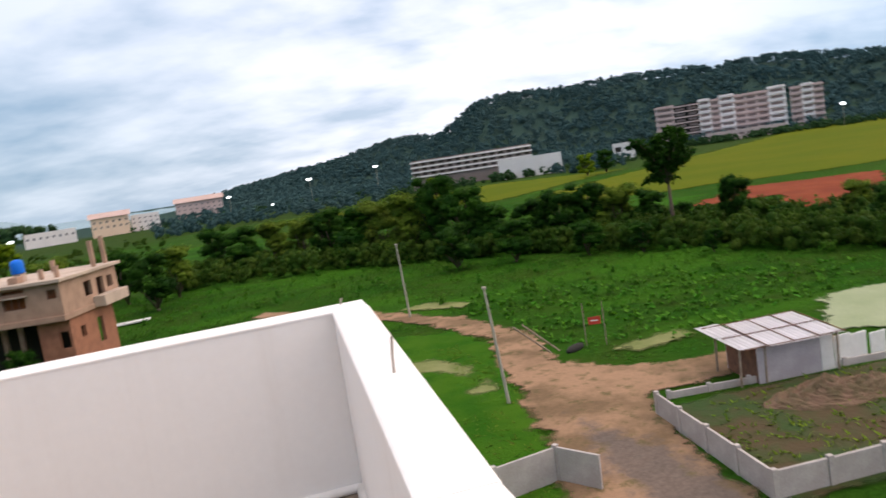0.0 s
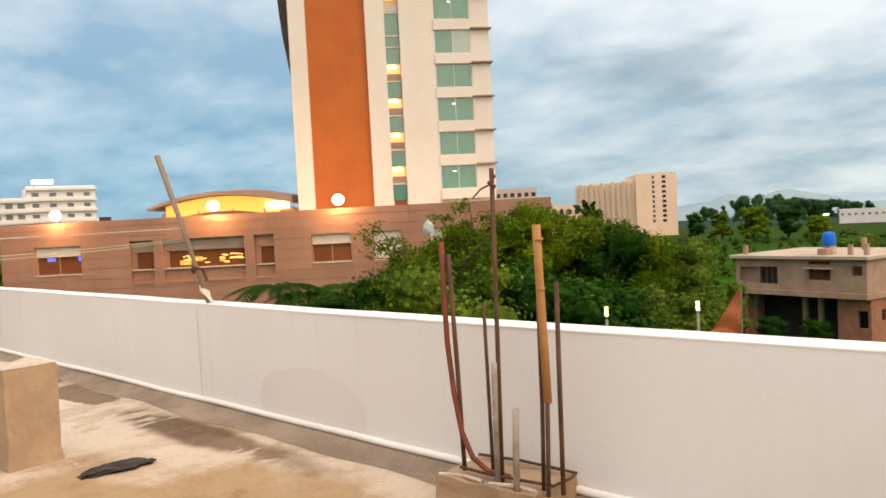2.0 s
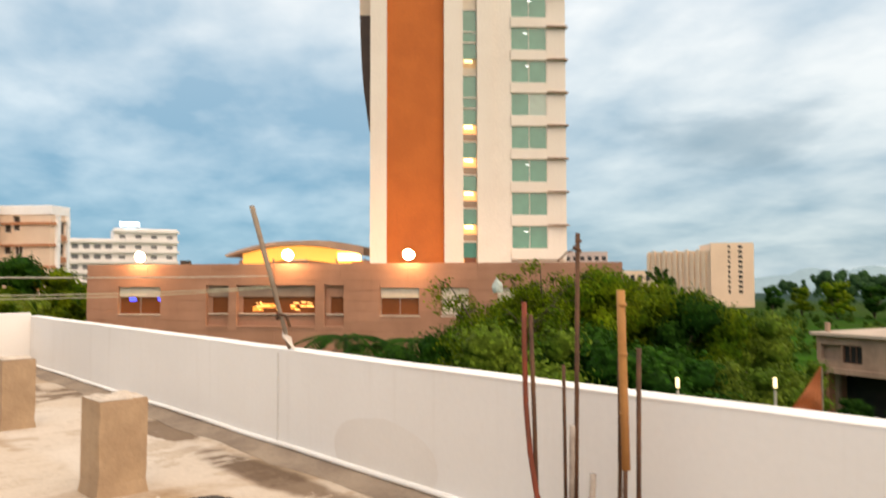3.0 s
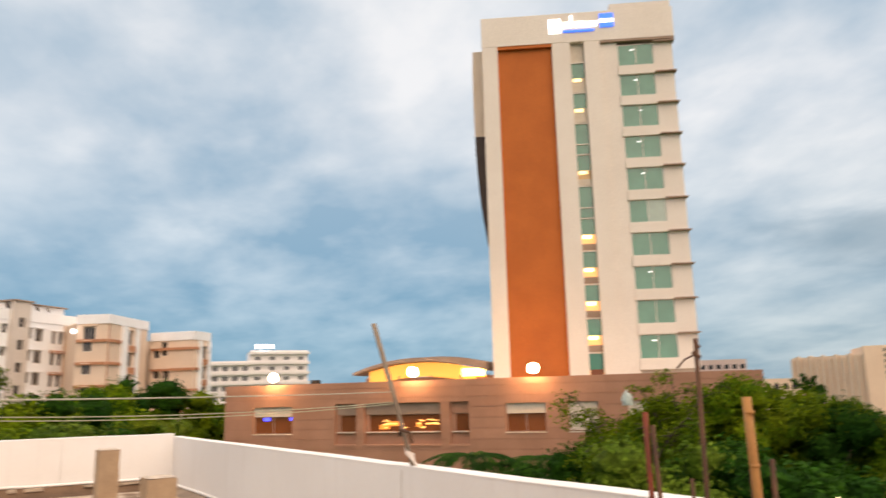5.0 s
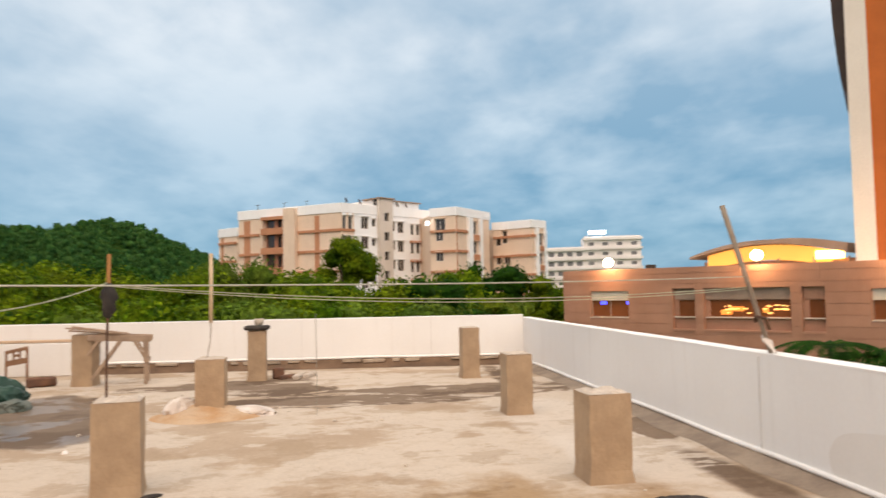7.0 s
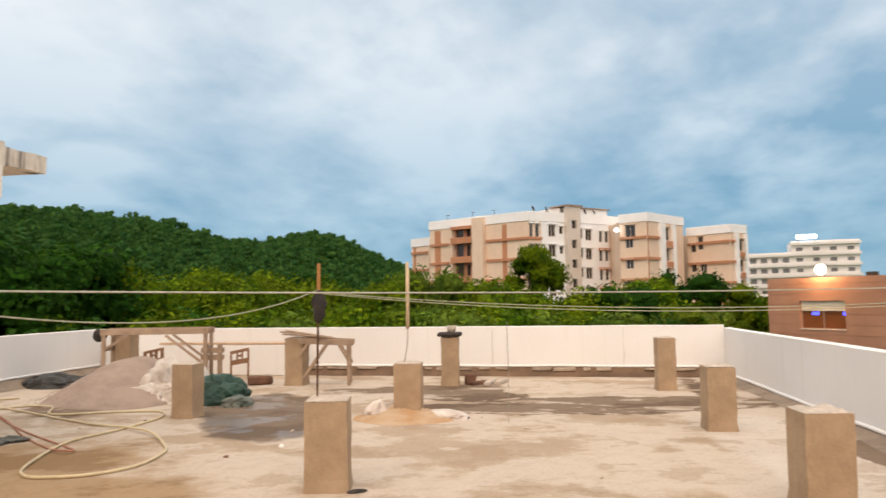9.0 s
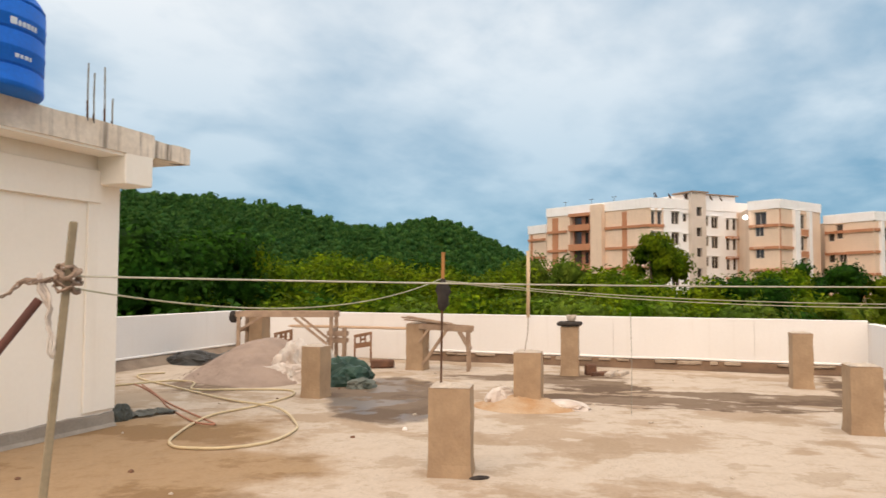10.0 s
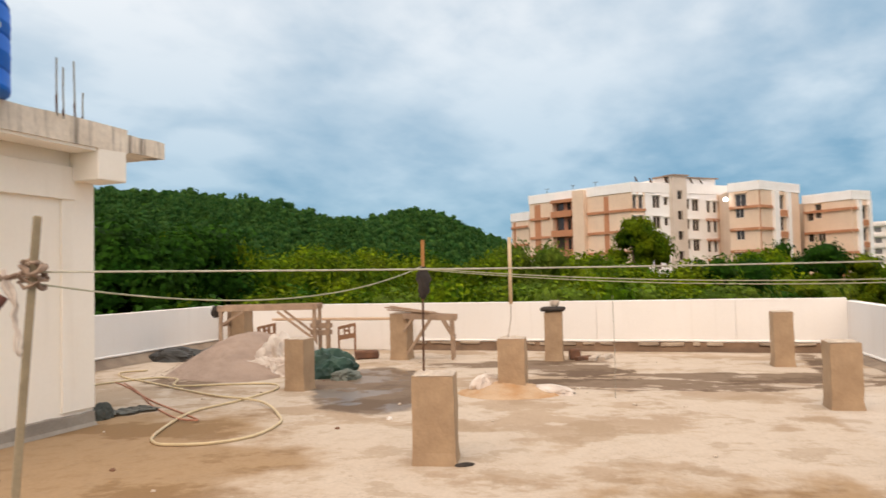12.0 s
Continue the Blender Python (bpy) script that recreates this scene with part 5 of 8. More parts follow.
for dx, dy, h, r, mt in ((0.17, -0.12, 0.80, 0.012, RUST), (0.28, -0.17, 0.83, 0.011, RUST), (0.11, -0.06, 0.84, 0.013, CEMENT_BAR)):
    bm = tube(bmesh.new(), [(0, 0, 0), (0.004, 0, h / 2), (0, 0.004, h)], r, 8)
    tagged(part("short_bar", bm, mt, m=pose(foot.x + dx, foot.y + dy, 0)), "short upright starter bar near the post", "rebar", "short bars")


def line(name, a, b, sag, r, material, label, n=40):
    a, b = Vector(a), Vector(b)
    pts = [a.lerp(b, i / n) - Vector((0, 0, sag * 4 * (i / n) * (1 - i / n))) for i in range(n + 1)]
    return tagged(part(name, tube(bmesh.new(), pts, r, 6), material, smooth=True), label, "rope")


TIE = tuple(tie)
line("washing_line", (tie.x, tie.y, tie.z + 0.015), (-6.18, 3.66, 1.645), 0.03, 0.0042, ROPE, "taut pale washing line tied from post to leaning pole")
line("washing_line", (tie.x, tie.y, tie.z - 0.03), (-6.20, -1.85, 1.69), 0.165, 0.0042, LINE, "slack grey line sagging between two posts")
line("washing_line", (-6.20, -1.85, 1.67), (-6.16, 3.68, 1.55), 0.11, 0.0038, LINE, "thin grey line tied to a bar and the leaning pole")
line("washing_line", (-6.20, -1.85, 1.66), (-6.15, 3.69, 1.535), 0.125, 0.0036, LINE, "second thin grey line sagging beside the first")
bm = tube(bmesh.new(), [(-9.6, -0.30, 0.0), (-9.6, -0.29, 0.6), (-9.6, -0.30, 1.30)], 0.004, 5)
tagged(part("thin_rod", bm, CABLE), "thin grey rod standing upright on the terrace", "rod")


# ---------------------------------------------------------------- stair room with water tank
RX, RY = -7.22, -6.10          # outer corner of the room
room = thing("stair_room", "cream painted stair room with a weathered concrete roof slab", "stair room", pose(RX, RY, 0, 0, 0, -5))
LX = 4.2
bm = bmesh.new()
holed(bm, 0, LX, 0.0, 3.13, -0.12, 0.0, ())
bx(bm, 0.0, 0.12, -3.2, -0.121, 0.0, 3.13)
bx(bm, LX - 0.12, LX, -3.2, -0.121, 0.0, 3.13)
bx(bm, 0.121, LX - 0.121, -3.2, -3.08, 0.0, 3.13)
part("walls", bm, ROOM_PAINT, room)
bm = bmesh.new()
bx(bm, 0.0, 0.46, 0.001, 0.035, 0.20, 2.82, 0.006)
part("pilaster", bm, ROOM_PAINT, room)
bm = bmesh.new()
bx(bm, 0.30, LX, 0.001, 0.06, 2.55, 2.92, 0.006)
part("beam", bm, ROOM_PAINT, room)
bm = bmesh.new()
bx(bm, -0.10, 0.33, 0.002, 0.42, 2.76, 3.12, 0.012)
part("bracket", rough_up(bm, 0.006, 6), ROOM_PAINT, room, "plastered beam end under the slab")
bm = bmesh.new()
bx(bm, -0.12, LX + 0.3, -3.6, 0.42, 3.10, 3.385)
bx(bm, -1.18, -0.121, -3.6, 0.06, 3.22, 3.43)
bmesh.ops.subdivide_edges(bm, edges=bm.edges[:], cuts=9, use_grid_fill=True)
part("roof_slab", rough_up(bm, 0.014, 4), FASCIA, room, "grey slab edge streaked black by rain")
part("soffit", bx(bmesh.new(), 0.34, LX, 0.061, 0.400, 3.072, 3.125), ROOM_PAINT, room)
bm = bmesh.new()
n = 40
prev = None
for i in range(n + 1):
    x = LX * i / n
    zt = 0.165 + 0.03 * noise.noise(Vector((x * 2.0, 2, 0))) + 0.02 * noise.noise(Vector((x * 7, 3, 0)))
    ring = [bm.verts.new((x, y, z)) for y, z in ((0.002, zt), (0.026, zt - 0.012), (0.034, 0.04), (0.075, 0.002))]
    if prev:
        for j in range(3):
            bm.faces.new((prev[j], ring[j], ring[j + 1], prev[j + 1]))
    prev = ring
bmesh.ops.recalc_face_normals(bm, faces=bm.faces)
part("skirting", bm, mat("grey_cement_skirting", (0.33, 0.295, 0.255), (0.25, 0.22, 0.19), 0.9, 2, 30, 0.4), room, "ragged grey cement skirting")

bm = bmesh.new()
R = 0.60
prof = [(R * 0.97, 0.0), (R, 0.02)]
for z in (0.20, 0.52, 0.80):
    prof += [(R, z - 0.165), (R + 0.006, z - 0.155), (R, z - 0.145), (R, z - 0.022), (R - 0.004, z - 0.015), (R - 0.020, z - 0.006), (R - 0.020, z + 0.006), (R - 0.004, z + 0.015), (R * (1 if z < 0.7 else 0.985), z + 0.022)]
prof += [(R * 0.955, 0.86), (R * 0.90, 0.905), (R * 0.83, 0.94), (R * 0.77, 0.955), (R * 0.75, 0.96), (R * 0.74, 1.04), (R * 0.70, 1.06), (0.01, 1.07)]
tank = thing("water_tank", "blue plastic water tank with ribs, on the stair room slab", "water tank", pose(-5.20, -6.10, 3.385))
part("body", lathe(bm, prof, 48), TANK, tank, smooth=True)
for zc, a0, lens_, hh in ((0.555, 76, (6, 3, 3, 4, 3, 3), 0.065), (0.265, 81, (4, 3, 4, 3), 0.035)):
    a = a0
    for w in lens_:
        bm = bmesh.new()
        for r_ in (R + 0.001, R + 0.004):
            bm.faces.new([bm.verts.new((r_ * math.cos(radians(a + f)), r_ * math.sin(radians(a + f)), zc + hz)) for f, hz in ((0, 0), (w, 0), (w, hh), (0, hh))])
        part("marking", bm, TANK_LETTER, tank, "worn white lettering reduced to a bar")
        a += w + 1.2
        hh = hh * 0.75 if w == lens_[0] and hh > 0.05 else hh
for dx, dy, h in ((-6.225, -5.69, 0.56), (-6.35, -5.72, 0.49), (-6.575, -5.77, 0.62), (-6.65, -5.735, 0.29)):
    bm = tube(bmesh.new(), [(0, 0, -0.05), (0.004, 0, h * 0.5), (0.012 if h > 0.6 else 0.0, 0.005, h)], 0.0085, 8)
    bar = thing("starter_bar", "grey steel starter bar standing on the roof slab edge", "rebar", pose(dx, dy, 3.38, 2, -1, 0), "starter bars on the slab")
    part("rod", bm, CABLE, bar)
    part("stump", tube(bmesh.new(), [(0.006, 0, -0.02), (0.010, 0, 0.16 if h > 0.5 else 0.04)], 0.010, 8), RUST, bar)


# ---------------------------------------------------------------- builders' things on the terrace
def pile(r):
    """Height of a poured heap at that part of its radius: straight sides, a rounded top."""
    return (math.sqrt(1.07) - math.sqrt(r * r + 0.07)) / (math.sqrt(1.07) - math.sqrt(0.07))


def heap(name, label, category, x, y, rx, ry, h, material, seed, turn=0.0, n=44, lump=0.10, fine=0.02, power=1.25):
    bm = bmesh.new()
    rows = []
    for i in range(n + 1):
        r = i / n
        ring = []
        k = 1 if i == 0 else n
        for j in range(k):
            a = 2 * math.pi * j / k
            px, py = r * math.cos(a), r * math.sin(a)
            base = pile(r) if power > 1 else (1 - r ** 2)
            wob = 1 + 0.16 * noise.noise(Vector((math.cos(a) * 1.4, math.sin(a) * 1.4, seed)))
            z = h * base * (1 + lump * 3 * noise.noise(Vector((px * 2.2, py * 2.2, seed + 3)))) + fine * noise.noise(Vector((px * 14, py * 14, seed)))
            if i == n:
                z = -0.01
            ring.append(bm.verts.new((px * rx * wob, py * ry * wob, max(z, -0.01))))
        rows.append(ring)
    for i in range(1, n):
        for j in range(n):
            bm.faces.new((rows[i][j], rows[i + 1][j], rows[i + 1][(j + 1) % n], rows[i][(j + 1) % n]))
    for j in range(n):
        bm.faces.new((rows[0][0], rows[1][j], rows[1][(j + 1) % n]))
    return tagged(part(name, bm, material, smooth=False, m=pose(x, y, 0, 0, 0, turn)), label, category)


gh = heap("gravel_heap", "heap of grey stone chips poured on the terrace", "gravel", -12.45, -6.95, 1.95, 1.45, 0.66, GRAVEL, 2.0, 10, 46, 0.06, 0.016)
gh["kind"] = "stuff"
# loose chips on and round the heap
rng = np.random.default_rng(4)
n = 900
a, r = rng.uniform(0, 2 * np.pi, n), np.sqrt(rng.uniform(0, 1.25, n))
cx, cy = -12.45 + r * np.cos(a) * 1.85, -6.95 + r * np.sin(a) * 1.4
cz = 0.66 * np.array([pile(min(1.0, q)) for q in r]) + 0.010
d = rng.normal(size=(n, 3))
d /= np.linalg.norm(d, axis=1, keepdims=True)
e = np.cross(d, rng.normal(size=(n, 3)))
e /= np.linalg.norm(e, axis=1, keepdims=True)
f = np.cross(d, e)
s = rng.uniform(0.006, 0.013, (n, 1))
c = np.stack([cx, cy, cz], 1)
oct_v = np.stack([c + d * s, c - d * s, c + e * s * 0.8, c - e * s * 0.8, c + f * s * 0.7, c - f * s * 0.7], 1).reshape(-1, 3)
tri = np.array([(0, 2, 4), (2, 1, 4), (1, 3, 4), (3, 0, 4), (2, 0, 5), (1, 2, 5), (3, 1, 5), (0, 3, 5)])
mesh_np("stone_chips", oct_v, (tri[None] + (np.arange(n) * 6)[:, None, None]).reshape(-1, 3), GRAVEL, "loose grey stone chips round the heap", "gravel", "stuff")


def crumpled(name, label, category, x, y, z, sx, sy, sz, material, seed, turn=0.0, folds=0.55, freq=1.5, cuts=4):
    """A crumpled sack or sheet: a lump thrown into long creased folds, flat below and spread at its hem."""
    bm = bmesh.new()
    bmesh.ops.create_icosphere(bm, subdivisions=cuts, radius=1.0)
    for v in bm.verts:
        q = v.co.copy()
        w = q + noise.noise_vector(q * 1.3 + Vector((seed, 2, 0))) * 0.45
        ridge = 1 - abs(noise.noise(Vector((w.x * freq, w.y * freq, w.z * freq * 0.45 + seed)))) * 2.4
        crease = 1 - abs(noise.noise(Vector((w.x * freq * 2.6, w.y * freq * 2.6, w.z * freq * 0.9 + seed + 7)))) * 2.4
        lump = noise.noise(q * 0.9 + Vector((seed * 2, 0, 4)))
        k = 0.80 + folds * (0.30 * ridge + 0.13 * crease + 0.45 * lump)
        hem = 1 + 0.22 * max(0.0, -q.z)
        v.co = Vector((q.x * k * sx * hem, q.y * k * sy * hem, max(q.z * k, -0.16) * sz + 0.16 * sz))
    return tagged(part(name, bm, material, m=pose(x, y, z, 0, 0, turn)), label, category)


crumpled("cement_sack", "crumpled white woven sacks piled on the gravel", "sack", -11.75, -6.02, 0.10, 0.34, 0.40, 0.48, SACK, 1.0, 20, 0.85, 2.0, 5)
crumpled("cement_sack", "flattened pinkish white sack spread over gravel", "sack", -11.45, -6.02, 0.0, 0.30, 0.50, 0.24, SACK, 4.0, 10, 0.85, 1.8, 5)
crumpled("tarpaulin", "crumpled dark green tarpaulin over a pile", "tarpaulin", -11.45, -4.93, 0, 0.38, 0.44, 0.36, TARP_GREEN, 7.0, 10, 0.8, 1.7)
crumpled("sack", "small white sack beside the green tarpaulin", "sack", -11.7, -5.35, 0.0, 0.14, 0.14, 0.52, SACK, 3.0, 0, 0.3)
crumpled("tarpaulin", "grey-green corner of a folded sheet", "tarpaulin", -11.10, -4.52, 0, 0.20, 0.24, 0.15, mat("grey_green_sheet", (0.10, 0.125, 0.105), (0.16, 0.17, 0.145), 0.6, 3, 40, 0.2, 0.004), 9.0, 30, 0.8)
crumpled("plastic_sheet", "crumpled black plastic sheet by the parapet", "sheet", -13.6, -9.25, 0, 0.38, 0.85, 0.26, TARP_BLACK, 11.0, -8)
crumpled("plastic_sheet", "small crumpled grey sheet by the parapet", "sheet", -13.9, -8.45, 0, 0.3, 0.45, 0.24, TARP_BLACK, 13.0, 0)
crumpled("cement_sack", "half-empty grey cement sack lying on its side", "sack", -10.05, -2.05, 0.02, 0.20, 0.32, 0.21, SACK, 15.0, 62, 0.5, 1.3)
crumpled("sand_sack", "pale torn sack spilling beside the column", "sack", -10.02, -1.22, 0.0, 0.26, 0.42, 0.09, SACK, 17.0, -20, 0.6, 1.5)
heap("mortar_spill", "spilled orange sand and mortar round a column", "sand", -9.95, -1.70, 0.62, 0.72, 0.15, MORTAR, 5.0, 0, 30, 0.12, 0.02)
bm = bmesh.new()
bx(bm, -0.1, 0.1, -0.24, 0.24, 0, 0.17, 0.03)
bmesh.ops.subdivide_edges(bm, edges=bm.edges[:], cuts=3, use_grid_fill=True)
tagged(part("timber_block", rough_up(bm, 0.02, 6), TIMBER_DARK, m=pose(-13.95, -5.22, 0, 0, 0, 24)), "dark brown timber block lying on the floor", "timber")
for x, y, a, l in ((-13.9, -0.95, 40, 0.34), (-14.1, -0.55, 75, 0.55), (-14.0, -0.75, 82, 0.7)):
    bm = bmesh.new()
    bx(bm, -0.06, 0.06, -l / 2, l / 2, 0, 0.07, 0.012)
    tagged(part("broken_brick", rough_up(bm, 0.012, 8, x), COLUMN_TOP if l > 0.4 else TIMBER_DARK, m=pose(x, y, 0, 0, 0, a)), "broken masonry piece lying by the kerb", "rubble", "rubble by the kerb")
bm = bmesh.new()
bx(bm, -0.09, 0.09, -0.10, 0.10, 0, 0.20, 0.02)
tagged(part("timber_block", rough_up(bm, 0.012, 8), TIMBER_DARK, m=pose(-13.95, -1.12, 0, 0, 0, 14)), "dark timber offcut standing beside a stub column", "timber")


def beam(bm, a, b, w, t):
    """A sawn timber of that section between two points."""
    a, b = Vector(a), Vector(b)
    m = Matrix.Translation(a) @ (b - a).to_track_quat("Z", "Y").to_matrix().to_4x4()
    bx(bm, -w / 2, w / 2, -t / 2, t / 2, 0, (b - a).length, 0.004, m)
    return bm


def frame_part(name, parent, a, b, w=0.06, t=0.045, material=TIMBER):
    return part(name, beam(bmesh.new(), a, b, w, t), material, parent)


# long timber trestle near the south-west corner
tr = thing("timber_trestle", "rough timber trestle frame with diagonal braces", "trestle", pose(-13.95, -7.30, 0, 0, 0, 12))
L, Ht = 1.02, 1.06
for x in (-0.28, 0.28):
    frame_part("rail", tr, (x, -L, Ht), (x, L, Ht), 0.05, 0.12)
    for y in (-L + 0.06, L - 0.06):
        frame_part("leg", tr, (x, y, 0), (x * 0.95, y, Ht - 0.05), 0.07, 0.06)
    frame_part("brace", tr, (x, -L + 0.1, Ht - 0.32), (x, -L + 0.52, Ht - 0.07), 0.05, 0.045)
    frame_part("brace", tr, (x, L - 0.12, Ht - 0.62), (x, L - 0.82, Ht - 0.08), 0.055, 0.045)
for y in (-L + 0.06, L - 0.06):
    frame_part("crosspiece", tr, (-0.30, y, Ht - 0.33), (0.30, y, Ht - 0.33), 0.05, 0.08)
    frame_part("crosspiece", tr, (-0.32, y, Ht + 0.03), (0.32, y, Ht + 0.03), 0.05, 0.05)
bm = bmesh.new()
bmesh.ops.create_icosphere(bm, subdivisions=3, radius=0.13)
tagged(part("bucket", rough_up(bm, 0.03, 6), BLACK_CAP, m=pose(-13.75, -8.42, 0.97 + 0.02)), "dark bundle resting on the trestle end", "bundle")

# plank lying along the low upstand, and a crate end standing by the trestle
bm = bmesh.new()
bx(bm, -0.10, 0.14, -1.70, 1.72, 0.0, 0.05, 0.006)
tagged(part("plank", rough_up(bm, 0.006, 3), mat("pale_new_plank", (0.60, 0.43, 0.30), (0.50, 0.35, 0.24), 0.85, 4, 60, 0.3, 0.004), m=pose(west_x(-6.6) + 0.17, -6.6, 0.665, 0, 0, -4.5)), "pale sawn plank lying along the low upstand", "plank")
crate = thing("timber_crate", "open crate end of rough timber beside the trestle", "crate", pose(-14.15, -6.27, 0, 0, 0, 12))
for sx in (-0.12, 0.12):
    for sy in (-0.14, 0.14):
        frame_part("post", crate, (sx, sy, 0), (sx, sy, 0.78), 0.05, 0.045)
for zz in (0.53, 0.67):
    for sx in (-0.14, 0.14):
        frame_part("slat", crate, (sx, -0.20, zz), (sx, 0.20, zz - 0.02), 0.03, 0.09)

# shorter trestle leaning on a stub column, boards on top
tr = thing("timber_trestle", "short timber trestle with loose boards on top", "trestle", pose(-14.0, -4.0, 0, 0, 0, 10))
for x in (-0.25, 0.25):
    frame_part("rail", tr, (x, -0.42, 0.86), (x, 0.62, 0.80), 0.05, 0.11)
    frame_part("leg", tr, (x, 0.54, 0), (x, 0.52, 0.80), 0.07, 0.06)
    frame_part("brace", tr, (x, -0.35, 0.12), (x, 0.10, 0.78), 0.05, 0.045)
    frame_part("brace", tr, (x, 0.55, 0.42), (x, 0.34, 0.76), 0.045, 0.04)
    frame_part("brace", tr, (x, -0.42, 0.55), (x, -0.24, 0.80), 0.045, 0.04)
frame_part("crosspiece", tr, (-0.3, 0.56, 0.42), (0.3, 0.56, 0.42), 0.045, 0.06)
for k, (x, y0, z0, y1, z1) in enumerate(((-0.12, -0.82, 1.02, 0.20, 0.90), (0.05, -0.74, 0.98, 0.28, 0.885), (0.2, -0.66, 1.05, 0.12, 0.93))):
    bm = beam(bmesh.new(), (x, y0, z0), (x + 0.04 * k, y1, z1), 0.14, 0.025)
    tagged(part("board", bm, TIMBER, m=pose(-14.0, -4.0, 0, 0, 0, 10)), "loose weathered board lying across the trestle", "board", "boards on the trestle")


STOOL_WOOD = mat("brown_stool_timber", (0.30, 0.165, 0.095), (0.22, 0.12, 0.07), 0.85, 4, 60, 0.4, 0.004)


def small_frame(x, y, turn, label):
    """A low bench of two open end frames, its top sloping."""
    fr = thing("wooden_stool", label, "stool", pose(x, y, 0, 0, 0, turn), "small wooden stools")
    for sx in (-0.11, 0.11):
        for sy, zt in ((-0.17, 0.56), (0.17, 0.63)):
            frame_part("leg", fr, (sx, sy, 0), (sx, sy, zt), 0.045, 0.04, STOOL_WOOD)
        frame_part("rail", fr, (sx, -0.19, 0.565), (sx, 0.19, 0.64), 0.04, 0.05, STOOL_WOOD)
        frame_part("rail", fr, (sx, -0.17, 0.36), (sx, 0.17, 0.41), 0.035, 0.085, STOOL_WOOD)
        frame_part("slat", fr, (sx, -0.05, 0.39), (sx, -0.05, 0.58), 0.03, 0.035, STOOL_WOOD)
        frame_part("slat", fr, (sx, 0.05, 0.40), (sx, 0.05, 0.60), 0.03, 0.035, STOOL_WOOD)
        frame_part("slat", fr, (sx, -0.05, 0.50), (sx, 0.05, 0.51), 0.03, 0.03, STOOL_WOOD)
    for sy, zt in ((-0.17, 0.38), (0.17, 0.42)):
        frame_part("stretcher", fr, (-0.11, sy, zt), (0.11, sy, zt), 0.035, 0.05, STOOL_WOOD)


small_frame(-15.0, -7.95, 20, "small brown wooden bench frame behind the gravel")
small_frame(-14.75, -5.95, 22, "small brown wooden bench frame beside a timber block")


def smooth_path(pts, sub=8):
    """Catmull-Rom through the points."""
    pts = [Vector(p) for p in pts]
    out = []
    for i in range(len(pts) - 1):
        p0, p1, p2, p3 = pts[max(i - 1, 0)], pts[i], pts[i + 1], pts[min(i + 2, len(pts) - 1)]
        for k in range(sub):
            t = k / sub
            out.append(0.5 * ((2 * p1) + (p2 - p0) * t + (2 * p0 - 5 * p1 + 4 * p2 - p3) * t * t + (3 * p1 - p0 - 3 * p2 + p3) * t ** 3))
    out.append(pts[-1])
    return out


hose = [(-10.0, -8.4), (-10.84, -7.94), (-10.79, -7.41), (-10.05, -6.9), (-10.28, -6.1), (-10.38, -5.46), (-9.84, -5.14), (-8.83, -5.17), (-7.98, -5.32), (-6.79, -4.97), (-6.38, -4.70), (-6.33, -4.45), (-6.45, -4.10), (-6.80, -3.86), (-7.33, -3.87), (-7.81, -4.05), (-8.64, -4.74), (-9.29, -5.89), (-10.34, -7.58), (-10.91, -8.5), (-11.48, -9.0), (-11.83, -8.71)]
lift = [0.017] * len(hose)
lift[16] = 0.048
tagged(part("garden_hose", tube(bmesh.new(), smooth_path([(x, y, z) for (x, y), z in zip(hose, lift)]), 0.016, 8), HOSE, smooth=True), "pale yellow hose lying in loops on the floor", "hose")
red = [(-10.32, -8.05), (-9.4, -7.1), (-8.46, -6.23), (-7.75, -5.45), (-7.46, -5.10), (-7.45, -4.90), (-7.70, -5.12), (-8.2, -5.75), (-8.8, -6.48), (-9.92, -7.7), (-10.4, -8.3)]
tagged(part("red_rope", tube(bmesh.new(), smooth_path([(x, y, 0.012 + 0.02 * (3 < i < 6)) for i, (x, y) in enumerate(red)]), 0.011, 6), HOSE_RED, smooth=True), "faded red rope lying doubled on the floor", "rope")
bm = bmesh.new()
vs = [[bm.verts.new((0.62 * i / 14, 0.42 * j / 4 + 0.03 * math.sin(i), 0.03 + 0.012 * math.sin(i * 2.2) + 0.02 * noise.noise(Vector((i * 0.5, j, 0))))) for j in range(5)] for i in range(15)]
for i in range(14):
    for j in range(4):
        bm.faces.new((vs[i][j], vs[i + 1][j], vs[i + 1][j + 1], vs[i][j + 1]))
bmesh.ops.solidify(bm, geom=bm.faces[:], thickness=0.004)
tagged(part("tin_sheet", bm, TIN, m=pose(-7.62, -6.12, 0, 0, 0, 155)), "bent corrugated tin offcut lying by the room", "sheet metal")
crumpled("plastic_sheet", "dark folded sheet lying against the stair room", "sheet", -7.55, -6.25, 0, 0.16, 0.12, 0.15, mat("dark_folded_sheet", (0.07, 0.075, 0.065), (0.045, 0.05, 0.045), 0.7, 3, 40, 0.2, 0.004), 21.0, 0, 0.8)
crumpled("rag", "small dark rag lying beside the column", "rag", -6.02, -1.47, 0.0, 0.035, 0.09, 0.025, BLACK_CAP, 23.0, 30)
crumpled("rag", "flat black rag on the damp floor", "rag", -5.07, 2.46, 0.0, 0.11, 0.22, 0.03, BLACK_CAP, 25.0, -8, 0.9, 2.2)
crumpled("white_lump", "white lump of plaster on the wet floor", "rubble", -7.9, -2.75, 0.0, 0.022, 0.03, 0.03, PLASTER_CAP, 27.0, 0)
rng = random.Random(8)
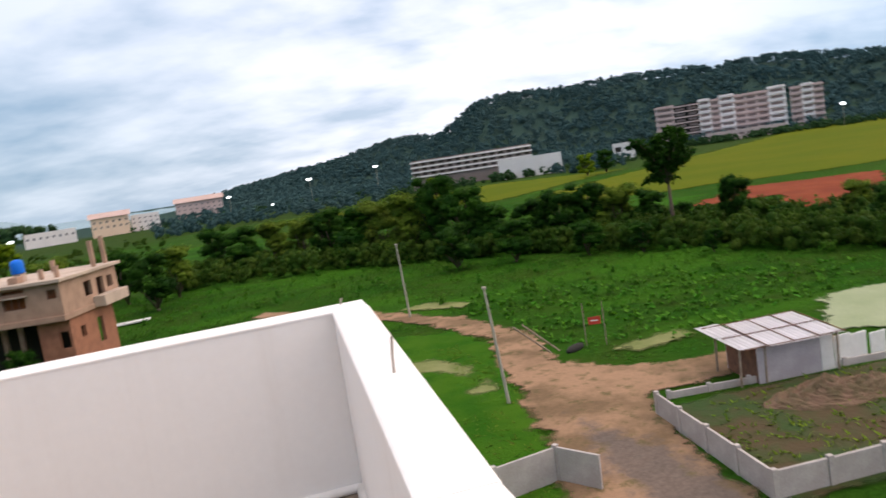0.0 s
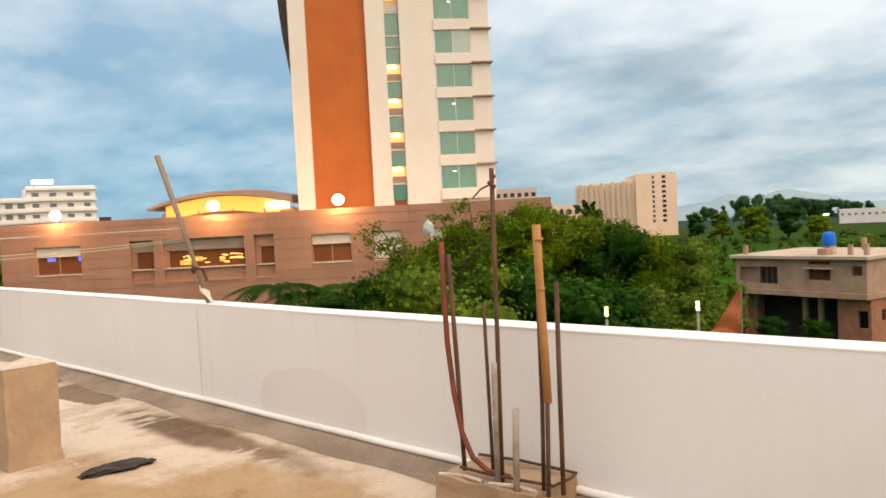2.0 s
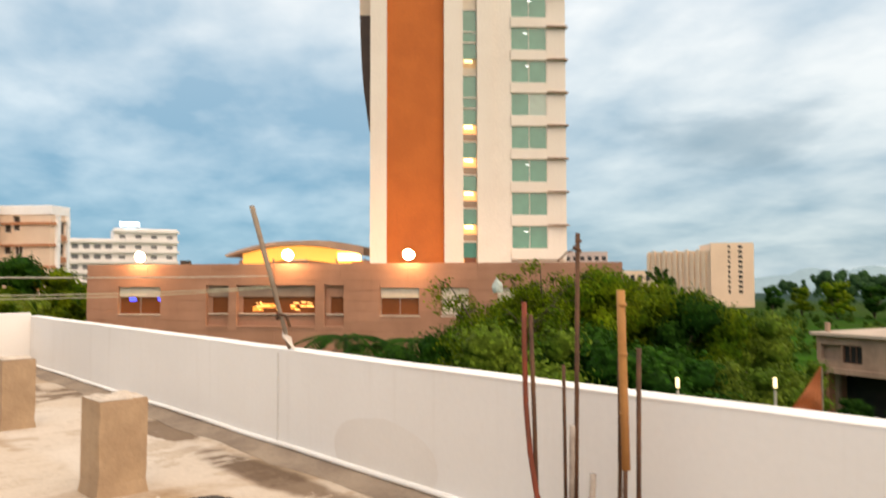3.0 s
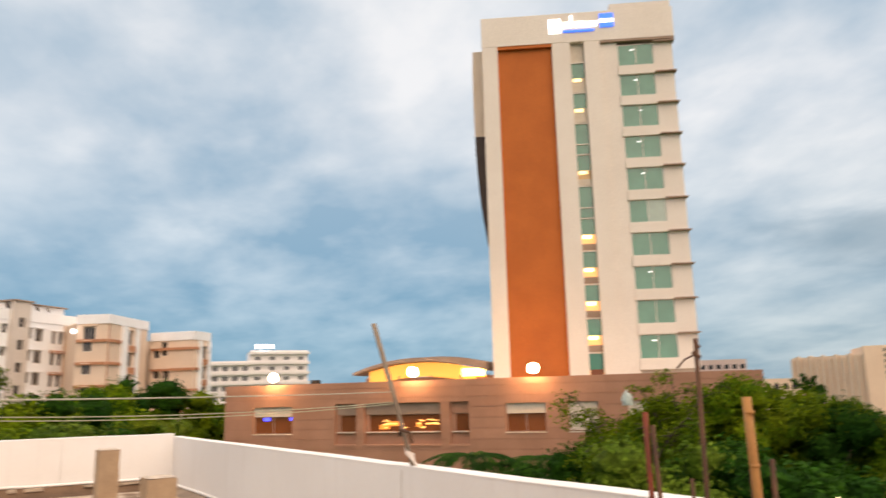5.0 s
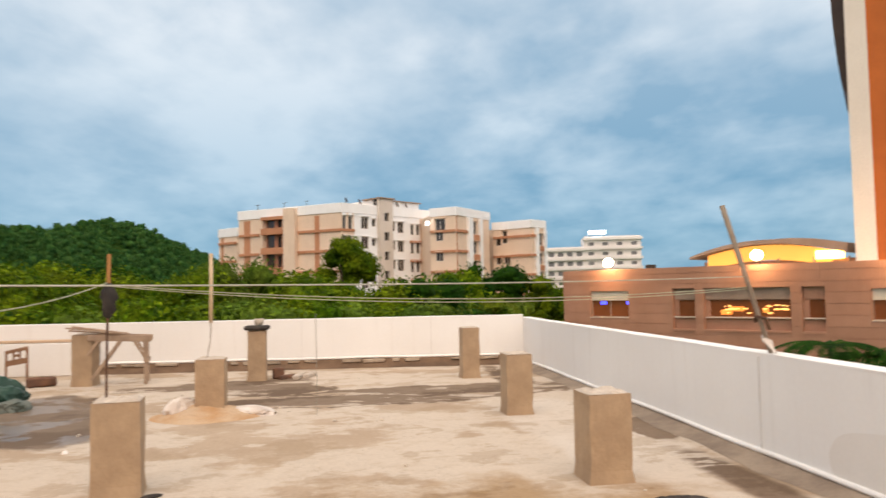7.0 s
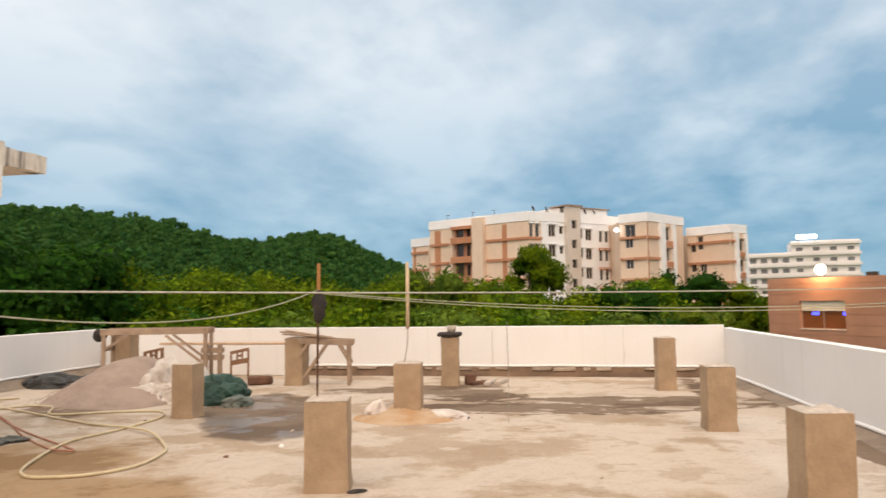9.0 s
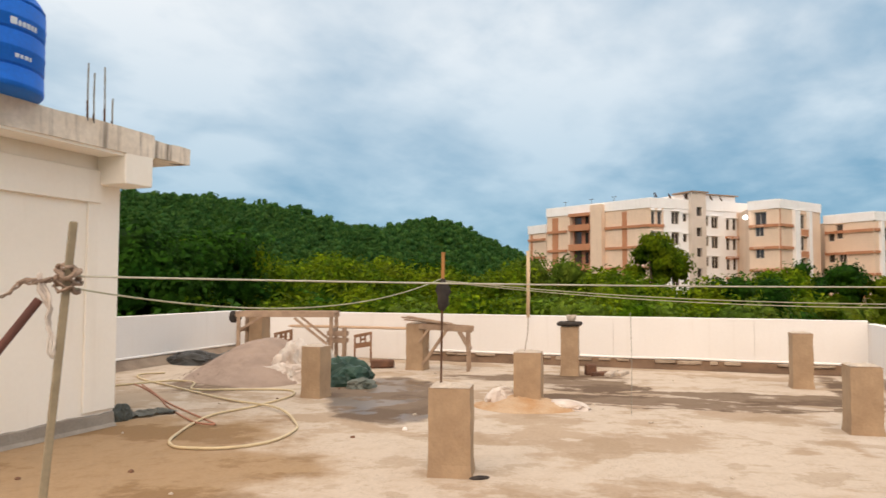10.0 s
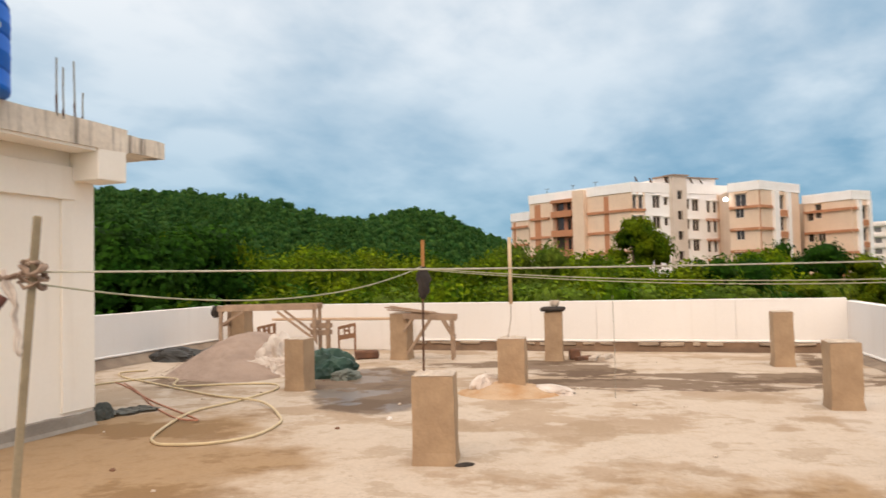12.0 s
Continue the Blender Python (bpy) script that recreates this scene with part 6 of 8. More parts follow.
for k in range(46):
    x, y = rng.uniform(-14.6, -3.6), rng.uniform(-6.5, 3.4)
    s = rng.uniform(0.012, 0.035)
    bm = bmesh.new()
    bmesh.ops.create_icosphere(bm, subdivisions=1, radius=s)
    for v in bm.verts:
        v.co.z = max(v.co.z * 0.6, -s * 0.2)
    tagged(part("pebble", rough_up(bm, s * 0.4, 30, k), COLUMN_TOP if k % 3 else TIMBER_DARK, m=pose(x, y, s * 0.2, 0, 0, k * 40)), "small chip of broken concrete on the floor", "rubble", "chips on the floor")


# ---------------------------------------------------------------- hotel: podium
POD_X, POD_Y, POD_A = -50.47, 43.92, 39.0
podium = thing("hotel_podium", "pink sandstone hotel podium with recessed windows, lamps lit", "building", pose(POD_X, POD_Y, 0, 0, 0, POD_A))
P_HOLES = ((-29.3, -25.0, -1.5, 1.1), (-20.4, -18.2, -2.7, 1.26), (-17.4, -9.8, -2.7, 1.26), (-8.9, -7.1, -2.7, 1.26), (-3.7, -0.1, -1.5, 1.03), (1.9, 4.4, -1.5, 1.02), (6.9, 8.6, -1.5, 1.0))
part("wall", holed(bmesh.new(), -32.5, 17.7, GROUND, 3.20, 0.05, 0.55, P_HOLES), PODIUM, podium)
z, k = 3.25, 0
while z > GROUND + 0.5:
    h = 0.94 if k else 0.62
    cuts = sorted([q for q in P_HOLES if q[2] < z and q[3] > z - h])
    xs = [-32.56] + [v for q in cuts for v in q[:2]] + [17.76]
    for x0, x1 in zip(xs[::2], xs[1::2]):
        n_ = max(1, round((x1 - x0) / 6.2))
        for i in range(n_):
            part("stone_slab", bx(bmesh.new(), x0 + (x1 - x0) * i / n_ + 0.008, x0 + (x1 - x0) * (i + 1) / n_ - 0.008, 0.0, 0.048, z - h + 0.035, z, 0.008), PODIUM, podium)
    for q in cuts:
        if q[2] > z - h + 0.05:
            part("stone_slab", bx(bmesh.new(), q[0], q[1], 0.0, 0.048, z - h + 0.035, q[2] - 0.002), PODIUM, podium)
        if q[3] < z - 0.05:
            part("stone_slab", bx(bmesh.new(), q[0], q[1], 0.0, 0.048, q[3] + 0.002, z), PODIUM, podium)
    z -= h
    k += 1
part("body", bx(bmesh.new(), -32.45, 17.65, 0.9, 27, GROUND, 2.85), PODIUM, podium)
bm = bmesh.new()
bx(bm, -32.5, -32.0, 0.551, 27, GROUND, 3.2)
part("side_wall", bm, PODIUM, podium)
for x0, x1, z0, z1, kind in ((-29.3, -25.0, -1.5, 1.1, "blind"), (-3.7, -0.1, -1.5, 1.03, "blind"), (1.9, 4.4, -1.5, 1.02, "full"), (6.9, 8.6, -1.5, 1.0, "full")):
    win = part("window", holed(bmesh.new(), x0 + 0.01, x1 - 0.01, z0 + 0.01, z1 - 0.01, 0.30, 0.40, ((x0 + 0.09, (x0 + x1) / 2 - 0.04, z0 + 0.09, z1 - 0.09), ((x0 + x1) / 2 + 0.04, x1 - 0.09, z0 + 0.09, z1 - 0.09))), LEDGE, podium)
    part("pane", bx(bmesh.new(), x0 + 0.05, x1 - 0.05, 0.36, 0.37, z0 + 0.05, z1 - 0.05), BROWN_GLASS, win)
    drop = (z1 - z0) * (0.36 if kind == "blind" else 0.95)
    part("blind", bx(bmesh.new(), x0 + 0.04, x1 - 0.04, 0.22, 0.27, z1 - drop, z1 - 0.03), BLIND, win, "pale roller blind, drawn")
    part("sill", bx(bmesh.new(), x0 - 0.05, x1 + 0.05, -0.06, 0.28, z0 - 0.06, z0 + 0.005, 0.01), BLIND, win)
for x0, x1 in ((-20.4, -18.2), (-17.4, -9.8), (-8.9, -7.1)):
    win = part("window", holed(bmesh.new(), x0 + 0.01, x1 - 0.01, -2.68, 1.24, 0.45, 0.60, ((x0 + 0.45, x1 - 0.12, -1.32, 0.15),)), PODIUM, podium)
    part("pane", bx(bmesh.new(), x0 + 0.4, x1 - 0.1, 0.56, 0.57, -1.36, 0.2), BROWN_GLASS, win)
    part("panel", bx(bmesh.new(), x0 + 0.1, x1 - 0.1, 0.38, 0.44, 0.22, 1.2), LEDGE if x1 < -9 else PODIUM, win)
    part("sill", bx(bmesh.new(), x0 + 0.1, x1 - 0.1, 0.20, 0.44, -1.46, -1.36, 0.01), BLIND, win)
    part("sill", bx(bmesh.new(), x0, x1, -0.05, 0.40, -2.70, -2.5, 0.01), PODIUM, win)
# glowing bars and panels stand in for the lit room behind the glass
rng = random.Random(2)
for k in range(26):
    x = rng.choice((rng.uniform(-15.8, -13.6), rng.uniform(-12.4, -10.2)))
    z = rng.choice((-1.0, -0.72, -0.4)) + rng.uniform(-0.06, 0.06)
    w = rng.uniform(0.12, 0.5)
    part("glow_bar", bx(bmesh.new(), x, x + w, 0.53, 0.55, z, z + 0.09), WARM_GLOW, podium, "warm light behind the glass")
for x, w, z in ((-16.0, 1.0, -1.15), (-15.2, 1.3, -0.85), (-12.3, 0.5, -0.95)):
    part("glow_panel", bx(bmesh.new(), x, x + w, 0.535, 0.55, z, z + 0.42), AMBER_GLOW, podium, "amber glowing panel standing in for a lit wall")
for x in (-28.3, -25.4):
    part("lit_strip", bx(bmesh.new(), x, x + 0.7 if x < -28 else x + 0.3, 0.33, 0.35, -0.22, 0.08), BLUE_LAMP, podium, "small blue light behind the glass")
part("roof", bx(bmesh.new(), -32.4, 17.6, 0.56, 27, 2.86, 2.95), HOUSE_ROOF, podium)
part("box", bx(bmesh.new(), -23.4, -22.6, 0.7, 1.4, 2.96, 3.62, 0.03), BLACK_CAP, podium)

# floodlights on the podium's edge
for k, (s, zz, e) in enumerate(((-26.9, 3.95, 350), (-12.3, 4.05, 350), (-1.0, 4.0, 350))):
    lamp = thing("floodlight", "lit warm floodlight on the podium roof edge", "floodlight", pose(POD_X, POD_Y, 0, 0, 0, POD_A) @ pose(s, -0.35, zz), "floodlights on the podium")
    part("arm", tube(bmesh.new(), [(0, 0.7, -1.0), (0, 0.6, -0.3), (0, 0.25, -0.1)], 0.05, 8), HOTEL_DARK, lamp)
    part("housing", bx(bmesh.new(), -0.42, 0.42, 0.06, 0.30, -0.32, 0.32, 0.05), HOTEL_DARK, lamp)
    # Lens wider than its housing, sized to stand in for the lamp's glare.
    bm = bmesh.new()
    bmesh.ops.create_uvsphere(bm, u_segments=20, v_segments=12, radius=0.52, matrix=Matrix.Diagonal((1, 0.25, 0.9, 1)))
    part("lens", bm, LAMP_GLOW, lamp, smooth=True)
    ld = bpy.data.lights.new("floodlight", "POINT")
    ld.energy, ld.color, ld.shadow_soft_size = 900, (1.0, 0.56, 0.25), 0.5
    lo = new("floodlight_lamp", ld)
    lo.parent = lamp
    lo.matrix_basis = pose(0, -0.7, 0.0)

# curved pavilion roof behind the parapet; its yellow lamplight is a glowing soffit
pav = thing("pavilion", "curved brown pavilion roof with a self-glowing yellow soffit", "pavilion", pose(POD_X, POD_Y, 0, 0, 0, POD_A) @ pose(0, 6.0, 2.95))
n = 40


def arc(f, low, high):
    return low + (high - low) * math.sin(math.pi * (0.06 + 0.88 * f)) ** 0.8


bm = bmesh.new()
rows = []
for i in range(n + 1):
    f = i / n
    x = -21.3 + 14.5 * f
    zt, zb = arc(f, 0.9, 2.75) + 1.5 * max(0, f - 0.55), arc(f, 0.75, 2.35) + 0.1 * max(0, f - 0.5)
    rows.append([bm.verts.new((x, y, z)) for y, z in ((0, zb), (0, zt), (9, zt), (9, zb))])
for q, w in zip(rows, rows[1:]):
    for j in range(4):
        bm.faces.new((q[j], w[j], w[(j + 1) % 4], q[(j + 1) % 4]))
bm.faces.new(rows[0])
bm.faces.new(rows[-1][::-1])
bmesh.ops.recalc_face_normals(bm, faces=bm.faces)
part("roof", bm, LEDGE, pav)
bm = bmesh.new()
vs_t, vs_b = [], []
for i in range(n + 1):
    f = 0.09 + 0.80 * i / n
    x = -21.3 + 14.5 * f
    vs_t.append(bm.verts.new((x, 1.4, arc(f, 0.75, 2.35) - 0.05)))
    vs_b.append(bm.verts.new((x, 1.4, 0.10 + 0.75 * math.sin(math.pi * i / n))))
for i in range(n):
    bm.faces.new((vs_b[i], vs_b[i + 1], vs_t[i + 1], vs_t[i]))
part("ceiling", bm, CANOPY_GLOW, pav, "yellow soffit glowing by itself")
bm = bmesh.new()
prism(bm, [(-20.5, 1.6), (-6.6, 1.6), (-6.6, 8.6), (-20.5, 8.6)], 0.0, 0.8)
part("base", bm, PODIUM, pav)
part("lamp_panel", bx(bmesh.new(), -9.8, -7.4, 1.30, 1.36, 0.75, 1.55, 0.05), glow_mat("bright_soffit_lamp", (1.0, 0.62, 0.16), 9.0), pav, "bright lit panel")
for x in (-20.0, -16.5, -13, -9.8, -6.9):
    part("post", tube(bmesh.new(), [(x, 1.0, 0), (x, 1.0, 0.95)], 0.10, 8), LEDGE, pav)

# ---------------------------------------------------------------- hotel: tower
TW_X, TW_Y, TW_A = -53.02, 48.58, 51.5
tower = thing("hotel_tower", "tall cream hotel tower with terracotta panel and green glass", "building", pose(TW_X, TW_Y, 0, 0, 0, TW_A))
part("body", bx(bmesh.new(), -6.65, 12.7, 0.95, 16, GROUND, 40.2), HOTEL_WHITE, tower)
part("left_pier", bx(bmesh.new(), -6.7, -5.1, 0.0, 0.94, GROUND, 37.2), HOTEL_WHITE, tower)
part("middle_pier", bx(bmesh.new(), 0.5, 2.35, 0.0, 0.94, GROUND, 37.2), HOTEL_WHITE, tower)
part("right_pier", bx(bmesh.new(), 3.75, 5.35, 0.0, 0.94, GROUND, 37.2), HOTEL_WHITE, tower)
part("head_band", bx(bmesh.new(), -6.72, 12.85, -0.03, 0.94, 37.2, 40.45, 0.02), HOTEL_WHITE, tower)
part("raised_parapet", bx(bmesh.new(), 6.6, 12.7, 0.1, 6, 40.46, 41.2), HOTEL_WHITE, tower)
part("soffit", bx(bmesh.new(), 5.36, 12.85, -0.02, 0.94, 36.95, 37.195), LEDGE, tower)
part("terracotta_panel", bx(bmesh.new(), -5.095, 0.495, 0.40, 0.93, GROUND, 37.19), HOTEL_ORANGE, tower, "tall terracotta panel")
part("panel_head", bx(bmesh.new(), -5.095, 0.495, 0.02, 0.39, 36.85, 37.19), HOTEL_ORANGE, tower)
# glazed strip, green panes; landing walls glow or carry painted lamplight
for k in range(10):
    z1 = 35.0 - 3.29 * k
    tall_green = k in (2, 4)
    part("strip_pane", bx(bmesh.new(), 2.40, 3.70, 0.55, 0.60, z1 - (3.1 if tall_green else 1.55), z1), HOTEL_GLASS, tower)
    part("transom", bx(bmesh.new(), 2.36, 3.74, 0.42, 0.60, z1 + 0.002, z1 + 0.12), HOTEL_WHITE, tower)
    if tall_green:
        part("transom", bx(bmesh.new(), 2.36, 3.74, 0.45, 0.54, z1 - 2.2, z1 - 2.1), HOTEL_WHITE, tower)
    else:
        part("landing", bx(bmesh.new(), 2.40, 3.70, 0.60, 0.66, z1 - 3.1, z1 - 1.56), BLIND if k < 2 else LANDING_GLOW if k > 4 else mat("lamplit_tone_landing_%d" % k, (0.72, 0.50, 0.28), (0.66, 0.44, 0.24), 0.9, 2, 10, 0), tower, "landing wall, lamplight painted or glowing on lower floors")
        part("landing_lamp", bx(bmesh.new(), 2.5, 3.35, 0.50, 0.58, z1 - 1.95, z1 - 1.62), glow_mat("landing_lamp_%d" % k, (1.0, 0.78, 0.42), 4.0 if k > 4 else 1.6), tower, "lit strip lamp")
        part("landing_rail", bx(bmesh.new(), 2.38, 3.72, 0.46, 0.52, z1 - 3.12, z1 - 2.5), LEDGE if k > 3 else BLIND, tower)
part("strip_head", bx(bmesh.new(), 2.40, 3.70, 0.55, 0.93, 35.14, 37.19), BLIND, tower)
part("door", bx(bmesh.new(), 2.45, 3.65, 0.4, 0.5, 3.0, 3.9), BROWN_GLASS, tower)
part("small_window", bx(bmesh.new(), 5.5, 6.1, 0.8, 0.93, 3.2, 4.1), BROWN_GLASS, tower)
# guest rooms: ten floors of green glass with ledges
for k in range(10):
    z1 = 36.65 - 3.29 * k
    z0 = z1 - 2.28
    win = part("window", holed(bmesh.new(), 7.1, 10.75, z0 - 0.02, z1 + 0.02, 0.30, 0.40, ((7.2, 8.9, z0 + 0.06, z1 - 0.06), (8.96, 10.66, z0 + 0.06, z1 - 0.06))), HOTEL_WHITE, tower)
    part("pane", bx(bmesh.new(), 7.16, 8.92, 0.35, 0.37, z0, z1), HOTEL_GLASS, win)
    part("pane", bx(bmesh.new(), 8.94, 10.70, 0.352, 0.372, z0, z1), HOTEL_GLASS if k != 5 else glass_mat("pale_curtained_glass", (0.30, 0.40, 0.34)), win)
    part("spandrel", bx(bmesh.new(), 7.1, 10.75, 0.12, 0.94, z0 - 1.01, z0 - 0.021), HOTEL_WHITE, tower)
    part("bay_wall", bx(bmesh.new(), 10.76, 12.6, 0.25, 0.94, z0 - 1.0, z1 + 0.0), HOTEL_WHITE, tower)
    part("ledge", bx(bmesh.new(), 10.7, 12.80, -0.18, 0.94, z1 + 0.002, z1 + 0.13), LEDGE, tower)
    if k in (0, 1, 2, 3, 4, 7, 9):
        part("room_lamp", bx(bmesh.new(), 8.4 + 0.2 * (k % 3), 8.75 + 0.2 * (k % 3), 0.330, 0.345, z1 - 0.62, z1 - 0.54), WHITE_GLOW, win, "ceiling lamp seen in the glass")
part("inner_wall", bx(bmesh.new(), 5.36, 7.09, 0.28, 0.94, GROUND, 36.94), HOTEL_WHITE, tower)
# curved wing on the side
for z_lo, z_hi, mt, lb in ((18.0, 28.4, HOTEL_DARK, "dark cladding of the curved wing"), (28.4, 38.0, APT_TAN, "tan upper part of the curved wing")):
    bm = bmesh.new()
    outer = [(-6.72 - 1.15 * math.sqrt(max(0.0, 1 - ((z - 32.5) / 14.6) ** 2)), z) for z in np.linspace(z_lo, z_hi, 14)]
    lo = [bm.verts.new((x, 2.5, z)) for x, z in outer] + [bm.verts.new((-6.66, 2.5, z_hi)), bm.verts.new((-6.66, 2.5, z_lo))]
    hi = [bm.verts.new((v.co.x, 13, v.co.z)) for v in lo]
    bm.faces.new(lo)
    bm.faces.new(hi[::-1])
    for i in range(len(lo)):
        bm.faces.new((lo[i], hi[i], hi[(i + 1) % len(lo)], lo[(i + 1) % len(lo)]))
    bmesh.ops.recalc_face_normals(bm, faces=bm.faces)
    part("curved_wing", bm, mt, tower, lb)
# lit sign: white strokes and a blue block, no lettering
sign = thing("lit_sign", "lit white and blue sign on the tower's parapet", "sign", pose(TW_X, TW_Y, 0, 0, 0, TW_A) @ pose(0, -0.05, 0))
for x0, x1, z0, z1 in ((0.3, 1.5, 38.2, 39.8), (1.75, 2.35, 38.75, 39.4), (2.5, 2.75, 38.75, 40.1), (2.95, 3.95, 38.75, 39.4), (4.1, 5.2, 38.75, 39.35)):
    part("stroke", bx(bmesh.new(), x0, x1, -0.10, 0.0, z0, z1, 0.03), WHITE_GLOW, sign)
part("underline", bx(bmesh.new(), 1.7, 4.9, -0.10, 0.0, 38.25, 38.5, 0.03), BLUE_GLOW, sign)
for z0, z1, mt in ((38.6, 39.1, BLUE_GLOW), (39.12, 39.5, WHITE_GLOW), (39.52, 40.1, BLUE_GLOW)):
    part("block", bx(bmesh.new(), 5.5, 6.9, -0.10, 0.0, z0, z1), mt, sign)


# ---------------------------------------------------------------- apartment blocks
def facade(parent, a, b, z0, z1, base, windows, strips=(), bands=(), parapet_h=1.45, depth=4.0):
    """One face of a block from plan point a to b, left to right seen from outside. windows: (x0, x1, z0, z1); strips: (x0, x1, z0, z1, y, material); bands: (x0, x1, z)."""
    ang = math.degrees(math.atan2(b[1] - a[1], b[0] - a[0]))
    length = math.hypot(b[0] - a[0], b[1] - a[1])
    m = pose(a[0], a[1], 0, 0, 0, ang)
    part("wall", holed(bmesh.new(), 0, length, z0, z1 - parapet_h, 0.0, 0.3, windows), base, parent, m=m)
    part("roof_parapet", bx(bmesh.new(), -0.12, length + 0.12, -0.14, 0.3, z1 - parapet_h + 0.002, z1, 0.02), APT_WHITE, parent, m=m)
    for x0, x1, y0, y1 in windows:
        wob = part("window", holed(bmesh.new(), x0 + 0.003, x1 - 0.003, y0 + 0.003, y1 - 0.003, 0.10, 0.22, ((x0 + 0.08, (x0 + x1) / 2 - 0.03, y0 + 0.08, y1 - 0.08), ((x0 + x1) / 2 + 0.03, x1 - 0.08, y0 + 0.08, y1 - 0.08)) if x1 - x0 > 1.0 else ((x0 + 0.08, x1 - 0.08, y0 + 0.08, y1 - 0.08),)), APT_GREY, parent, m=m)
        part("pane", bx(bmesh.new(), x0 + 0.05, x1 - 0.05, 0.17, 0.18, y0 + 0.05, y1 - 0.05), DARK_GLASS, wob)
        part("hood", bx(bmesh.new(), x0 - 0.12, x1 + 0.12, -0.35, -0.004, y1 + 0.05, y1 + 0.13), base, wob)
    for x0, x1, y0, y1, out, mt in strips:
        part("panel", bx(bmesh.new(), x0, x1, -out, -0.004, y0, y1), mt, parent, m=m)
    for x0, x1, zz in bands:
        part("band", bx(bmesh.new(), x0, x1, -0.28, -0.005, zz - 0.28, zz + 0.12), APT_BROWN, parent, m=m)
    return m


def rows4(top, pitch, cols, h, n=4):
    return [(x0, x1, top - pitch * k - h, top - pitch * k) for k in range(n) for x0, x1 in cols]


FL = (10.9, 7.8, 4.7, 1.6)
apt = thing("apartment_block", "five-storey white and tan apartment block with brown bands", "building")
KA, LA, RA = (-111.8, 0.5), (-123.8, -16.0), (-123.8, 15.6)
# Flat red and dark panels on this face imitate shaded balcony recesses.
facade(apt, LA, KA, GROUND, 14.9, APT_TAN, [],
       [(1.15, 2.5, -6, 13.2, 0.02, APT_BROWN), (9.95, 12.2, -6, 14.6, 0.9, APT_TAN), (15.4, 16.3, -6, 13.2, 0.03, APT_BROWN), (12.3, 15.3, -6, 13.2, 0.05, APT_TAN), (16.4, 20.3, -6, 13.2, 0.05, APT_TAN)] +
       [(5.8, 9.9, -6, 13.2, 0.02, APT_RED)] + [(5.6, 5.85, -6, 13.2, 1.0, APT_TAN)] + [(6.1, 7.5, z + 0.9, z + 2.9, 0.06, DARK_GLASS) for z in FL] + [(8.3, 8.9, z + 0.8, z + 2.6, 0.06, VOID) for z in FL] + [(5.6, 9.9, z - 0.2, z + 0.8, 1.1, APT_BROWN) for z in FL] + [(5.6, 9.9, 13.0, 13.5, 1.1, APT_BROWN)],
       [(0.2, 4.4, z) for z in FL] + [(12.3, 20.4, z) for z in FL])
TOPS = [13.0 - 3.05 * k for k in range(5)]
facade(apt, KA, RA, GROUND, 14.9, APT_WHITE,
       [(x0, x1, z - h, z + dz) for z in TOPS for x0, x1, h, dz in ((0.15, 0.9, 2.0, 0.0), (1.3, 2.1, 2.0, 0.0), (3.9, 5.3, 1.85, 0.0), (6.05, 6.8, 1.4, -0.2), (10.15, 10.9, 1.9, -0.4), (11.5, 12.8, 2.2, -0.4), (14.4, 15.1, 2.4, -0.6), (15.7, 16.4, 2.4, -0.6))],
       [(x0, x1, -6, 13.4, 0.06, APT_TAN) for x0, x1 in ((0.0, 0.13), (0.92, 1.28), (2.12, 2.4), (16.5, 19.3))] + [(x0, x1, z - 3.03, z - 2.02, 0.06, APT_TAN) for z in TOPS for x0, x1 in ((0.13, 0.92), (1.28, 2.12))],
       [(-0.1, 2.4, z) for z in FL] + [(14.2, 19.3, z - 1.35) for z in FL])
m_a2 = pose(KA[0], KA[1], 0, 0, 0, math.degrees(math.atan2(RA[1] - KA[1], RA[0] - KA[0])))
part("stair_tower", holed(bmesh.new(), 7.1, 9.8, GROUND, 16.0, -0.75, -0.01, [(8.0, 9.0, 12.5 - 3.05 * k, 13.8 - 3.05 * k) for k in range(5)]), APT_GREY, apt, m=m_a2)
part("stair_glass", bx(bmesh.new(), 7.25, 9.65, -0.35, -0.3, -6, 15), DARK_GLASS, apt, m=m_a2)
part("tower_cap", bx(bmesh.new(), 6.85, 10.15, -1.0, 3.4, 16.0, 16.2), APT_CAP, apt, m=m_a2)
part("roof_room", bx(bmesh.new(), 7.3, 17.2, 0.9, 7.4, 14.0, 15.95), APT_WHITE, apt, m=m_a2)
part("roof_room_cap", bx(bmesh.new(), 10.2, 17.5, 0.5, 7.8, 15.96, 16.12), APT_CAP, apt, m=m_a2)
part("body", prism(bmesh.new(), [(-112.4, 0.5), (-124.0, -15.3), (-138, -6), (-138, 10), (-124.0, 14.9)], GROUND, 14.0), APT_TAN, apt)
for k, (x, y) in enumerate(((1.5, 0.8), (4.5, 1.2), (7.2, 0.9), (12.2, 1.0), (14.2, 1.1))):
    dish = thing("satellite_dish", "dark satellite dish on the apartment roof", "satellite dish", m_a2 @ pose(x, y, 14.9 if k < 3 else 15.0, 0, 0, 40), "satellite dishes")
    part("mast", tube(bmesh.new(), [(0, 0, -0.9), (0, 0, 0.4)], 0.05, 6), HOTEL_DARK, dish)
    part("bowl", lathe(bmesh.new(), [(0.05, 0), (0.3, 0.05), (0.5, 0.16), (0.48, 0.18), (0.28, 0.09), (0.04, 0.04)], 14), HOTEL_DARK, dish, m=pose(0, 0, 0.5, 60, 0, 20))
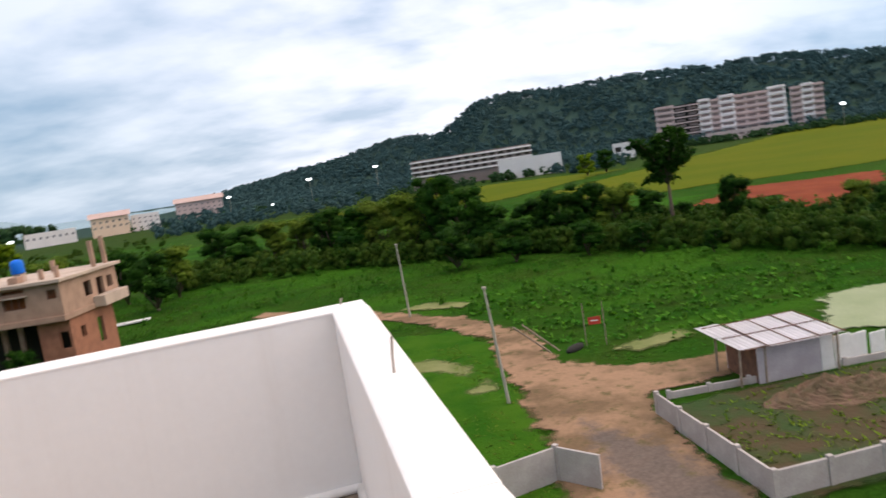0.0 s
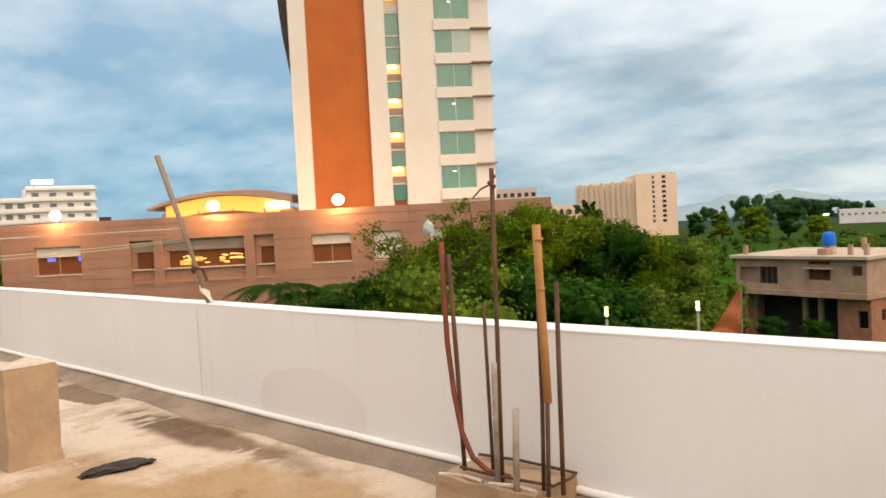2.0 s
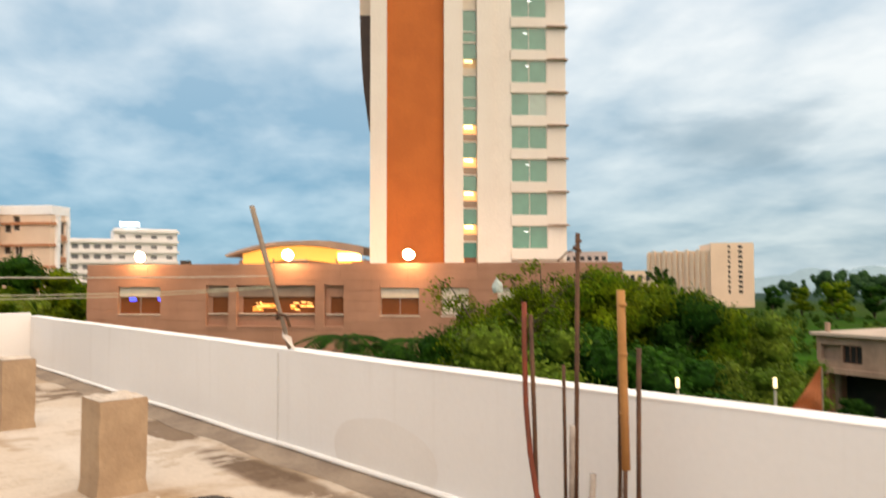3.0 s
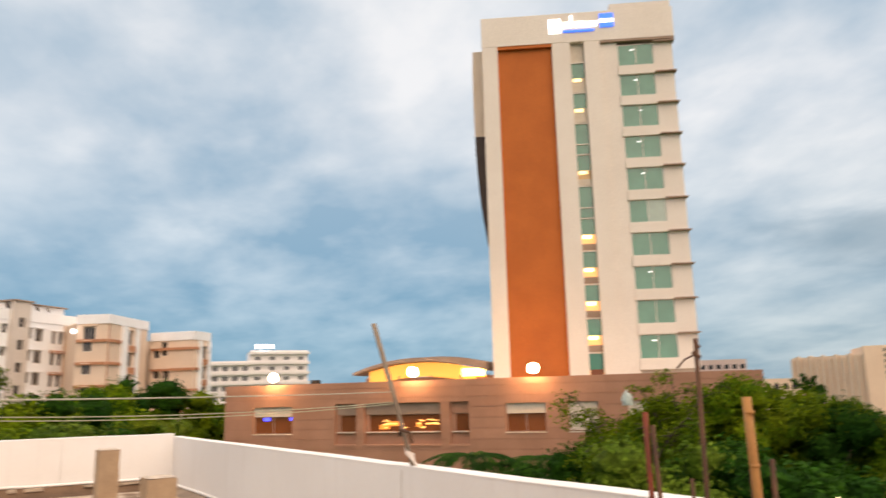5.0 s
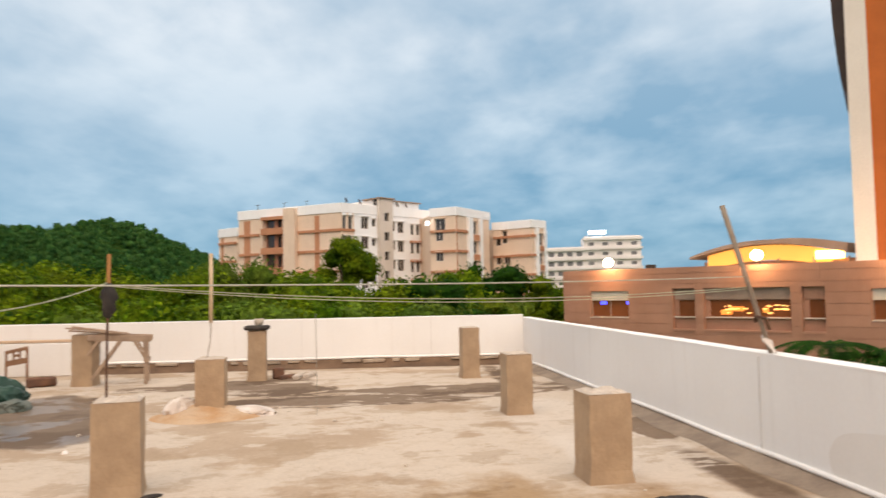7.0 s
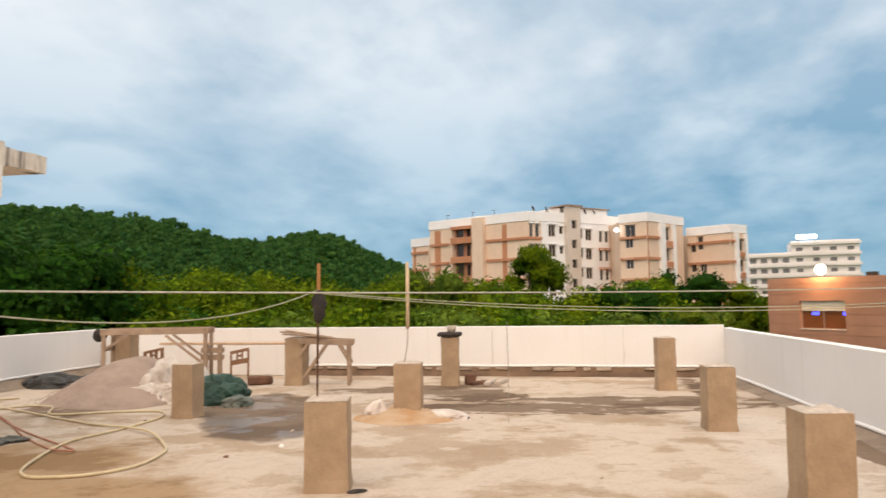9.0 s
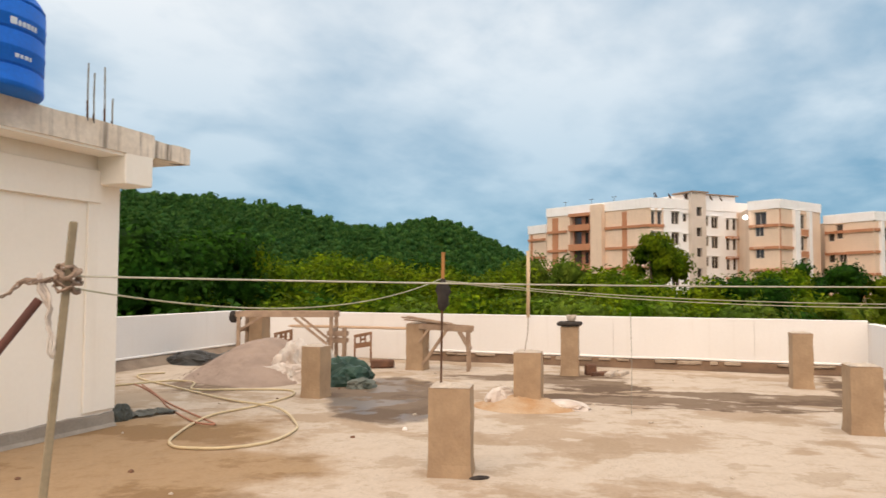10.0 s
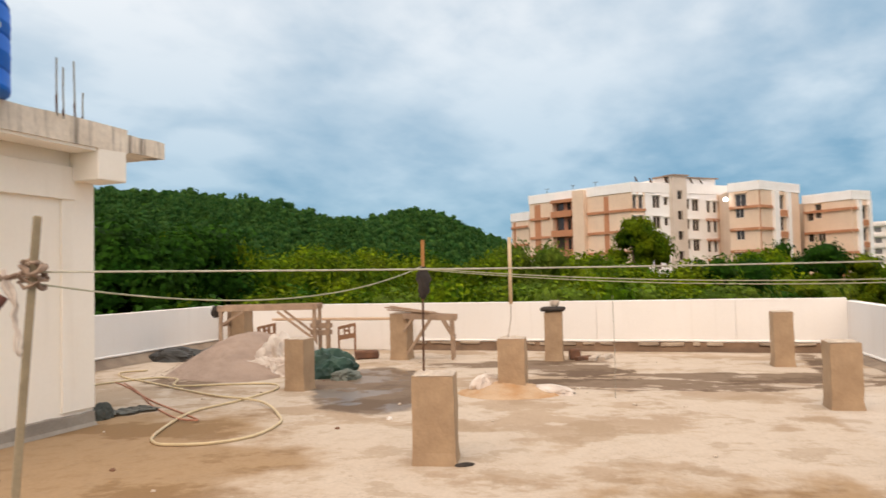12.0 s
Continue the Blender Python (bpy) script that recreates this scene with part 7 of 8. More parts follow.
m_a1 = pose(LA[0], LA[1], 0, 0, 0, math.degrees(math.atan2(KA[1] - LA[1], KA[0] - LA[0])))
for x in (3.0, 8.5, 13.0):
    mast = thing("roof_mast", "thin aerial mast on the apartment roof", "aerial", m_a1 @ pose(x, 1.2, 14.0), "roof masts")
    part("mast", tube(bmesh.new(), [(0, 0, 0), (0, 0, 1.9)], 0.04, 5), HOTEL_DARK, mast)
    part("crossbar", tube(bmesh.new(), [(-0.5, 0, 1.8), (0.5, 0, 1.8)], 0.03, 5), HOTEL_DARK, mast)

low_wing = thing("apartment_wing", "lower tan wing of the apartment block", "building")
facade(low_wing, (-131, -20.2), (-127.2, -16.6), GROUND, 12.6, APT_TAN, [], [(0.6, 1.3, -6, 11.0, 0.03, APT_BROWN)], [(0.1, 5, z - 0.8) for z in FL])
part("body", prism(bmesh.new(), [(-127.4, -16.7), (-131.1, -19.9), (-140, -12), (-136, -8)], GROUND, 12.3), APT_TAN, low_wing)

blk = thing("apartment_block", "tan apartment block with recessed brown balconies", "building", None, "tan apartment blocks")
KB, LB, RB = (-110.6, 17.7), (-113.3, 14.1), (-119.3, 24.6)
facade(blk, LB, KB, GROUND, 14.1, APT_TAN, [(0.9, 2.2, z - 1.9, z - 0.5) for z in FL] + [(0.9, 2.6, 10.4, 12.4)], [], [(0.1, 4.4, z - 0.35) for z in FL], 1.3)
facade(blk, KB, RB, GROUND, 14.1, APT_TAN, [(4.9, 6.6, z - 0.1, z + 1.9) for z in (10.3, 7.2, 4.1, 1.0)],
       [(3.3, 4.6, -6, 12.7, 0.5, APT_WHITE), (7.2, 8.0, -6, 12.7, 0.45, APT_WHITE)] + [(4.62, 7.18, z - 1.2, z - 0.2, 0.3, APT_BROWN) for z in (10.3, 7.2, 4.1)] + [(0.0, 0.3, -6, 12.7, 0.03, APT_BROWN)], [(0.0, 3.2, z - 0.35) for z in FL], 1.3)
part("body", prism(bmesh.new(), [(-111.0, 17.7), (-113.6, 14.3), (-125, 13.5), (-130, 22), (-119.4, 24.3)], GROUND, 13.2), APT_TAN, blk)
part("roof_tank", lathe(bmesh.new(), [(0.5, 0), (0.5, 0.9), (0.3, 1.1), (0.05, 1.12)], 14, (-116, 19, 13.2)), HOTEL_DARK, blk)
blk2 = thing("apartment_block", "tan apartment block with dark glazed balcony bay", "building", None, "tan apartment blocks")
KC, LC, RC = (-114.9, 30.5), (-120.5, 25.4), (-117.4, 33.5)
facade(blk2, LC, KC, GROUND, 12.5, APT_TAN, [(0.6, 1.6, z - 2.3, z - 0.9) for z in FL] + [(1.9, 2.9, 8.9, 11.0)] + [(2.2, 3.4, z - 2.3, z - 0.9) for z in FL[1:]], [], [(0.2, 7.5, z - 0.9) for z in FL], 1.3)
facade(blk2, KC, RC, GROUND, 12.5, APT_TAN, [(1.7, 3.0, z - 0.9, z + 1.0) for z in (9.3, 6.2, 3.1, 0.0)], [(0.9, 1.5, -6, 11.1, 0.5, APT_WHITE), (3.2, 3.8, -6, 11.1, 0.4, APT_WHITE)] + [(1.6, 3.1, z - 1.8, z - 1.0, 0.3, APT_BROWN) for z in (9.3, 6.2, 3.1)], [(0, 0.85, z - 0.9) for z in FL], 1.3)
part("body", prism(bmesh.new(), [(-115.4, 30.5), (-120.8, 25.6), (-130, 26), (-131, 36), (-117.7, 33.1)], GROUND, 11.6), APT_TAN, blk2)
lampb = thing("wall_lamp", "bright white lamp on the apartment corner", "lamp", pose(-112.9, 13.6, 11.8))
bm = bmesh.new()
bmesh.ops.create_uvsphere(bm, u_segments=12, v_segments=8, radius=0.32)
part("globe", bm, glow_mat("white_wall_lamp", (0.9, 0.95, 1.0), 6.0), lampb, smooth=True)
part("bracket", tube(bmesh.new(), [(-0.6, 0.3, -0.2), (0, 0, 0)], 0.06, 6), HOTEL_DARK, lampb)


# ---------------------------------------------------------------- other far buildings
def far_block(name, label, yaw0, yaw1, dist, z0, z1, depth, base, floors, cols, band=None, roof=None, dist1=None, win=(0.55, 0.5), glass=DARK_GLASS, columns=(), ribs=0):
    """A plain far block whose front spans two headings; windows are openings with recessed panes."""
    a, b = away(yaw0, dist), away(yaw1, dist1 or dist)
    ang = math.degrees(math.atan2(b[1] - a[1], b[0] - a[0]))
    length = math.hypot(b[0] - a[0], b[1] - a[1])
    ob = thing(name, label, "building", pose(a[0], a[1], 0, 0, 0, ang))
    fh, cw = (z1 - 0.8 - z0) / floors, length / max(cols, 1)
    holes = [(cw * (i + 0.5 - win[0] / 2), cw * (i + 0.5 + win[0] / 2), z0 + fh * (k + 0.3), z0 + fh * (k + 0.3 + win[1])) for k in range(floors) for i in range(cols)]
    holes += [(length * f0, length * f1, z0 + fh * (k + 0.25), z0 + fh * (k + 0.25 + win[1])) for k in range(floors) for f0, f1 in columns]
    for k in range(ribs):
        part("rib", bx(bmesh.new(), length * k / ribs, length * (k + 0.5) / ribs, -0.9, -0.01, GROUND, z1 - 0.9 + 1.4 * (k % 2)), base, ob)
    part("wall", holed(bmesh.new(), 0, length, GROUND, z1, 0, 0.5, holes), base, ob)
    part("body", bx(bmesh.new(), 0.05, length - 0.05, 0.75, depth, GROUND, z1 - 0.3), base, ob)
    for h in holes:
        part("window", bx(bmesh.new(), h[0], h[1], 0.35, 0.42, h[2], h[3]), glass, ob)
    if band:
        for k in range(floors + 1):
            part("band", bx(bmesh.new(), -0.4, length + 0.4, -0.7, -0.005, z0 + fh * k - 0.35, z0 + fh * k + 0.35), band, ob)
    if roof:
        bm = bmesh.new()
        prism(bm, [(-1, -1), (length + 1, -1), (length + 1, depth + 1), (-1, depth + 1)], z1, z1 + 0.3)
        top = [v for v in bm.verts if v.co.z > z1 + 0.1]
        for v in top:
            v.co.y += (depth / 2 - v.co.y) * 0.9
            v.co.z += 2.2
        part("roof", bm, roof, ob)
    return ob


far_block("white_building", "white terraced building with lit sign behind the trees", 77.5, 71.2, 226, -1.5, 13.4, 14, FAR_WHITE, 5, 9, FAR_WHITE, None, 222, (0.6, 0.45), FAR_GLASS)
far_block("white_building", "taller white end block with a lit rooftop sign", 71.2, 67.0, 222, -1.5, 16.4, 12, FAR_WHITE, 6, 4, FAR_WHITE, None, 224, (0.4, 0.35), FAR_GLASS)
a = away(70.2, 221)
sg = thing("roof_sign", "white lit sign box on a rooftop frame", "sign", pose(a[0], a[1], 16.5, 0, 0, 70))
part("box", bx(bmesh.new(), -2.5, 2.5, 0, 0.6, 0.3, 1.5, 0.1), glow_mat("white_roof_sign", (0.95, 0.97, 1.0), 3.5), sg)
for x in (-2, 2):
    part("strut", tube(bmesh.new(), [(x, 0.3, -0.5), (x, 0.3, 0.35)], 0.1, 6), HOTEL_DARK, sg)
a = away(75.6, 225)
sg = thing("roof_sign", "small white lit sign on the terraced building", "sign", pose(a[0], a[1], 11.2, 0, 0, 70))
part("box", bx(bmesh.new(), -2.2, 2.2, -0.6, 0.2, 0, 0.9, 0.1), glow_mat("white_terrace_sign", (0.95, 0.97, 1.0), 2.5), sg)

far_block("tan_tower_block", "long tan tower block, ribbed side", 31.9, 27.6, 345, -4, 14.4, 20, FAR_TAN, 9, 0, None, None, 330, (0.35, 0.45), APT_GREY, (), 11)
far_block("tan_tower_block", "tan tower block front with window columns", 27.5, 24.6, 328, -4, 17.4, 22, FAR_TAN, 10, 0, None, None, 332, (0.4, 0.6), DARK_GLASS, ((0.40, 0.46), (0.64, 0.74)))
far_block("grey_block", "grey unfinished block behind the podium", 38.0, 34.8, 205, 2, 9.6, 10, FAR_PINK, 3, 6, None, None, 207, (0.6, 0.5))
far_block("low_house", "low tan building beside the tower block", 35.0, 31.6, 250, -3, 5.0, 10, FAR_TAN, 2, 6)
far_block("white_building", "long low white building on the plain", 14.1, 10.9, 400, -6.5, -2.4, 14, FAR_WHITE, 1, 8, None, None, None, (0.4, 0.3), FAR_GLASS)
far_block("pink_building", "pinkish buildings with red roofs on the plain", 9.9, 7.4, 400, -6, 0.0, 14, FAR_TAN, 2, 6, None, FAR_ROOF, None, (0.35, 0.35), FAR_GLASS)
far_block("pink_building", "pale pinkish house row on the plain", 7.3, 5.4, 405, -6, -1.0, 14, FAR_WHITE, 2, 5, None, None, None, (0.35, 0.35), FAR_GLASS)
far_block("pink_building", "red-roofed house below the hill's foot", 4.2, 0.9, 430, -4, 1.2, 14, FAR_PINK, 2, 8, None, FAR_ROOF, None, (0.35, 0.35), FAR_GLASS)
# The office front's brown has the shade between the bands painted in.
far_block("office_building", "white banded three-storey office building under the hill", -13.4, -22.6, 335, -3.5, 3.8, 16, mat("shade_brown_office_front", (0.24, 0.19, 0.175), (0.19, 0.15, 0.14), 0.9, 0.1, 3, 0.0), 3, 14, FAR_WHITE)
far_block("white_hall", "plain white hall beside the office building", -20.0, -24.8, 300, -6, -1.4, 16, FAR_WHITE, 1, 0)
far_block("white_hall", "small white house among trees", -28.6, -30.2, 330, -7, -2.0, 10, FAR_WHITE, 1, 2)
# Darker pink plates stand in for the shade inside unglazed openings.
TOWER_VOID = mat("opening_shade_pink", (0.30, 0.23, 0.215), (0.24, 0.18, 0.17), 0.95, 0.1, 3, 0.0)
for y0, y1, top, mt, cl in ((-31.9, -33.2, 12.5, FAR_PINK, 1), (-33.2, -34.9, 12.0, VOID, 2), (-34.9, -35.7, 13.2, FAR_WHITE, 1), (-35.7, -36.3, 12.3, FAR_PINK, 1), (-36.3, -37.3, 13.6, FAR_WHITE, 1), (-37.3, -39.5, 12.6, FAR_PINK, 3), (-39.5, -40.6, 13.9, FAR_WHITE, 1), (-40.9, -41.6, 12.0, FAR_PINK, 1), (-41.6, -42.3, 12.8, FAR_WHITE, 1), (-42.3, -42.9, 12.2, FAR_PINK, 1)):
    far_block("apartment_tower", "unfinished pale apartment tower below the wooded hill", y0, y1, 415, -6, top, 18, mt, 6, cl, FAR_PINK if mt is VOID else mt, None, None, (0.72, 0.42), TOWER_VOID)
far_block("low_house", "long low white annexe before the unfinished towers", -35.2, -40.5, 395, -8, -4.6, 12, FAR_PINK, 1, 10, None, None, None, (0.7, 0.4), TOWER_VOID)
for yaw, pt, sz in ((-5.6, 0.25, 1.6), (-10.7, 0.45, 1.4), (0.4, -0.15, 1.2), (-44.0, -0.2, 1.4), (-2.8, -1.2, 2.2), (14.9, -0.9, 1.6)):
    x, y = away(yaw, 360)
    zz = 1.6 + 360 * math.tan(radians(pt))
    bm = bmesh.new()
    bx(bm, -sz * 0.7, sz * 0.7, -0.4, 0.4, -0.4, 0.4, 0.15)
    st = thing("street_lamp", "distant white lit lamp on a mast", "lamp", pose(x, y, zz, 0, 0, yaw), "distant lamps")
    part("head", bm, glow_mat("distant_lamp_%d" % int(yaw * 10), (0.95, 0.98, 1.0), 5.0), st)
    part("mast", tube(bmesh.new(), [(0, 0, -0.4), (0, 0, ground_height(x, y) - zz)], 0.07, 5), POST, st)


# ---------------------------------------------------------------- unfinished house next door
HX, HY, HA = -22.0, 58.4, -15.0
house = thing("unfinished_house", "unfinished two-storey concrete house with overhanging upper floor", "house", pose(HX, HY, 0, 0, 0, HA))
HL, HD = 10.0, 9.0
part("upper_wall", holed(bmesh.new(), 0, HL, -4.75, -2.45, 0, 0.25, ((0.3, 1.9, -4.2, -3.1), (2.0, 3.5, -4.35, -3.05), (5.9, 7.5, -3.95, -3.15), (5.9, 7.5, -2.85, -2.6), (9.0, 9.7, -3.55, -2.9))), HOUSE, house)
part("niche", bx(bmesh.new(), 0.25, 1.95, 0.5, 0.6, -4.3, -3.0), HOUSE, house)
for x0, x1, z0, z1 in ((2.0, 3.5, -4.35, -3.05), (5.9, 7.5, -3.95, -3.15), (5.9, 7.5, -2.85, -2.6), (9.0, 9.7, -3.55, -2.9)):
    w = part("window", holed(bmesh.new(), x0 + 0.004, x1 - 0.004, z0 + 0.004, z1 - 0.004, 0.10, 0.20, tuple((x0 + 0.06 + (x1 - x0 - 0.12) * i / 3 + 0.03, x0 + 0.06 + (x1 - x0 - 0.12) * (i + 1) / 3, z0 + 0.06, z1 - 0.06) for i in range(3))), TIMBER_DARK, house)
    part("pane", bx(bmesh.new(), x0 + 0.03, x1 - 0.03, 0.22, 0.24, z0 + 0.03, z1 - 0.03), VOID if x0 < 5 else BROWN_GLASS, w)
part("hood", bx(bmesh.new(), 5.7, 7.7, -0.45, -0.004, -3.12, -3.04), HOUSE_ROOF, house)
part("floor_slab", bx(bmesh.new(), -0.15, HL + 0.1, -0.25, HD, -5.15, -4.755, 0.02), HOUSE, house)
part("roof_slab", bx(bmesh.new(), -0.25, HL + 0.35, -0.5, HD + 0.4, -2.445, -2.2, 0.02), HOUSE_ROOF, house)
part("side_wall", holed(bmesh.new(), 0.26, HD, -4.75, -2.45, 0, 0.25, ((3.4, 4.6, -4.1, -3.0), (5.4, 6.6, -4.75, -3.0), (7.2, 8.2, -4.0, -3.1))), HOUSE, house, m=pose(HL, 0, 0, 0, 0, 90))
part("side_wall", bx(bmesh.new(), 0.0, 0.25, 0.26, HD, -4.75, -2.45), HOUSE, house)
part("back_wall", bx(bmesh.new(), 0.26, HL - 0.26, HD - 0.25, HD, -4.75, -2.45), HOUSE, house)
part("side_balcony", bx(bmesh.new(), HL + 0.004, HL + 0.9, 4.4, 8.6, -5.1, -4.3, 0.02), HOUSE_ROOF, house)
part("lower_wall", holed(bmesh.new(), 7.6, HL - 0.1, GROUND, -5.16, 0.6, 0.85, ((9.0, 9.7, -7.2, -6.0),)), HOUSE_BRICK, house)
part("lower_side", holed(bmesh.new(), 0.86, HD - 1.5, GROUND, -5.16, 0, 0.25, ((2.0, 2.7, -6.8, -6.0), (4.6, 5.5, -7.8, -5.9))), HOUSE_BRICK, house, m=pose(HL - 0.1, 0, 0, 0, 0, 90))
# Near-black wall set close behind, so the open storey reads as shaded.
part("lower_back", bx(bmesh.new(), 0.3, HL - 0.4, 3.0, 3.3, GROUND, -5.16), VOID, house)
part("lower_left", bx(bmesh.new(), 0.0, 0.28, 0.9, HD - 1.0, GROUND, -5.16), HOUSE_BRICK, house)
for x in (0.3, 4.4, 5.6, 7.3):
    part("pillar", bx(bmesh.new(), x, x + 0.3, 1.6, 1.9, GROUND, -5.16), HOUSE, house)
for x, y, h in ((0.4, 0.4, 0.7), (8.2, 1.0, 0.7), (9.3, 1.0, 0.8), (9.5, 6.2, 2.0), (9.5, 8.2, 2.2), (6.0, 7, 0.9)):
    part("roof_stub", bx(bmesh.new(), x, x + 0.28, y, y + 0.28, -2.2, -2.2 + h, 0.01), HOUSE, house)
part("roof_kerb", bx(bmesh.new(), 6.3, 7.0, 0.5, 1.3, -2.198, -1.75, 0.02), HOUSE, house)
part("tank_stand", bx(bmesh.new(), 6.1, 6.7, 1.6, 2.3, -2.198, -1.6, 0.02), HOUSE_ROOF, house)
tk = thing("water_tank", "small blue water tank on the unfinished house", "water tank", pose(HX, HY, 0, 0, 0, HA) @ pose(6.4, 1.9, -1.6))
part("body", lathe(bmesh.new(), [(0.42, 0), (0.44, 0.05), (0.44, 0.75), (0.36, 0.92), (0.15, 1.0), (0.02, 1.02)], 20), TANK, tk, smooth=True)
for x, y, a, l in ((-13.9, 77.9, -104, 4.3), (-13.4, 76.9, -98, 3.6)):
    tagged(part("plank", beam(bmesh.new(), (0, 0, 0.12), (0, l, 0.3), 0.5, 0.12), WHITE_BIT, m=pose(x, y, GROUND, 0, 0, a)), "pale plank lying in the grass near the house", "plank")
# orange tarpaulin, set nearer than the house to fit the camera's view past trees
bm = bmesh.new()
g = [[bm.verts.new((1.25 * i / 10, 0.07 * math.sin(i * 0.9 + j), (0.12 + 1.9 * (i / 10) ** 1.2) * j / 8)) for j in range(9)] for i in range(11)]
for i in range(10):
    for j in range(8):
        bm.faces.new((g[i][j], g[i + 1][j], g[i + 1][j + 1], g[i][j + 1]))
bmesh.ops.solidify(bm, geom=bm.faces[:], thickness=0.03)
x, y = away(22.5, 33)
tagged(part("tarpaulin", bm, TARP_ORANGE, m=pose(x, y, -3.75, 0, 0, 22)), "orange tarpaulin hung as a sloping screen", "tarpaulin")
tagged(part("tarpaulin_prop", tube(bmesh.new(), [(x + 1.17, y + 0.53, GROUND), (x + 1.17, y + 0.53, -1.8)], 0.04, 8), POLE_WOOD), "wooden post holding the tarpaulin", "post")
for yaw, dist, pt, w in ((29.7, 30, -7.4, 0.35), (23.2, 32, -7.1, 0.35)):
    x, y = away(yaw, dist)
    zz = 1.6 + dist * math.tan(radians(pt))
    st = thing("garden_lamp", "small lit lamp on a post among trees", "lamp", pose(x, y, zz), "small garden lamps")
    part("head", bx(bmesh.new(), -0.07, 0.07, -0.06, 0.06, -0.2, 0.2, 0.03), glow_mat("small_lamp_%d" % int(yaw), (1.0, 0.80, 0.45), 1.6), st)
    part("mast", tube(bmesh.new(), [(0, 0, -0.3), (0, 0, GROUND - zz)], 0.06, 6), POST, st)


# ---------------------------------------------------------------- yard walls, shed and track below
def panel_wall(name, label, pts, h, base=GROUND, step=2.2):
    ob = thing(name, label, "wall", None, "", "structure")
    for (x0, y0), (x1, y1) in zip(pts, pts[1:]):
        L_ = math.hypot(x1 - x0, y1 - y0)
        n_ = max(1, round(L_ / step))
        ang = math.degrees(math.atan2(y1 - y0, x1 - x0))
        for i in range(n_):
            m = pose(x0 + (x1 - x0) * i / n_, y0 + (y1 - y0) * i / n_, base, 0, 0, ang)
            part("panel", rough_up(bx(bmesh.new(), 0.09, L_ / n_ - 0.09, -0.05, 0.05, -0.2, h, 0.01), 0.02, 1.5, i), BLOCKWALL, ob, m=m)
            part("post", bx(bmesh.new(), -0.085, 0.085, -0.085, 0.085, -0.2, h + 0.08, 0.01), BLOCKWALL, ob, m=m)
    return ob


panel_wall("wall_yard", "pale precast panel wall round a weedy yard", [(14.3, 25.0), (13.3, 17.3), (16.9, 17.0), (21, 15.2)], 0.9)
bw = panel_wall("wall_rubble", "low rough wall with rubble behind the yard", [(15.6, 26.3), (19.0, 25.7), (25.2, 24.7)], 0.3)
panel_wall("fence_tin", "short pale corrugated fence by the road", [(6.4, 21.6), (8.7, 22.0), (9.6, 20.5)], 1.2)
rub = heap("rubble_heap", "low brown heap of rubble and earth in the yard", "rubble", 20.6, 22.6, 3.0, 1.3, 0.55, RUBBLE, 6.0, -8, 40, 0.35, 0.16)
rub.matrix_basis = pose(20.6, 22.6, GROUND + 0.1, 0, 0, -8)
rub["kind"] = "stuff"

shed = thing("tin_shed", "grey sheet-walled shed with pale tin roof", "shed", pose(19.4, 25.35, GROUND, 0, 0, -6))
part("front_wall", bx(bmesh.new(), -0.15, 2.7, 0, 0.08, 0, 1.62, 0.01), SHED_WALL, shed)
part("side_wall", bx(bmesh.new(), 3.22, 3.3, 0.081, 2.4, 0, 1.68), SHED_WALL, shed)
part("back_wall", bx(bmesh.new(), -0.1, 3.3, 2.42, 2.5, 0, 1.78), SHED_WALL, shed)
part("white_sheet", bx(bmesh.new(), 2.72, 3.3, 0.01, 0.07, 0, 1.6), WHITE_BIT, shed)
part("plank_wall", bx(bmesh.new(), -0.13, -0.05, 0.1, 2.4, 0, 1.5), TIMBER_DARK, shed)
for k, (x, y) in enumerate(((-0.9, 0.1), (-0.7, 2.3), (0.16, 0.0), (3.2, -0.35))):
    part("prop", tube(bmesh.new(), [(x, y, 0), (x + 0.05, y, 1.78 if y > 1 else 1.66)], 0.05, 6), POLE_WOOD, shed)
for k in range(4):
    for r_ in range(2):
        bm = bmesh.new()
        nn = 13
        y0 = -0.45 + 1.75 * r_ + (0.25 if k == 0 else 0.0)
        strip = [[bm.verts.new((1.13 * i / nn, y, 0.02 * math.sin(i * 2.4))) for y in (y0, y0 + 1.72)] for i in range(nn + 1)]
        for i in range(nn):
            bm.faces.new((strip[i][0], strip[i + 1][0], strip[i + 1][1], strip[i][1]))
        bmesh.ops.solidify(bm, geom=bm.faces[:], thickness=0.012)
        part("roof_sheet", bm, ROOF_TIN, shed, m=pose(-1.0 + 1.14 * k, 0, 1.66 + 0.012 * (k % 2), 4, 0, 1.5 * (k == 0)))
    part("batten", tube(bmesh.new(), [(-0.95 + 1.14 * k + 1.1, -0.45, 1.675), (-0.95 + 1.14 * k + 1.1, 3.0, 1.92)], 0.022, 6), TIMBER_DARK, shed)
for k in range(3):
    part("batten", tube(bmesh.new(), [(-0.9, -0.4 + 1.66 * k, 1.68 + 0.116 * k), (3.5, -0.4 + 1.66 * k, 1.68 + 0.116 * k)], 0.022, 6), TIMBER_DARK, shed)
annex = thing("white_screen", "white sheet screens beside the shed", "screen", pose(22.75, 25.0, GROUND, 0, 0, 4))
for k in range(3):
    part("sheet", bx(bmesh.new(), 0.98 * k, 0.98 * k + 0.88, 0.1 * (k % 2), 0.1 * (k % 2) + 0.06, 0, 1.35 - 0.15 * k, 0.01), WHITE_BIT, annex)
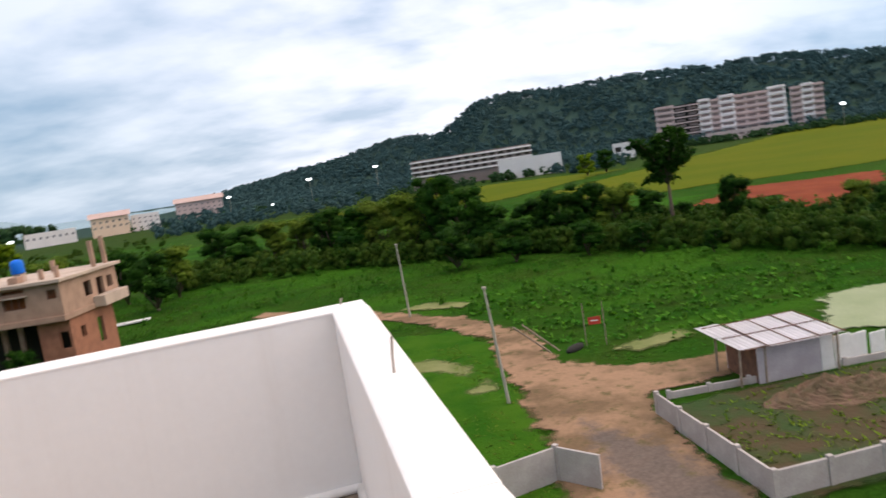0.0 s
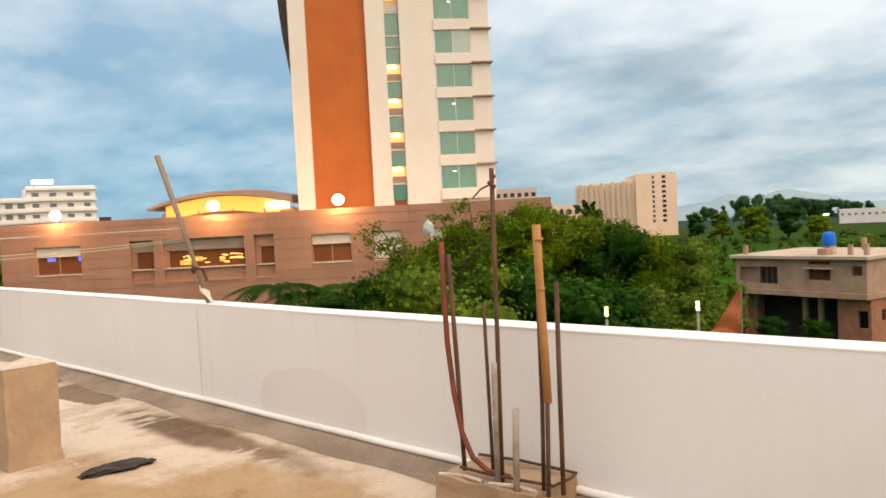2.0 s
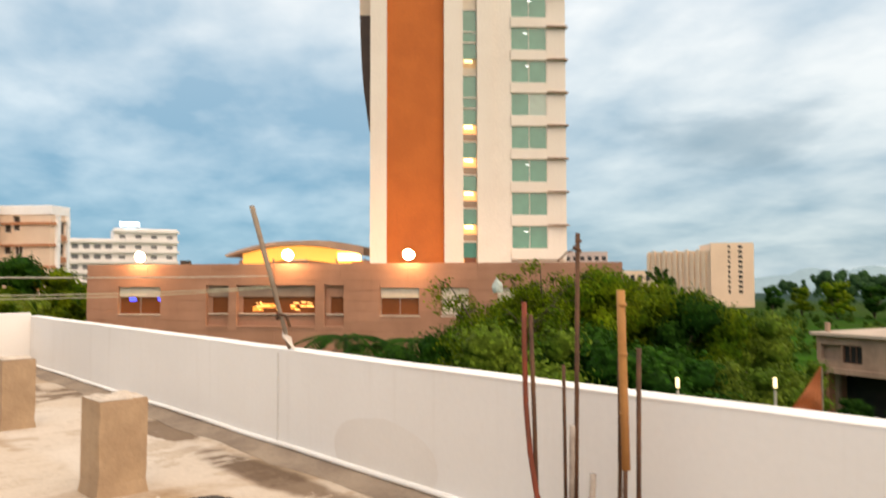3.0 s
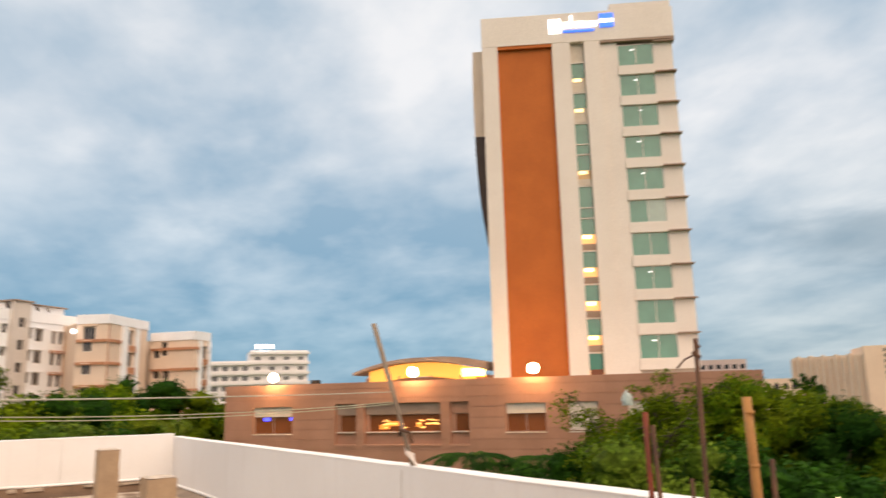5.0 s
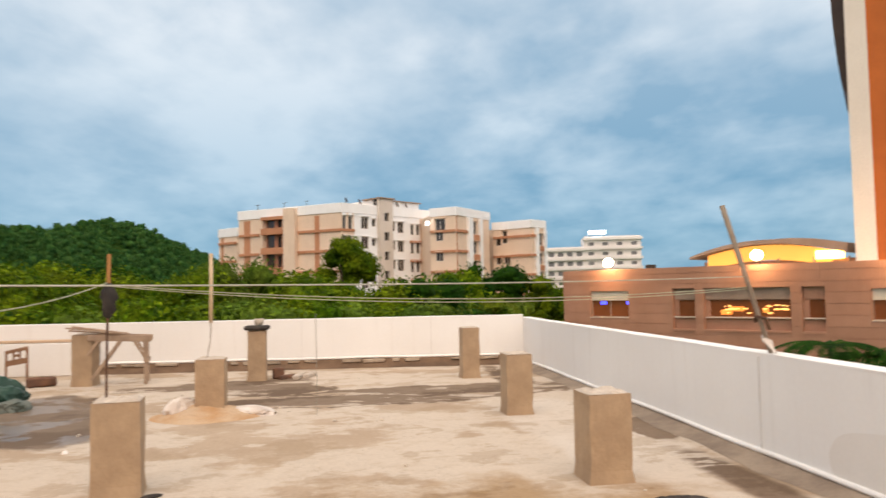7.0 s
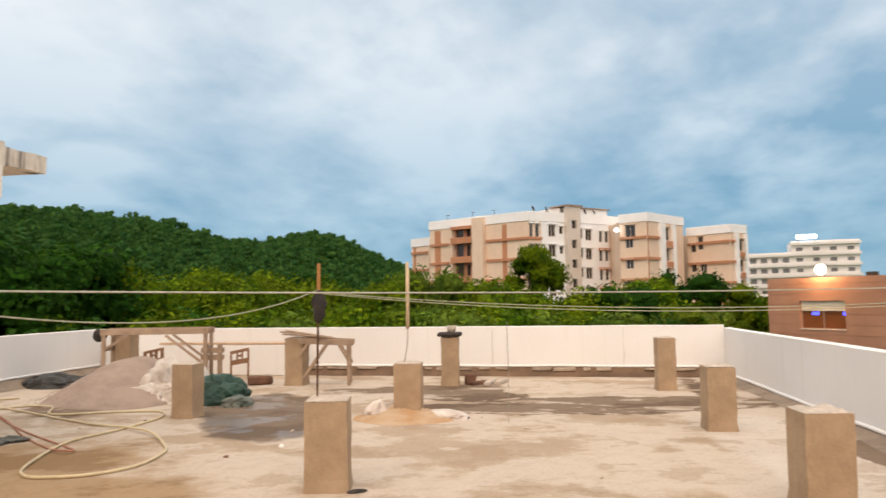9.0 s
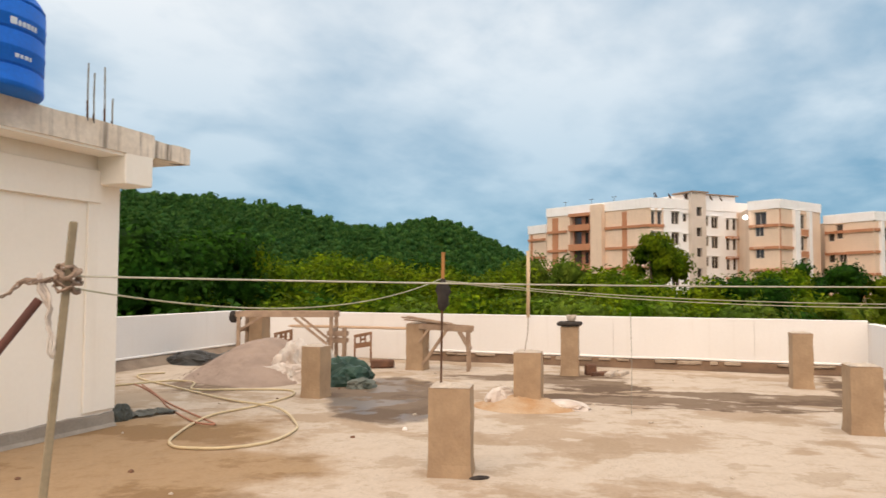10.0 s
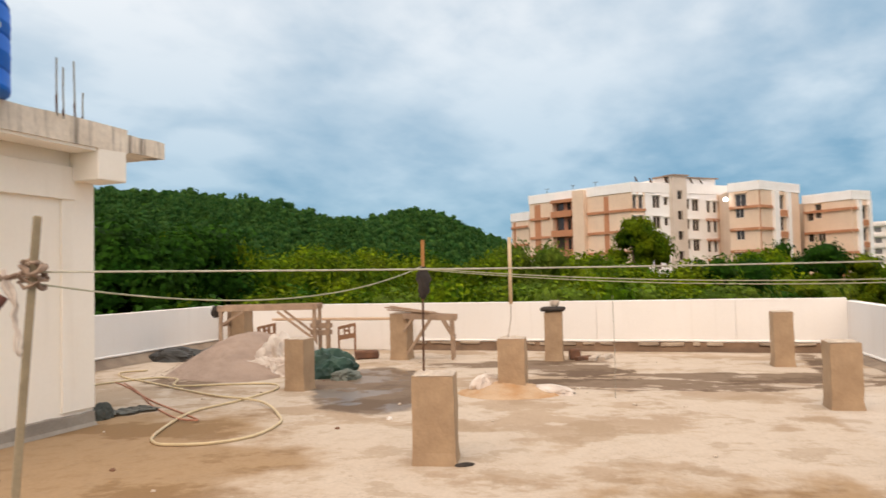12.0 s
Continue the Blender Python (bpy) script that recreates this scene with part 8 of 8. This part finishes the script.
for name, x, y, zt, lean, label in (("utility_post", 10.9, 52.9, -3.8, -2, "grey concrete post standing beside the track"), ("utility_post", 10.05, 30.2, -4.0, -4, "leaning grey concrete post by the track")):
    po = thing(name, label, "post", pose(x, y, GROUND, 0, lean, 0))
    part("shaft", tube(bmesh.new(), [(0, 0, -0.3), (0, 0, zt - GROUND)], 0.085, 8, 0.055), POST, po)
    part("cap", bx(bmesh.new(), -0.09, 0.09, -0.09, 0.09, zt - GROUND - 0.02, zt - GROUND + 0.08, 0.02), POST, po)
sg = thing("red_sign", "small red sign board between two thin posts", "sign", pose(17.2, 35.6, GROUND, 0, 0, -20))
part("board", bx(bmesh.new(), -0.32, 0.32, 0, 0.05, 1.2, 1.6), SIGN_RED, sg)
part("marking", bx(bmesh.new(), -0.2, 0.2, -0.008, -0.002, 1.38, 1.44), WHITE_BIT, sg, "unreadable pale line on the board")
for x in (-0.55, 0.5):
    part("post", tube(bmesh.new(), [(x, 0.05, 0), (x, 0.05, 2.4)], 0.03, 6), POLE_WOOD, sg)
sk = thing("wooden_skiff", "overturned dark skiff and poles beside the track", "boat", pose(16.0, 35.8, GROUND + 0.1, 0, 0, 30))
bm = bmesh.new()
bmesh.ops.create_uvsphere(bm, u_segments=16, v_segments=8, radius=1.0, matrix=Matrix.Diagonal((0.75, 0.28, 0.22, 1)))
part("hull", bm, VOID, sk)
part("pole", tube(bmesh.new(), [(-1.6, 0.4, 0.2), (-3.4, 1.2, 2.0)], 0.05, 6), POLE_WOOD, sk)
part("pole", tube(bmesh.new(), [(-1.2, 0.1, 0.2), (-2.2, 1.6, 1.8)], 0.05, 6), POLE_WOOD, sk)


# ---------------------------------------------------------------- trees, set round the place
random.seed(31)
PLANTING = (
    # kind, heading, distance, elevation of the top, widening
    (1, 128.6, 36, 5.3, 1.1), (1, 124.9, 38, 5.1, 1.1), (1, 132, 34, 4.8, 1.1), (0, 121.4, 41, 3.9, 1.0), (2, 118.2, 45, 2.6, 1.0), (0, 115.6, 48, 2.8, 1.0), (2, 112.6, 47, 2.7, 1.0),
    (0, 109.6, 50, 2.6, 1.0), (1, 106.8, 52, 3.0, 1.0), (2, 103.6, 50, 2.2, 1.1), (0, 100.6, 54, 2.2, 1.0), (3, 96.6, 50, 2.9, 0.7), (2, 94.8, 52, 2.2, 1.1), (0, 92.0, 54, 1.6, 1.0),
    (5, 89.4, 56, 4.3, 0.76), (2, 87.0, 52, 1.2, 1.1), (4, 85.2, 50, 1.4, 0.8), (1, 83.2, 60, 1.4, 1.0), (0, 80.6, 88, 2.0, 1.0), (1, 78.0, 90, 2.2, 1.0), (0, 75.3, 92, 1.4, 1.0), (2, 72.6, 96, 0.6, 1.0),
    (4, 125.5, 30, -0.6, 1.2), (2, 119, 33, 0.2, 1.1), (4, 114, 34, 0.0, 1.2), (2, 108.5, 35, 0.4, 1.1), (3, 104, 34, -0.2, 1.2), (2, 99, 36, 0.3, 1.1), (3, 94, 35, -0.1, 1.2), (2, 89.5, 36, 0.0, 1.1), (3, 85.5, 36, -0.5, 1.2), (2, 80.6, 70, 0.1, 1.0), (3, 77.2, 72, -0.3, 1.1), (4, 82, 45, -1.0, 1.0),
    (2, 42.6, 40, -1.9, 0.8), (2, 39.6, 41, 0.1, 0.8), (0, 36.4, 40, 1.3, 0.85), (0, 33.4, 42, 0.5, 1.0), (1, 30.6, 41, -0.1, 0.95), (0, 27.8, 43, -0.5, 0.95), (3, 25.0, 45, -2.0, 1.1), (3, 22.6, 47, -5.2, 1.1),
    (4, 46.4, 42, -2.8, 0.9), (3, 41.5, 33, -2.6, 1.1), (4, 36.0, 34, -3.0, 1.3), (4, 31.5, 35, -4.2, 1.4), (3, 27.0, 36, -5.6, 1.3), (4, 50.5, 46, -4.6, 1.2), (4, 53.6, 47, -5.0, 1.2),
    (4, 24.6, 52, -5.6, 1.3), (4, 15.6, 55, -7.9, 1.0), (4, 18.4, 55, -7.7, 1.1), (3, 19.0, 70, -3.6, 1.2), (3, 16.4, 82, -2.8, 1.2), (4, 6.6, 84, -3.0, 1.2), (3, 5.0, 92, -2.8, 1.2), (4, 8.4, 95, -2.4, 1.2), (3, 13, 100, -2.2, 1.2),
    (1, 1.9, 112, -2.0, 1.2), (4, 0.0, 108, -2.3, 1.3), (3, -2.2, 110, -2.2, 1.3), (3, -4.4, 106, -2.2, 1.3), (1, -6.4, 104, -2.0, 1.2), (4, -8.6, 98, -2.2, 1.4), (3, -10.6, 96, -1.8, 1.2), (3, -12.6, 92, -1.5, 1.2), (1, -14.8, 90, -0.6, 1.0), (1, -16.8, 86, -1.9, 1.2), (4, -18.8, 84, -3.4, 1.3),
    (4, -22.0, 84, -3.6, 1.3), (1, -24.0, 82, -3.2, 1.2), (1, -26.2, 84, -2.9, 1.2), (3, -28.4, 84, -3.4, 1.3), (4, -30.6, 84, -4.0, 1.4), (4, -33.0, 80, -5.4, 1.3), (1, -36.8, 80, -3.9, 1.0), (4, -39.6, 76, -6.4, 1.4), (4, -42.5, 72, -6.6, 1.4), (4, -46, 70, -5.6, 1.3), (3, -44.6, 76, -5.2, 1.2),
    (4, -20.4, 74, -5.0, 1.5), (4, -16.0, 74, -4.6, 1.5), (4, -26, 72, -5.8, 1.5), (4, -30, 70, -6.4, 1.4), (4, -35, 66, -7.6, 1.3),
    (0, 19.4, 240, 0.1, 1.2), (1, 17.2, 250, -0.2, 1.3), (0, 21.6, 260, -0.3, 1.2), (4, 23.4, 255, -0.2, 1.0), (2, 15.4, 230, -0.8, 1.2), (0, -26.6, 230, -0.9, 1.2), (1, -28, 235, -0.8, 1.2), (2, -15.0, 240, -0.9, 1.2),
)
for i, (kind, yaw, dist, pt, wide) in enumerate(PLANTING):
    plant(kind + 6 if dist > 66 and kind < 5 else kind, yaw, dist, pt, turn=(i * 67) % 360, wide=wide)

# one tall layered tree standing above the hedge


def airy_tree(label, x, y, height, width, seed, limbs=15, flat_top=0.5, leaf=0.085, per=46, material=LEAF_A, bare=0.45):
    """An open tree: limbs that arch outwards and carry sprays of small drooping leaves, with gaps between them."""
    tree = thing("tree", label, "tree", pose(x, y, GROUND))
    r1, r2 = random.Random(seed), np.random.default_rng(seed)
    bm = bmesh.new()
    fork = Vector((0.1, 0.1, height * bare))
    tube(bm, [(0, 0, -0.3), (0.06, -0.04, height * bare * 0.5), fork], 0.022 * height, 8, 0.013 * height)
    centres = []
    for k in range(limbs):
        a = k * 2.4 + r1.uniform(-0.4, 0.4)
        reach = width * 0.5 * r1.uniform(0.45, 1.0)
        rise_ = (height - fork.z) * (r1.uniform(flat_top, 1.0) if k % 3 else r1.uniform(0.15, flat_top))
        tip = fork + Vector((math.cos(a) * reach, math.sin(a) * reach, rise_))
        limb = [fork.lerp(tip, s_) + Vector((0, 0, 0.22 * reach * math.sin(math.pi * s_))) + noise.noise_vector(Vector((k, s_ * 2, seed))) * 0.25 * s_ for s_ in np.linspace(0, 1, 7)]
        tube(bm, limb, 0.007 * height, 6, 0.0018 * height)
        for node in limb[2:]:
            for w in range(3):
                b = r1.uniform(0, 6.28)
                ln = width * r1.uniform(0.06, 0.15)
                end = node + Vector((math.cos(b) * ln, math.sin(b) * ln, ln * r1.uniform(-0.5, 0.45)))
                tube(bm, [node, node.lerp(end, 0.5) + Vector((0, 0, 0.1 * ln)), end], 0.0022 * height, 4, 0.001 * height)
                f_ = r2.uniform(0.1, 1.1, (per, 1)) ** 0.7
                c_ = np.array(node) + (np.array(end) - np.array(node)) * f_ + r2.normal(scale=(0.030 * width, 0.030 * width, 0.022 * width), size=(per, 3))
                c_[:, 2] -= 0.25 * ln * f_[:, 0] ** 2
                centres.append(c_)
    part("trunk", bm, BARK, tree, smooth=True)
    c_ = np.concatenate(centres)
    nrm = r2.normal(size=c_.shape) * np.array([0.6, 0.6, 0.5]) + np.array([0, 0, 0.75])
    nrm /= np.linalg.norm(nrm, axis=1, keepdims=True)
    v, f = quad_cloud(c_, nrm, leaf, r2, 1.25)
    crown = mesh_np("crown", v, f, material)
    crown.parent = tree
    return tree


x, y = away(42.8, 37.5)
airy_tree("open feathery green tree with arching limbs before the podium", x, y, 11.0, 8.0, 5, 22, 0.5, 0.08, 52)
x, y = away(39.2, 38.5)
airy_tree("open feathery green tree with bare sprays at its top", x, y, 11.7, 6.0, 9, 13, 0.6, 0.08, 40)
x, y = away(-32.3, 76)
airy_tree("tall layered tree with flat open crown above the hedge", x, y, 10.8, 6.2, 12, 12, 0.7, 0.20, 26, LEAF_B, 0.5)
x, y = away(31.0, 120)
airy_tree("small open tree before the tan tower block", x, y, 13.0, 4.4, 14, 7, 0.75, 0.17, 16, LEAF_B, 0.72)
x, y = away(42.9, 36.0)
bag = crumpled("plastic_bag", "pale plastic bag caught in the tree", "bag", x, y, 1.05, 0.26, 0.26, 0.55, mat("thin_grey_plastic", (0.46, 0.52, 0.48), (0.36, 0.42, 0.38), 0.6, 3, 30, 0.1), 31.0, 10, 0.7, 1.4, 3)


def frond(bm, base, ang, length, droop, width=0.28, leaflets=18):
    pts = [base + Vector((math.cos(ang) * length * s, math.sin(ang) * length * s, length * (0.45 * s - droop * s * s))) for s in np.linspace(0, 1, leaflets)]
    for i, p_ in enumerate(pts[1:]):
        d_ = (p_ - pts[i]).normalized()
        side = d_.cross(Vector((0, 0, 1))).normalized()
        w = width * math.sin(math.pi * (0.12 + 0.85 * i / leaflets)) * length * 0.5
        for sgn in (-1, 1):
            tip = p_ + side * sgn * w + Vector((0, 0, -w * 0.5)) + d_ * w * 0.5
            bm.faces.new([bm.verts.new(q) for q in (p_, p_ + d_ * 0.06 * length, tip)])


for yaw, dist, pt, ln in ((54.6, 52, -3.3, 3.6), (52.4, 53, -4.0, 3.2), (49.6, 52, -3.5, 2.6)):
    x, y = away(yaw, dist)
    zz = 1.6 + dist * math.tan(radians(pt))
    pl = thing("palm_tree", "low dark palm with arching fronds before the podium", "tree", pose(x, y, GROUND), "palms before the podium")
    part("trunk", tube(bmesh.new(), [(0, 0, -0.2), (0, 0, zz - GROUND - 0.9)], 0.2, 8, 0.15), BARK, pl)
    bm = bmesh.new()
    for k in range(26):
        frond(bm, Vector((0, 0, zz - GROUND - 1.0)), k * 2.4, ln * (0.8 + 0.1 * (k % 3)), 0.55 + 0.15 * (k % 2), 0.34)
    part("crown", bm, LEAF_B, pl)


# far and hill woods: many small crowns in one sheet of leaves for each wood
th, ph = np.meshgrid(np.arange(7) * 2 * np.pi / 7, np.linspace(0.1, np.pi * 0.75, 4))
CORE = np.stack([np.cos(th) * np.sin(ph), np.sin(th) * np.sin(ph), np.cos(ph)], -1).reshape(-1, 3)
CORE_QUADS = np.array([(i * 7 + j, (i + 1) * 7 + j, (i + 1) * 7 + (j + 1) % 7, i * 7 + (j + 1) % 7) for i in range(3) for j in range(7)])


def wood(name, label, material, spots, leaves, size, seed, kind_h=(5.0, 9.0), cores=0, upward=0.0):
    rng = np.random.default_rng(seed)
    vs, fs, off = [], [], 0
    temps, lumps_of = [], []
    for k in range(6):
        c, n_, lumps = crown_leaves(rng, 1.0, 1.0, leaves, 0.1, 9, 0.0)
        n_ = n_ + np.array([0, 0, upward])
        n_ /= np.linalg.norm(n_, axis=1, keepdims=True)
        temps.append((c, n_))
        lumps_of.append(lumps[:cores])
    for i, (x, y) in enumerate(spots):
        c, n_ = temps[i % 6]
        h = rng.uniform(*kind_h)
        w = h * rng.uniform(0.8, 1.25)
        a = rng.uniform(0, 6.28)
        rot = np.array([[math.cos(a), -math.sin(a), 0], [math.sin(a), math.cos(a), 0], [0, 0, 1]])
        cc = (c * np.array([w, w, h])) @ rot.T + np.array([x, y, ground_height(x, y) - 0.06 * h])
        v, f = quad_cloud(cc, n_ @ rot.T, size * h, rng)
        vs.append(v)
        fs.append(f + off)
        off += len(v)
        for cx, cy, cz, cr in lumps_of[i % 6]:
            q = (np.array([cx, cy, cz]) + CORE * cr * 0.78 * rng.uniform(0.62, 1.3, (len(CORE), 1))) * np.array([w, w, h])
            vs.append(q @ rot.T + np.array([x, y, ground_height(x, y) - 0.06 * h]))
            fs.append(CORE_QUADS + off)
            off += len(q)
    return mesh_np(name, np.concatenate(vs), np.concatenate(fs), material, label, "trees", "stuff", cores > 0)


rng = np.random.default_rng(77)


def scatter(count, y0, y1, d0, d1, power=1.0, keep=None):
    out = []
    while len(out) < count:
        yaw = rng.uniform(y0, y1)
        dist = d0 + (d1 - d0) * rng.uniform() ** power
        x, y = away(yaw, dist)
        if keep is None or keep(x, y, yaw, dist):
            out.append((x, y))
    return out


def clear_of_flats(x, y, yaw, dist):
    return not (-142 < x < -106 and -24 < y < 42)


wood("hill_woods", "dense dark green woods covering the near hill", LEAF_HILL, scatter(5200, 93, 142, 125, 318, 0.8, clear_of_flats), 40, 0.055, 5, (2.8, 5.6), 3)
wood("ridge_trees", "taller single trees along the near hill's crest", LEAF_HILL, scatter(120, 100, 142, 280, 306, 1.0), 110, 0.045, 15, (5.0, 8.0), 7)
wood("valley_woods", "green trees filling the hollow before the hill", LEAF_V, scatter(640, 72, 138, 60, 128, 1.0, lambda x, y, a, d: clear_of_flats(x, y, a, d) and (a > 79 or d > 98)), 150, 0.07, 6, (8.0, 11.5))
wood("ridge_woods", "dark woods on the far ridge, haze in their colour", LEAF_FAR, scatter(6000, -58, 4, 405, 665, 0.85), 14, 0.06, 7, (4.0, 7.0), 3)
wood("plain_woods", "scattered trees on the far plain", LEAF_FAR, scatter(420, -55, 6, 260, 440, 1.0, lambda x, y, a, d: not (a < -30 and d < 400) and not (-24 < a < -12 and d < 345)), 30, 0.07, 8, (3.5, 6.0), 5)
wood("plain_trees", "tree clumps on the plain towards the horizon", LEAF_PLAIN, scatter(60, 6, 40, 380, 640, 1.0), 60, 0.06, 18, (2.5, 4.5), 9)
for yaw, dist, h, w in ((19.9, 590, 20.5, 1.5), (19.2, 600, 22.0, 1.5), (18.2, 600, 17.5, 1.3), (17.3, 590, 18.5, 1.3), (16.4, 605, 17.0, 1.3), (15.5, 600, 16.0, 1.3), (22.4, 610, 14.5, 1.2), (14.2, 560, 14.0, 1.3), (13.0, 560, 13.0, 1.3)):
    x, y = away(yaw, dist)
    wood("far_tree", "broad rounded dark tree on the plain", LEAF_PLAIN, [(x, y), (x + h * 0.45, y + 3), (x - h * 0.45, y + 5)], 500, 0.03, int(yaw * 10), (h * 0.85, h), 9)["kind"] = ""
wood("field_edge_trees", "dark green trees along the far edge of the fields", LEAF_PLAIN, scatter(230, -47, -29, 372, 392) + scatter(90, -31, -11, 290, 298) + scatter(70, -12, 6, 320, 400), 44, 0.06, 19, (2.0, 4.6), 6)
wood("plain_scrub", "green scrub on the plain behind the houses", SCRUB, scatter(300, 5, 36, 85, 260, 1.0), 60, 0.07, 9, (1.0, 2.6), 5)
wood("hedge_scrub", "low tangled scrub below the hedge trees", SCRUB, scatter(760, -50, 6, 60, 112, 1.0, lambda x, y, a, d: d > 56 + (a + 50) * 0.75 and d < 74 + (a + 50) * 0.85), 60, 0.06, 10, (1.4, 3.0), 5)

# meadow: blades and broad leaves, one mesh each
def tufts(name, label, material, count, y0, y1, d0, d1, h, w, seed, keep=None, category="grass"):
    pts = np.array(scatter(count, y0, y1, d0, d1, 0.7, keep))
    r2 = np.random.default_rng(seed)
    n_ = len(pts)
    z = np.array([ground_height(px, py) for px, py in pts]) + 0.02
    vs = []
    for b in range(3):
        a = r2.uniform(0, 6.28, n_)
        hh = h * r2.uniform(0.5, 1.3, n_)
        ww = w * r2.uniform(0.6, 1.3, n_)
        dx, dy = np.cos(a), np.sin(a)
        lean = r2.uniform(0.9, 2.2, n_)
        base = np.stack([pts[:, 0], pts[:, 1], z], 1)
        l_ = base + np.stack([-dy * ww, dx * ww, 0 * a], 1)
        r_ = base + np.stack([dy * ww, -dx * ww, 0 * a], 1)
        t_ = base + np.stack([dx * hh * lean, dy * hh * lean, hh], 1)
        m_ = base + np.stack([dx * hh * lean * 0.3 + dy * ww, dy * hh * lean * 0.3 - dx * ww, hh * 0.6], 1)
        vs.append(np.stack([l_, r_, m_, t_], 1))
    v = np.concatenate(vs).reshape(-1, 3)
    return mesh_np(name, v, np.arange(len(v)).reshape(-1, 4), material, label, category, "stuff")


def off_road(x, y, yaw, dist):
    if 7.0 < x < 18.0 and y < 48 and not (x > 15.8 and y > 30.8):
        return False
    if 12.8 < x < 27 and 14 < y < 31:
        return False
    if 26 < x < 46 and 26.5 < y < 35.5:
        return False
    if 0 < x < 14 and 44 < y < 70 and abs((x - 0) * 0.9 + (y - 68) * 0.75) < 4.0:
        return False
    return True


wood("meadow_scrub", "lush green weeds growing over the meadow", WEED, scatter(2200, -50, 16, 38, 100, 0.8, off_road), 30, 0.10, 11, (0.15, 0.45), 0, 2.2)
wood("meadow_bushes", "low green bushes in the meadow", WEED, scatter(160, -50, 8, 52, 92, 1.0, off_road), 60, 0.075, 12, (0.5, 1.1), 2, 1.2)
tufts("grass", "deep green meadow grass", GRASS, 14000, -52, 24, 22, 115, 0.07, 0.05, 21, off_road)
tufts("broad_weeds", "broad-leaved weeds growing in the meadow", WEED, 420, -44, -16, 38, 58, 0.20, 0.12, 22, off_road, "weeds")
tufts("verge_weeds", "brownish weeds along the track's verge", LEAF_C, 300, -34, -8, 20, 52, 0.10, 0.03, 23, lambda x, y, a, d: 7.4 < x < 9.4 and y < 30 or 9.6 < x < 11.2 and 30 < y < 42, "weeds")
tufts("yard_weeds", "low weeds inside the walled yard", LEAF_C, 420, -58, -34, 20, 34, 0.16, 0.05, 24, lambda x, y, a, d: 14.2 < x < 27 and 17.4 < y < 24.6, "weeds")
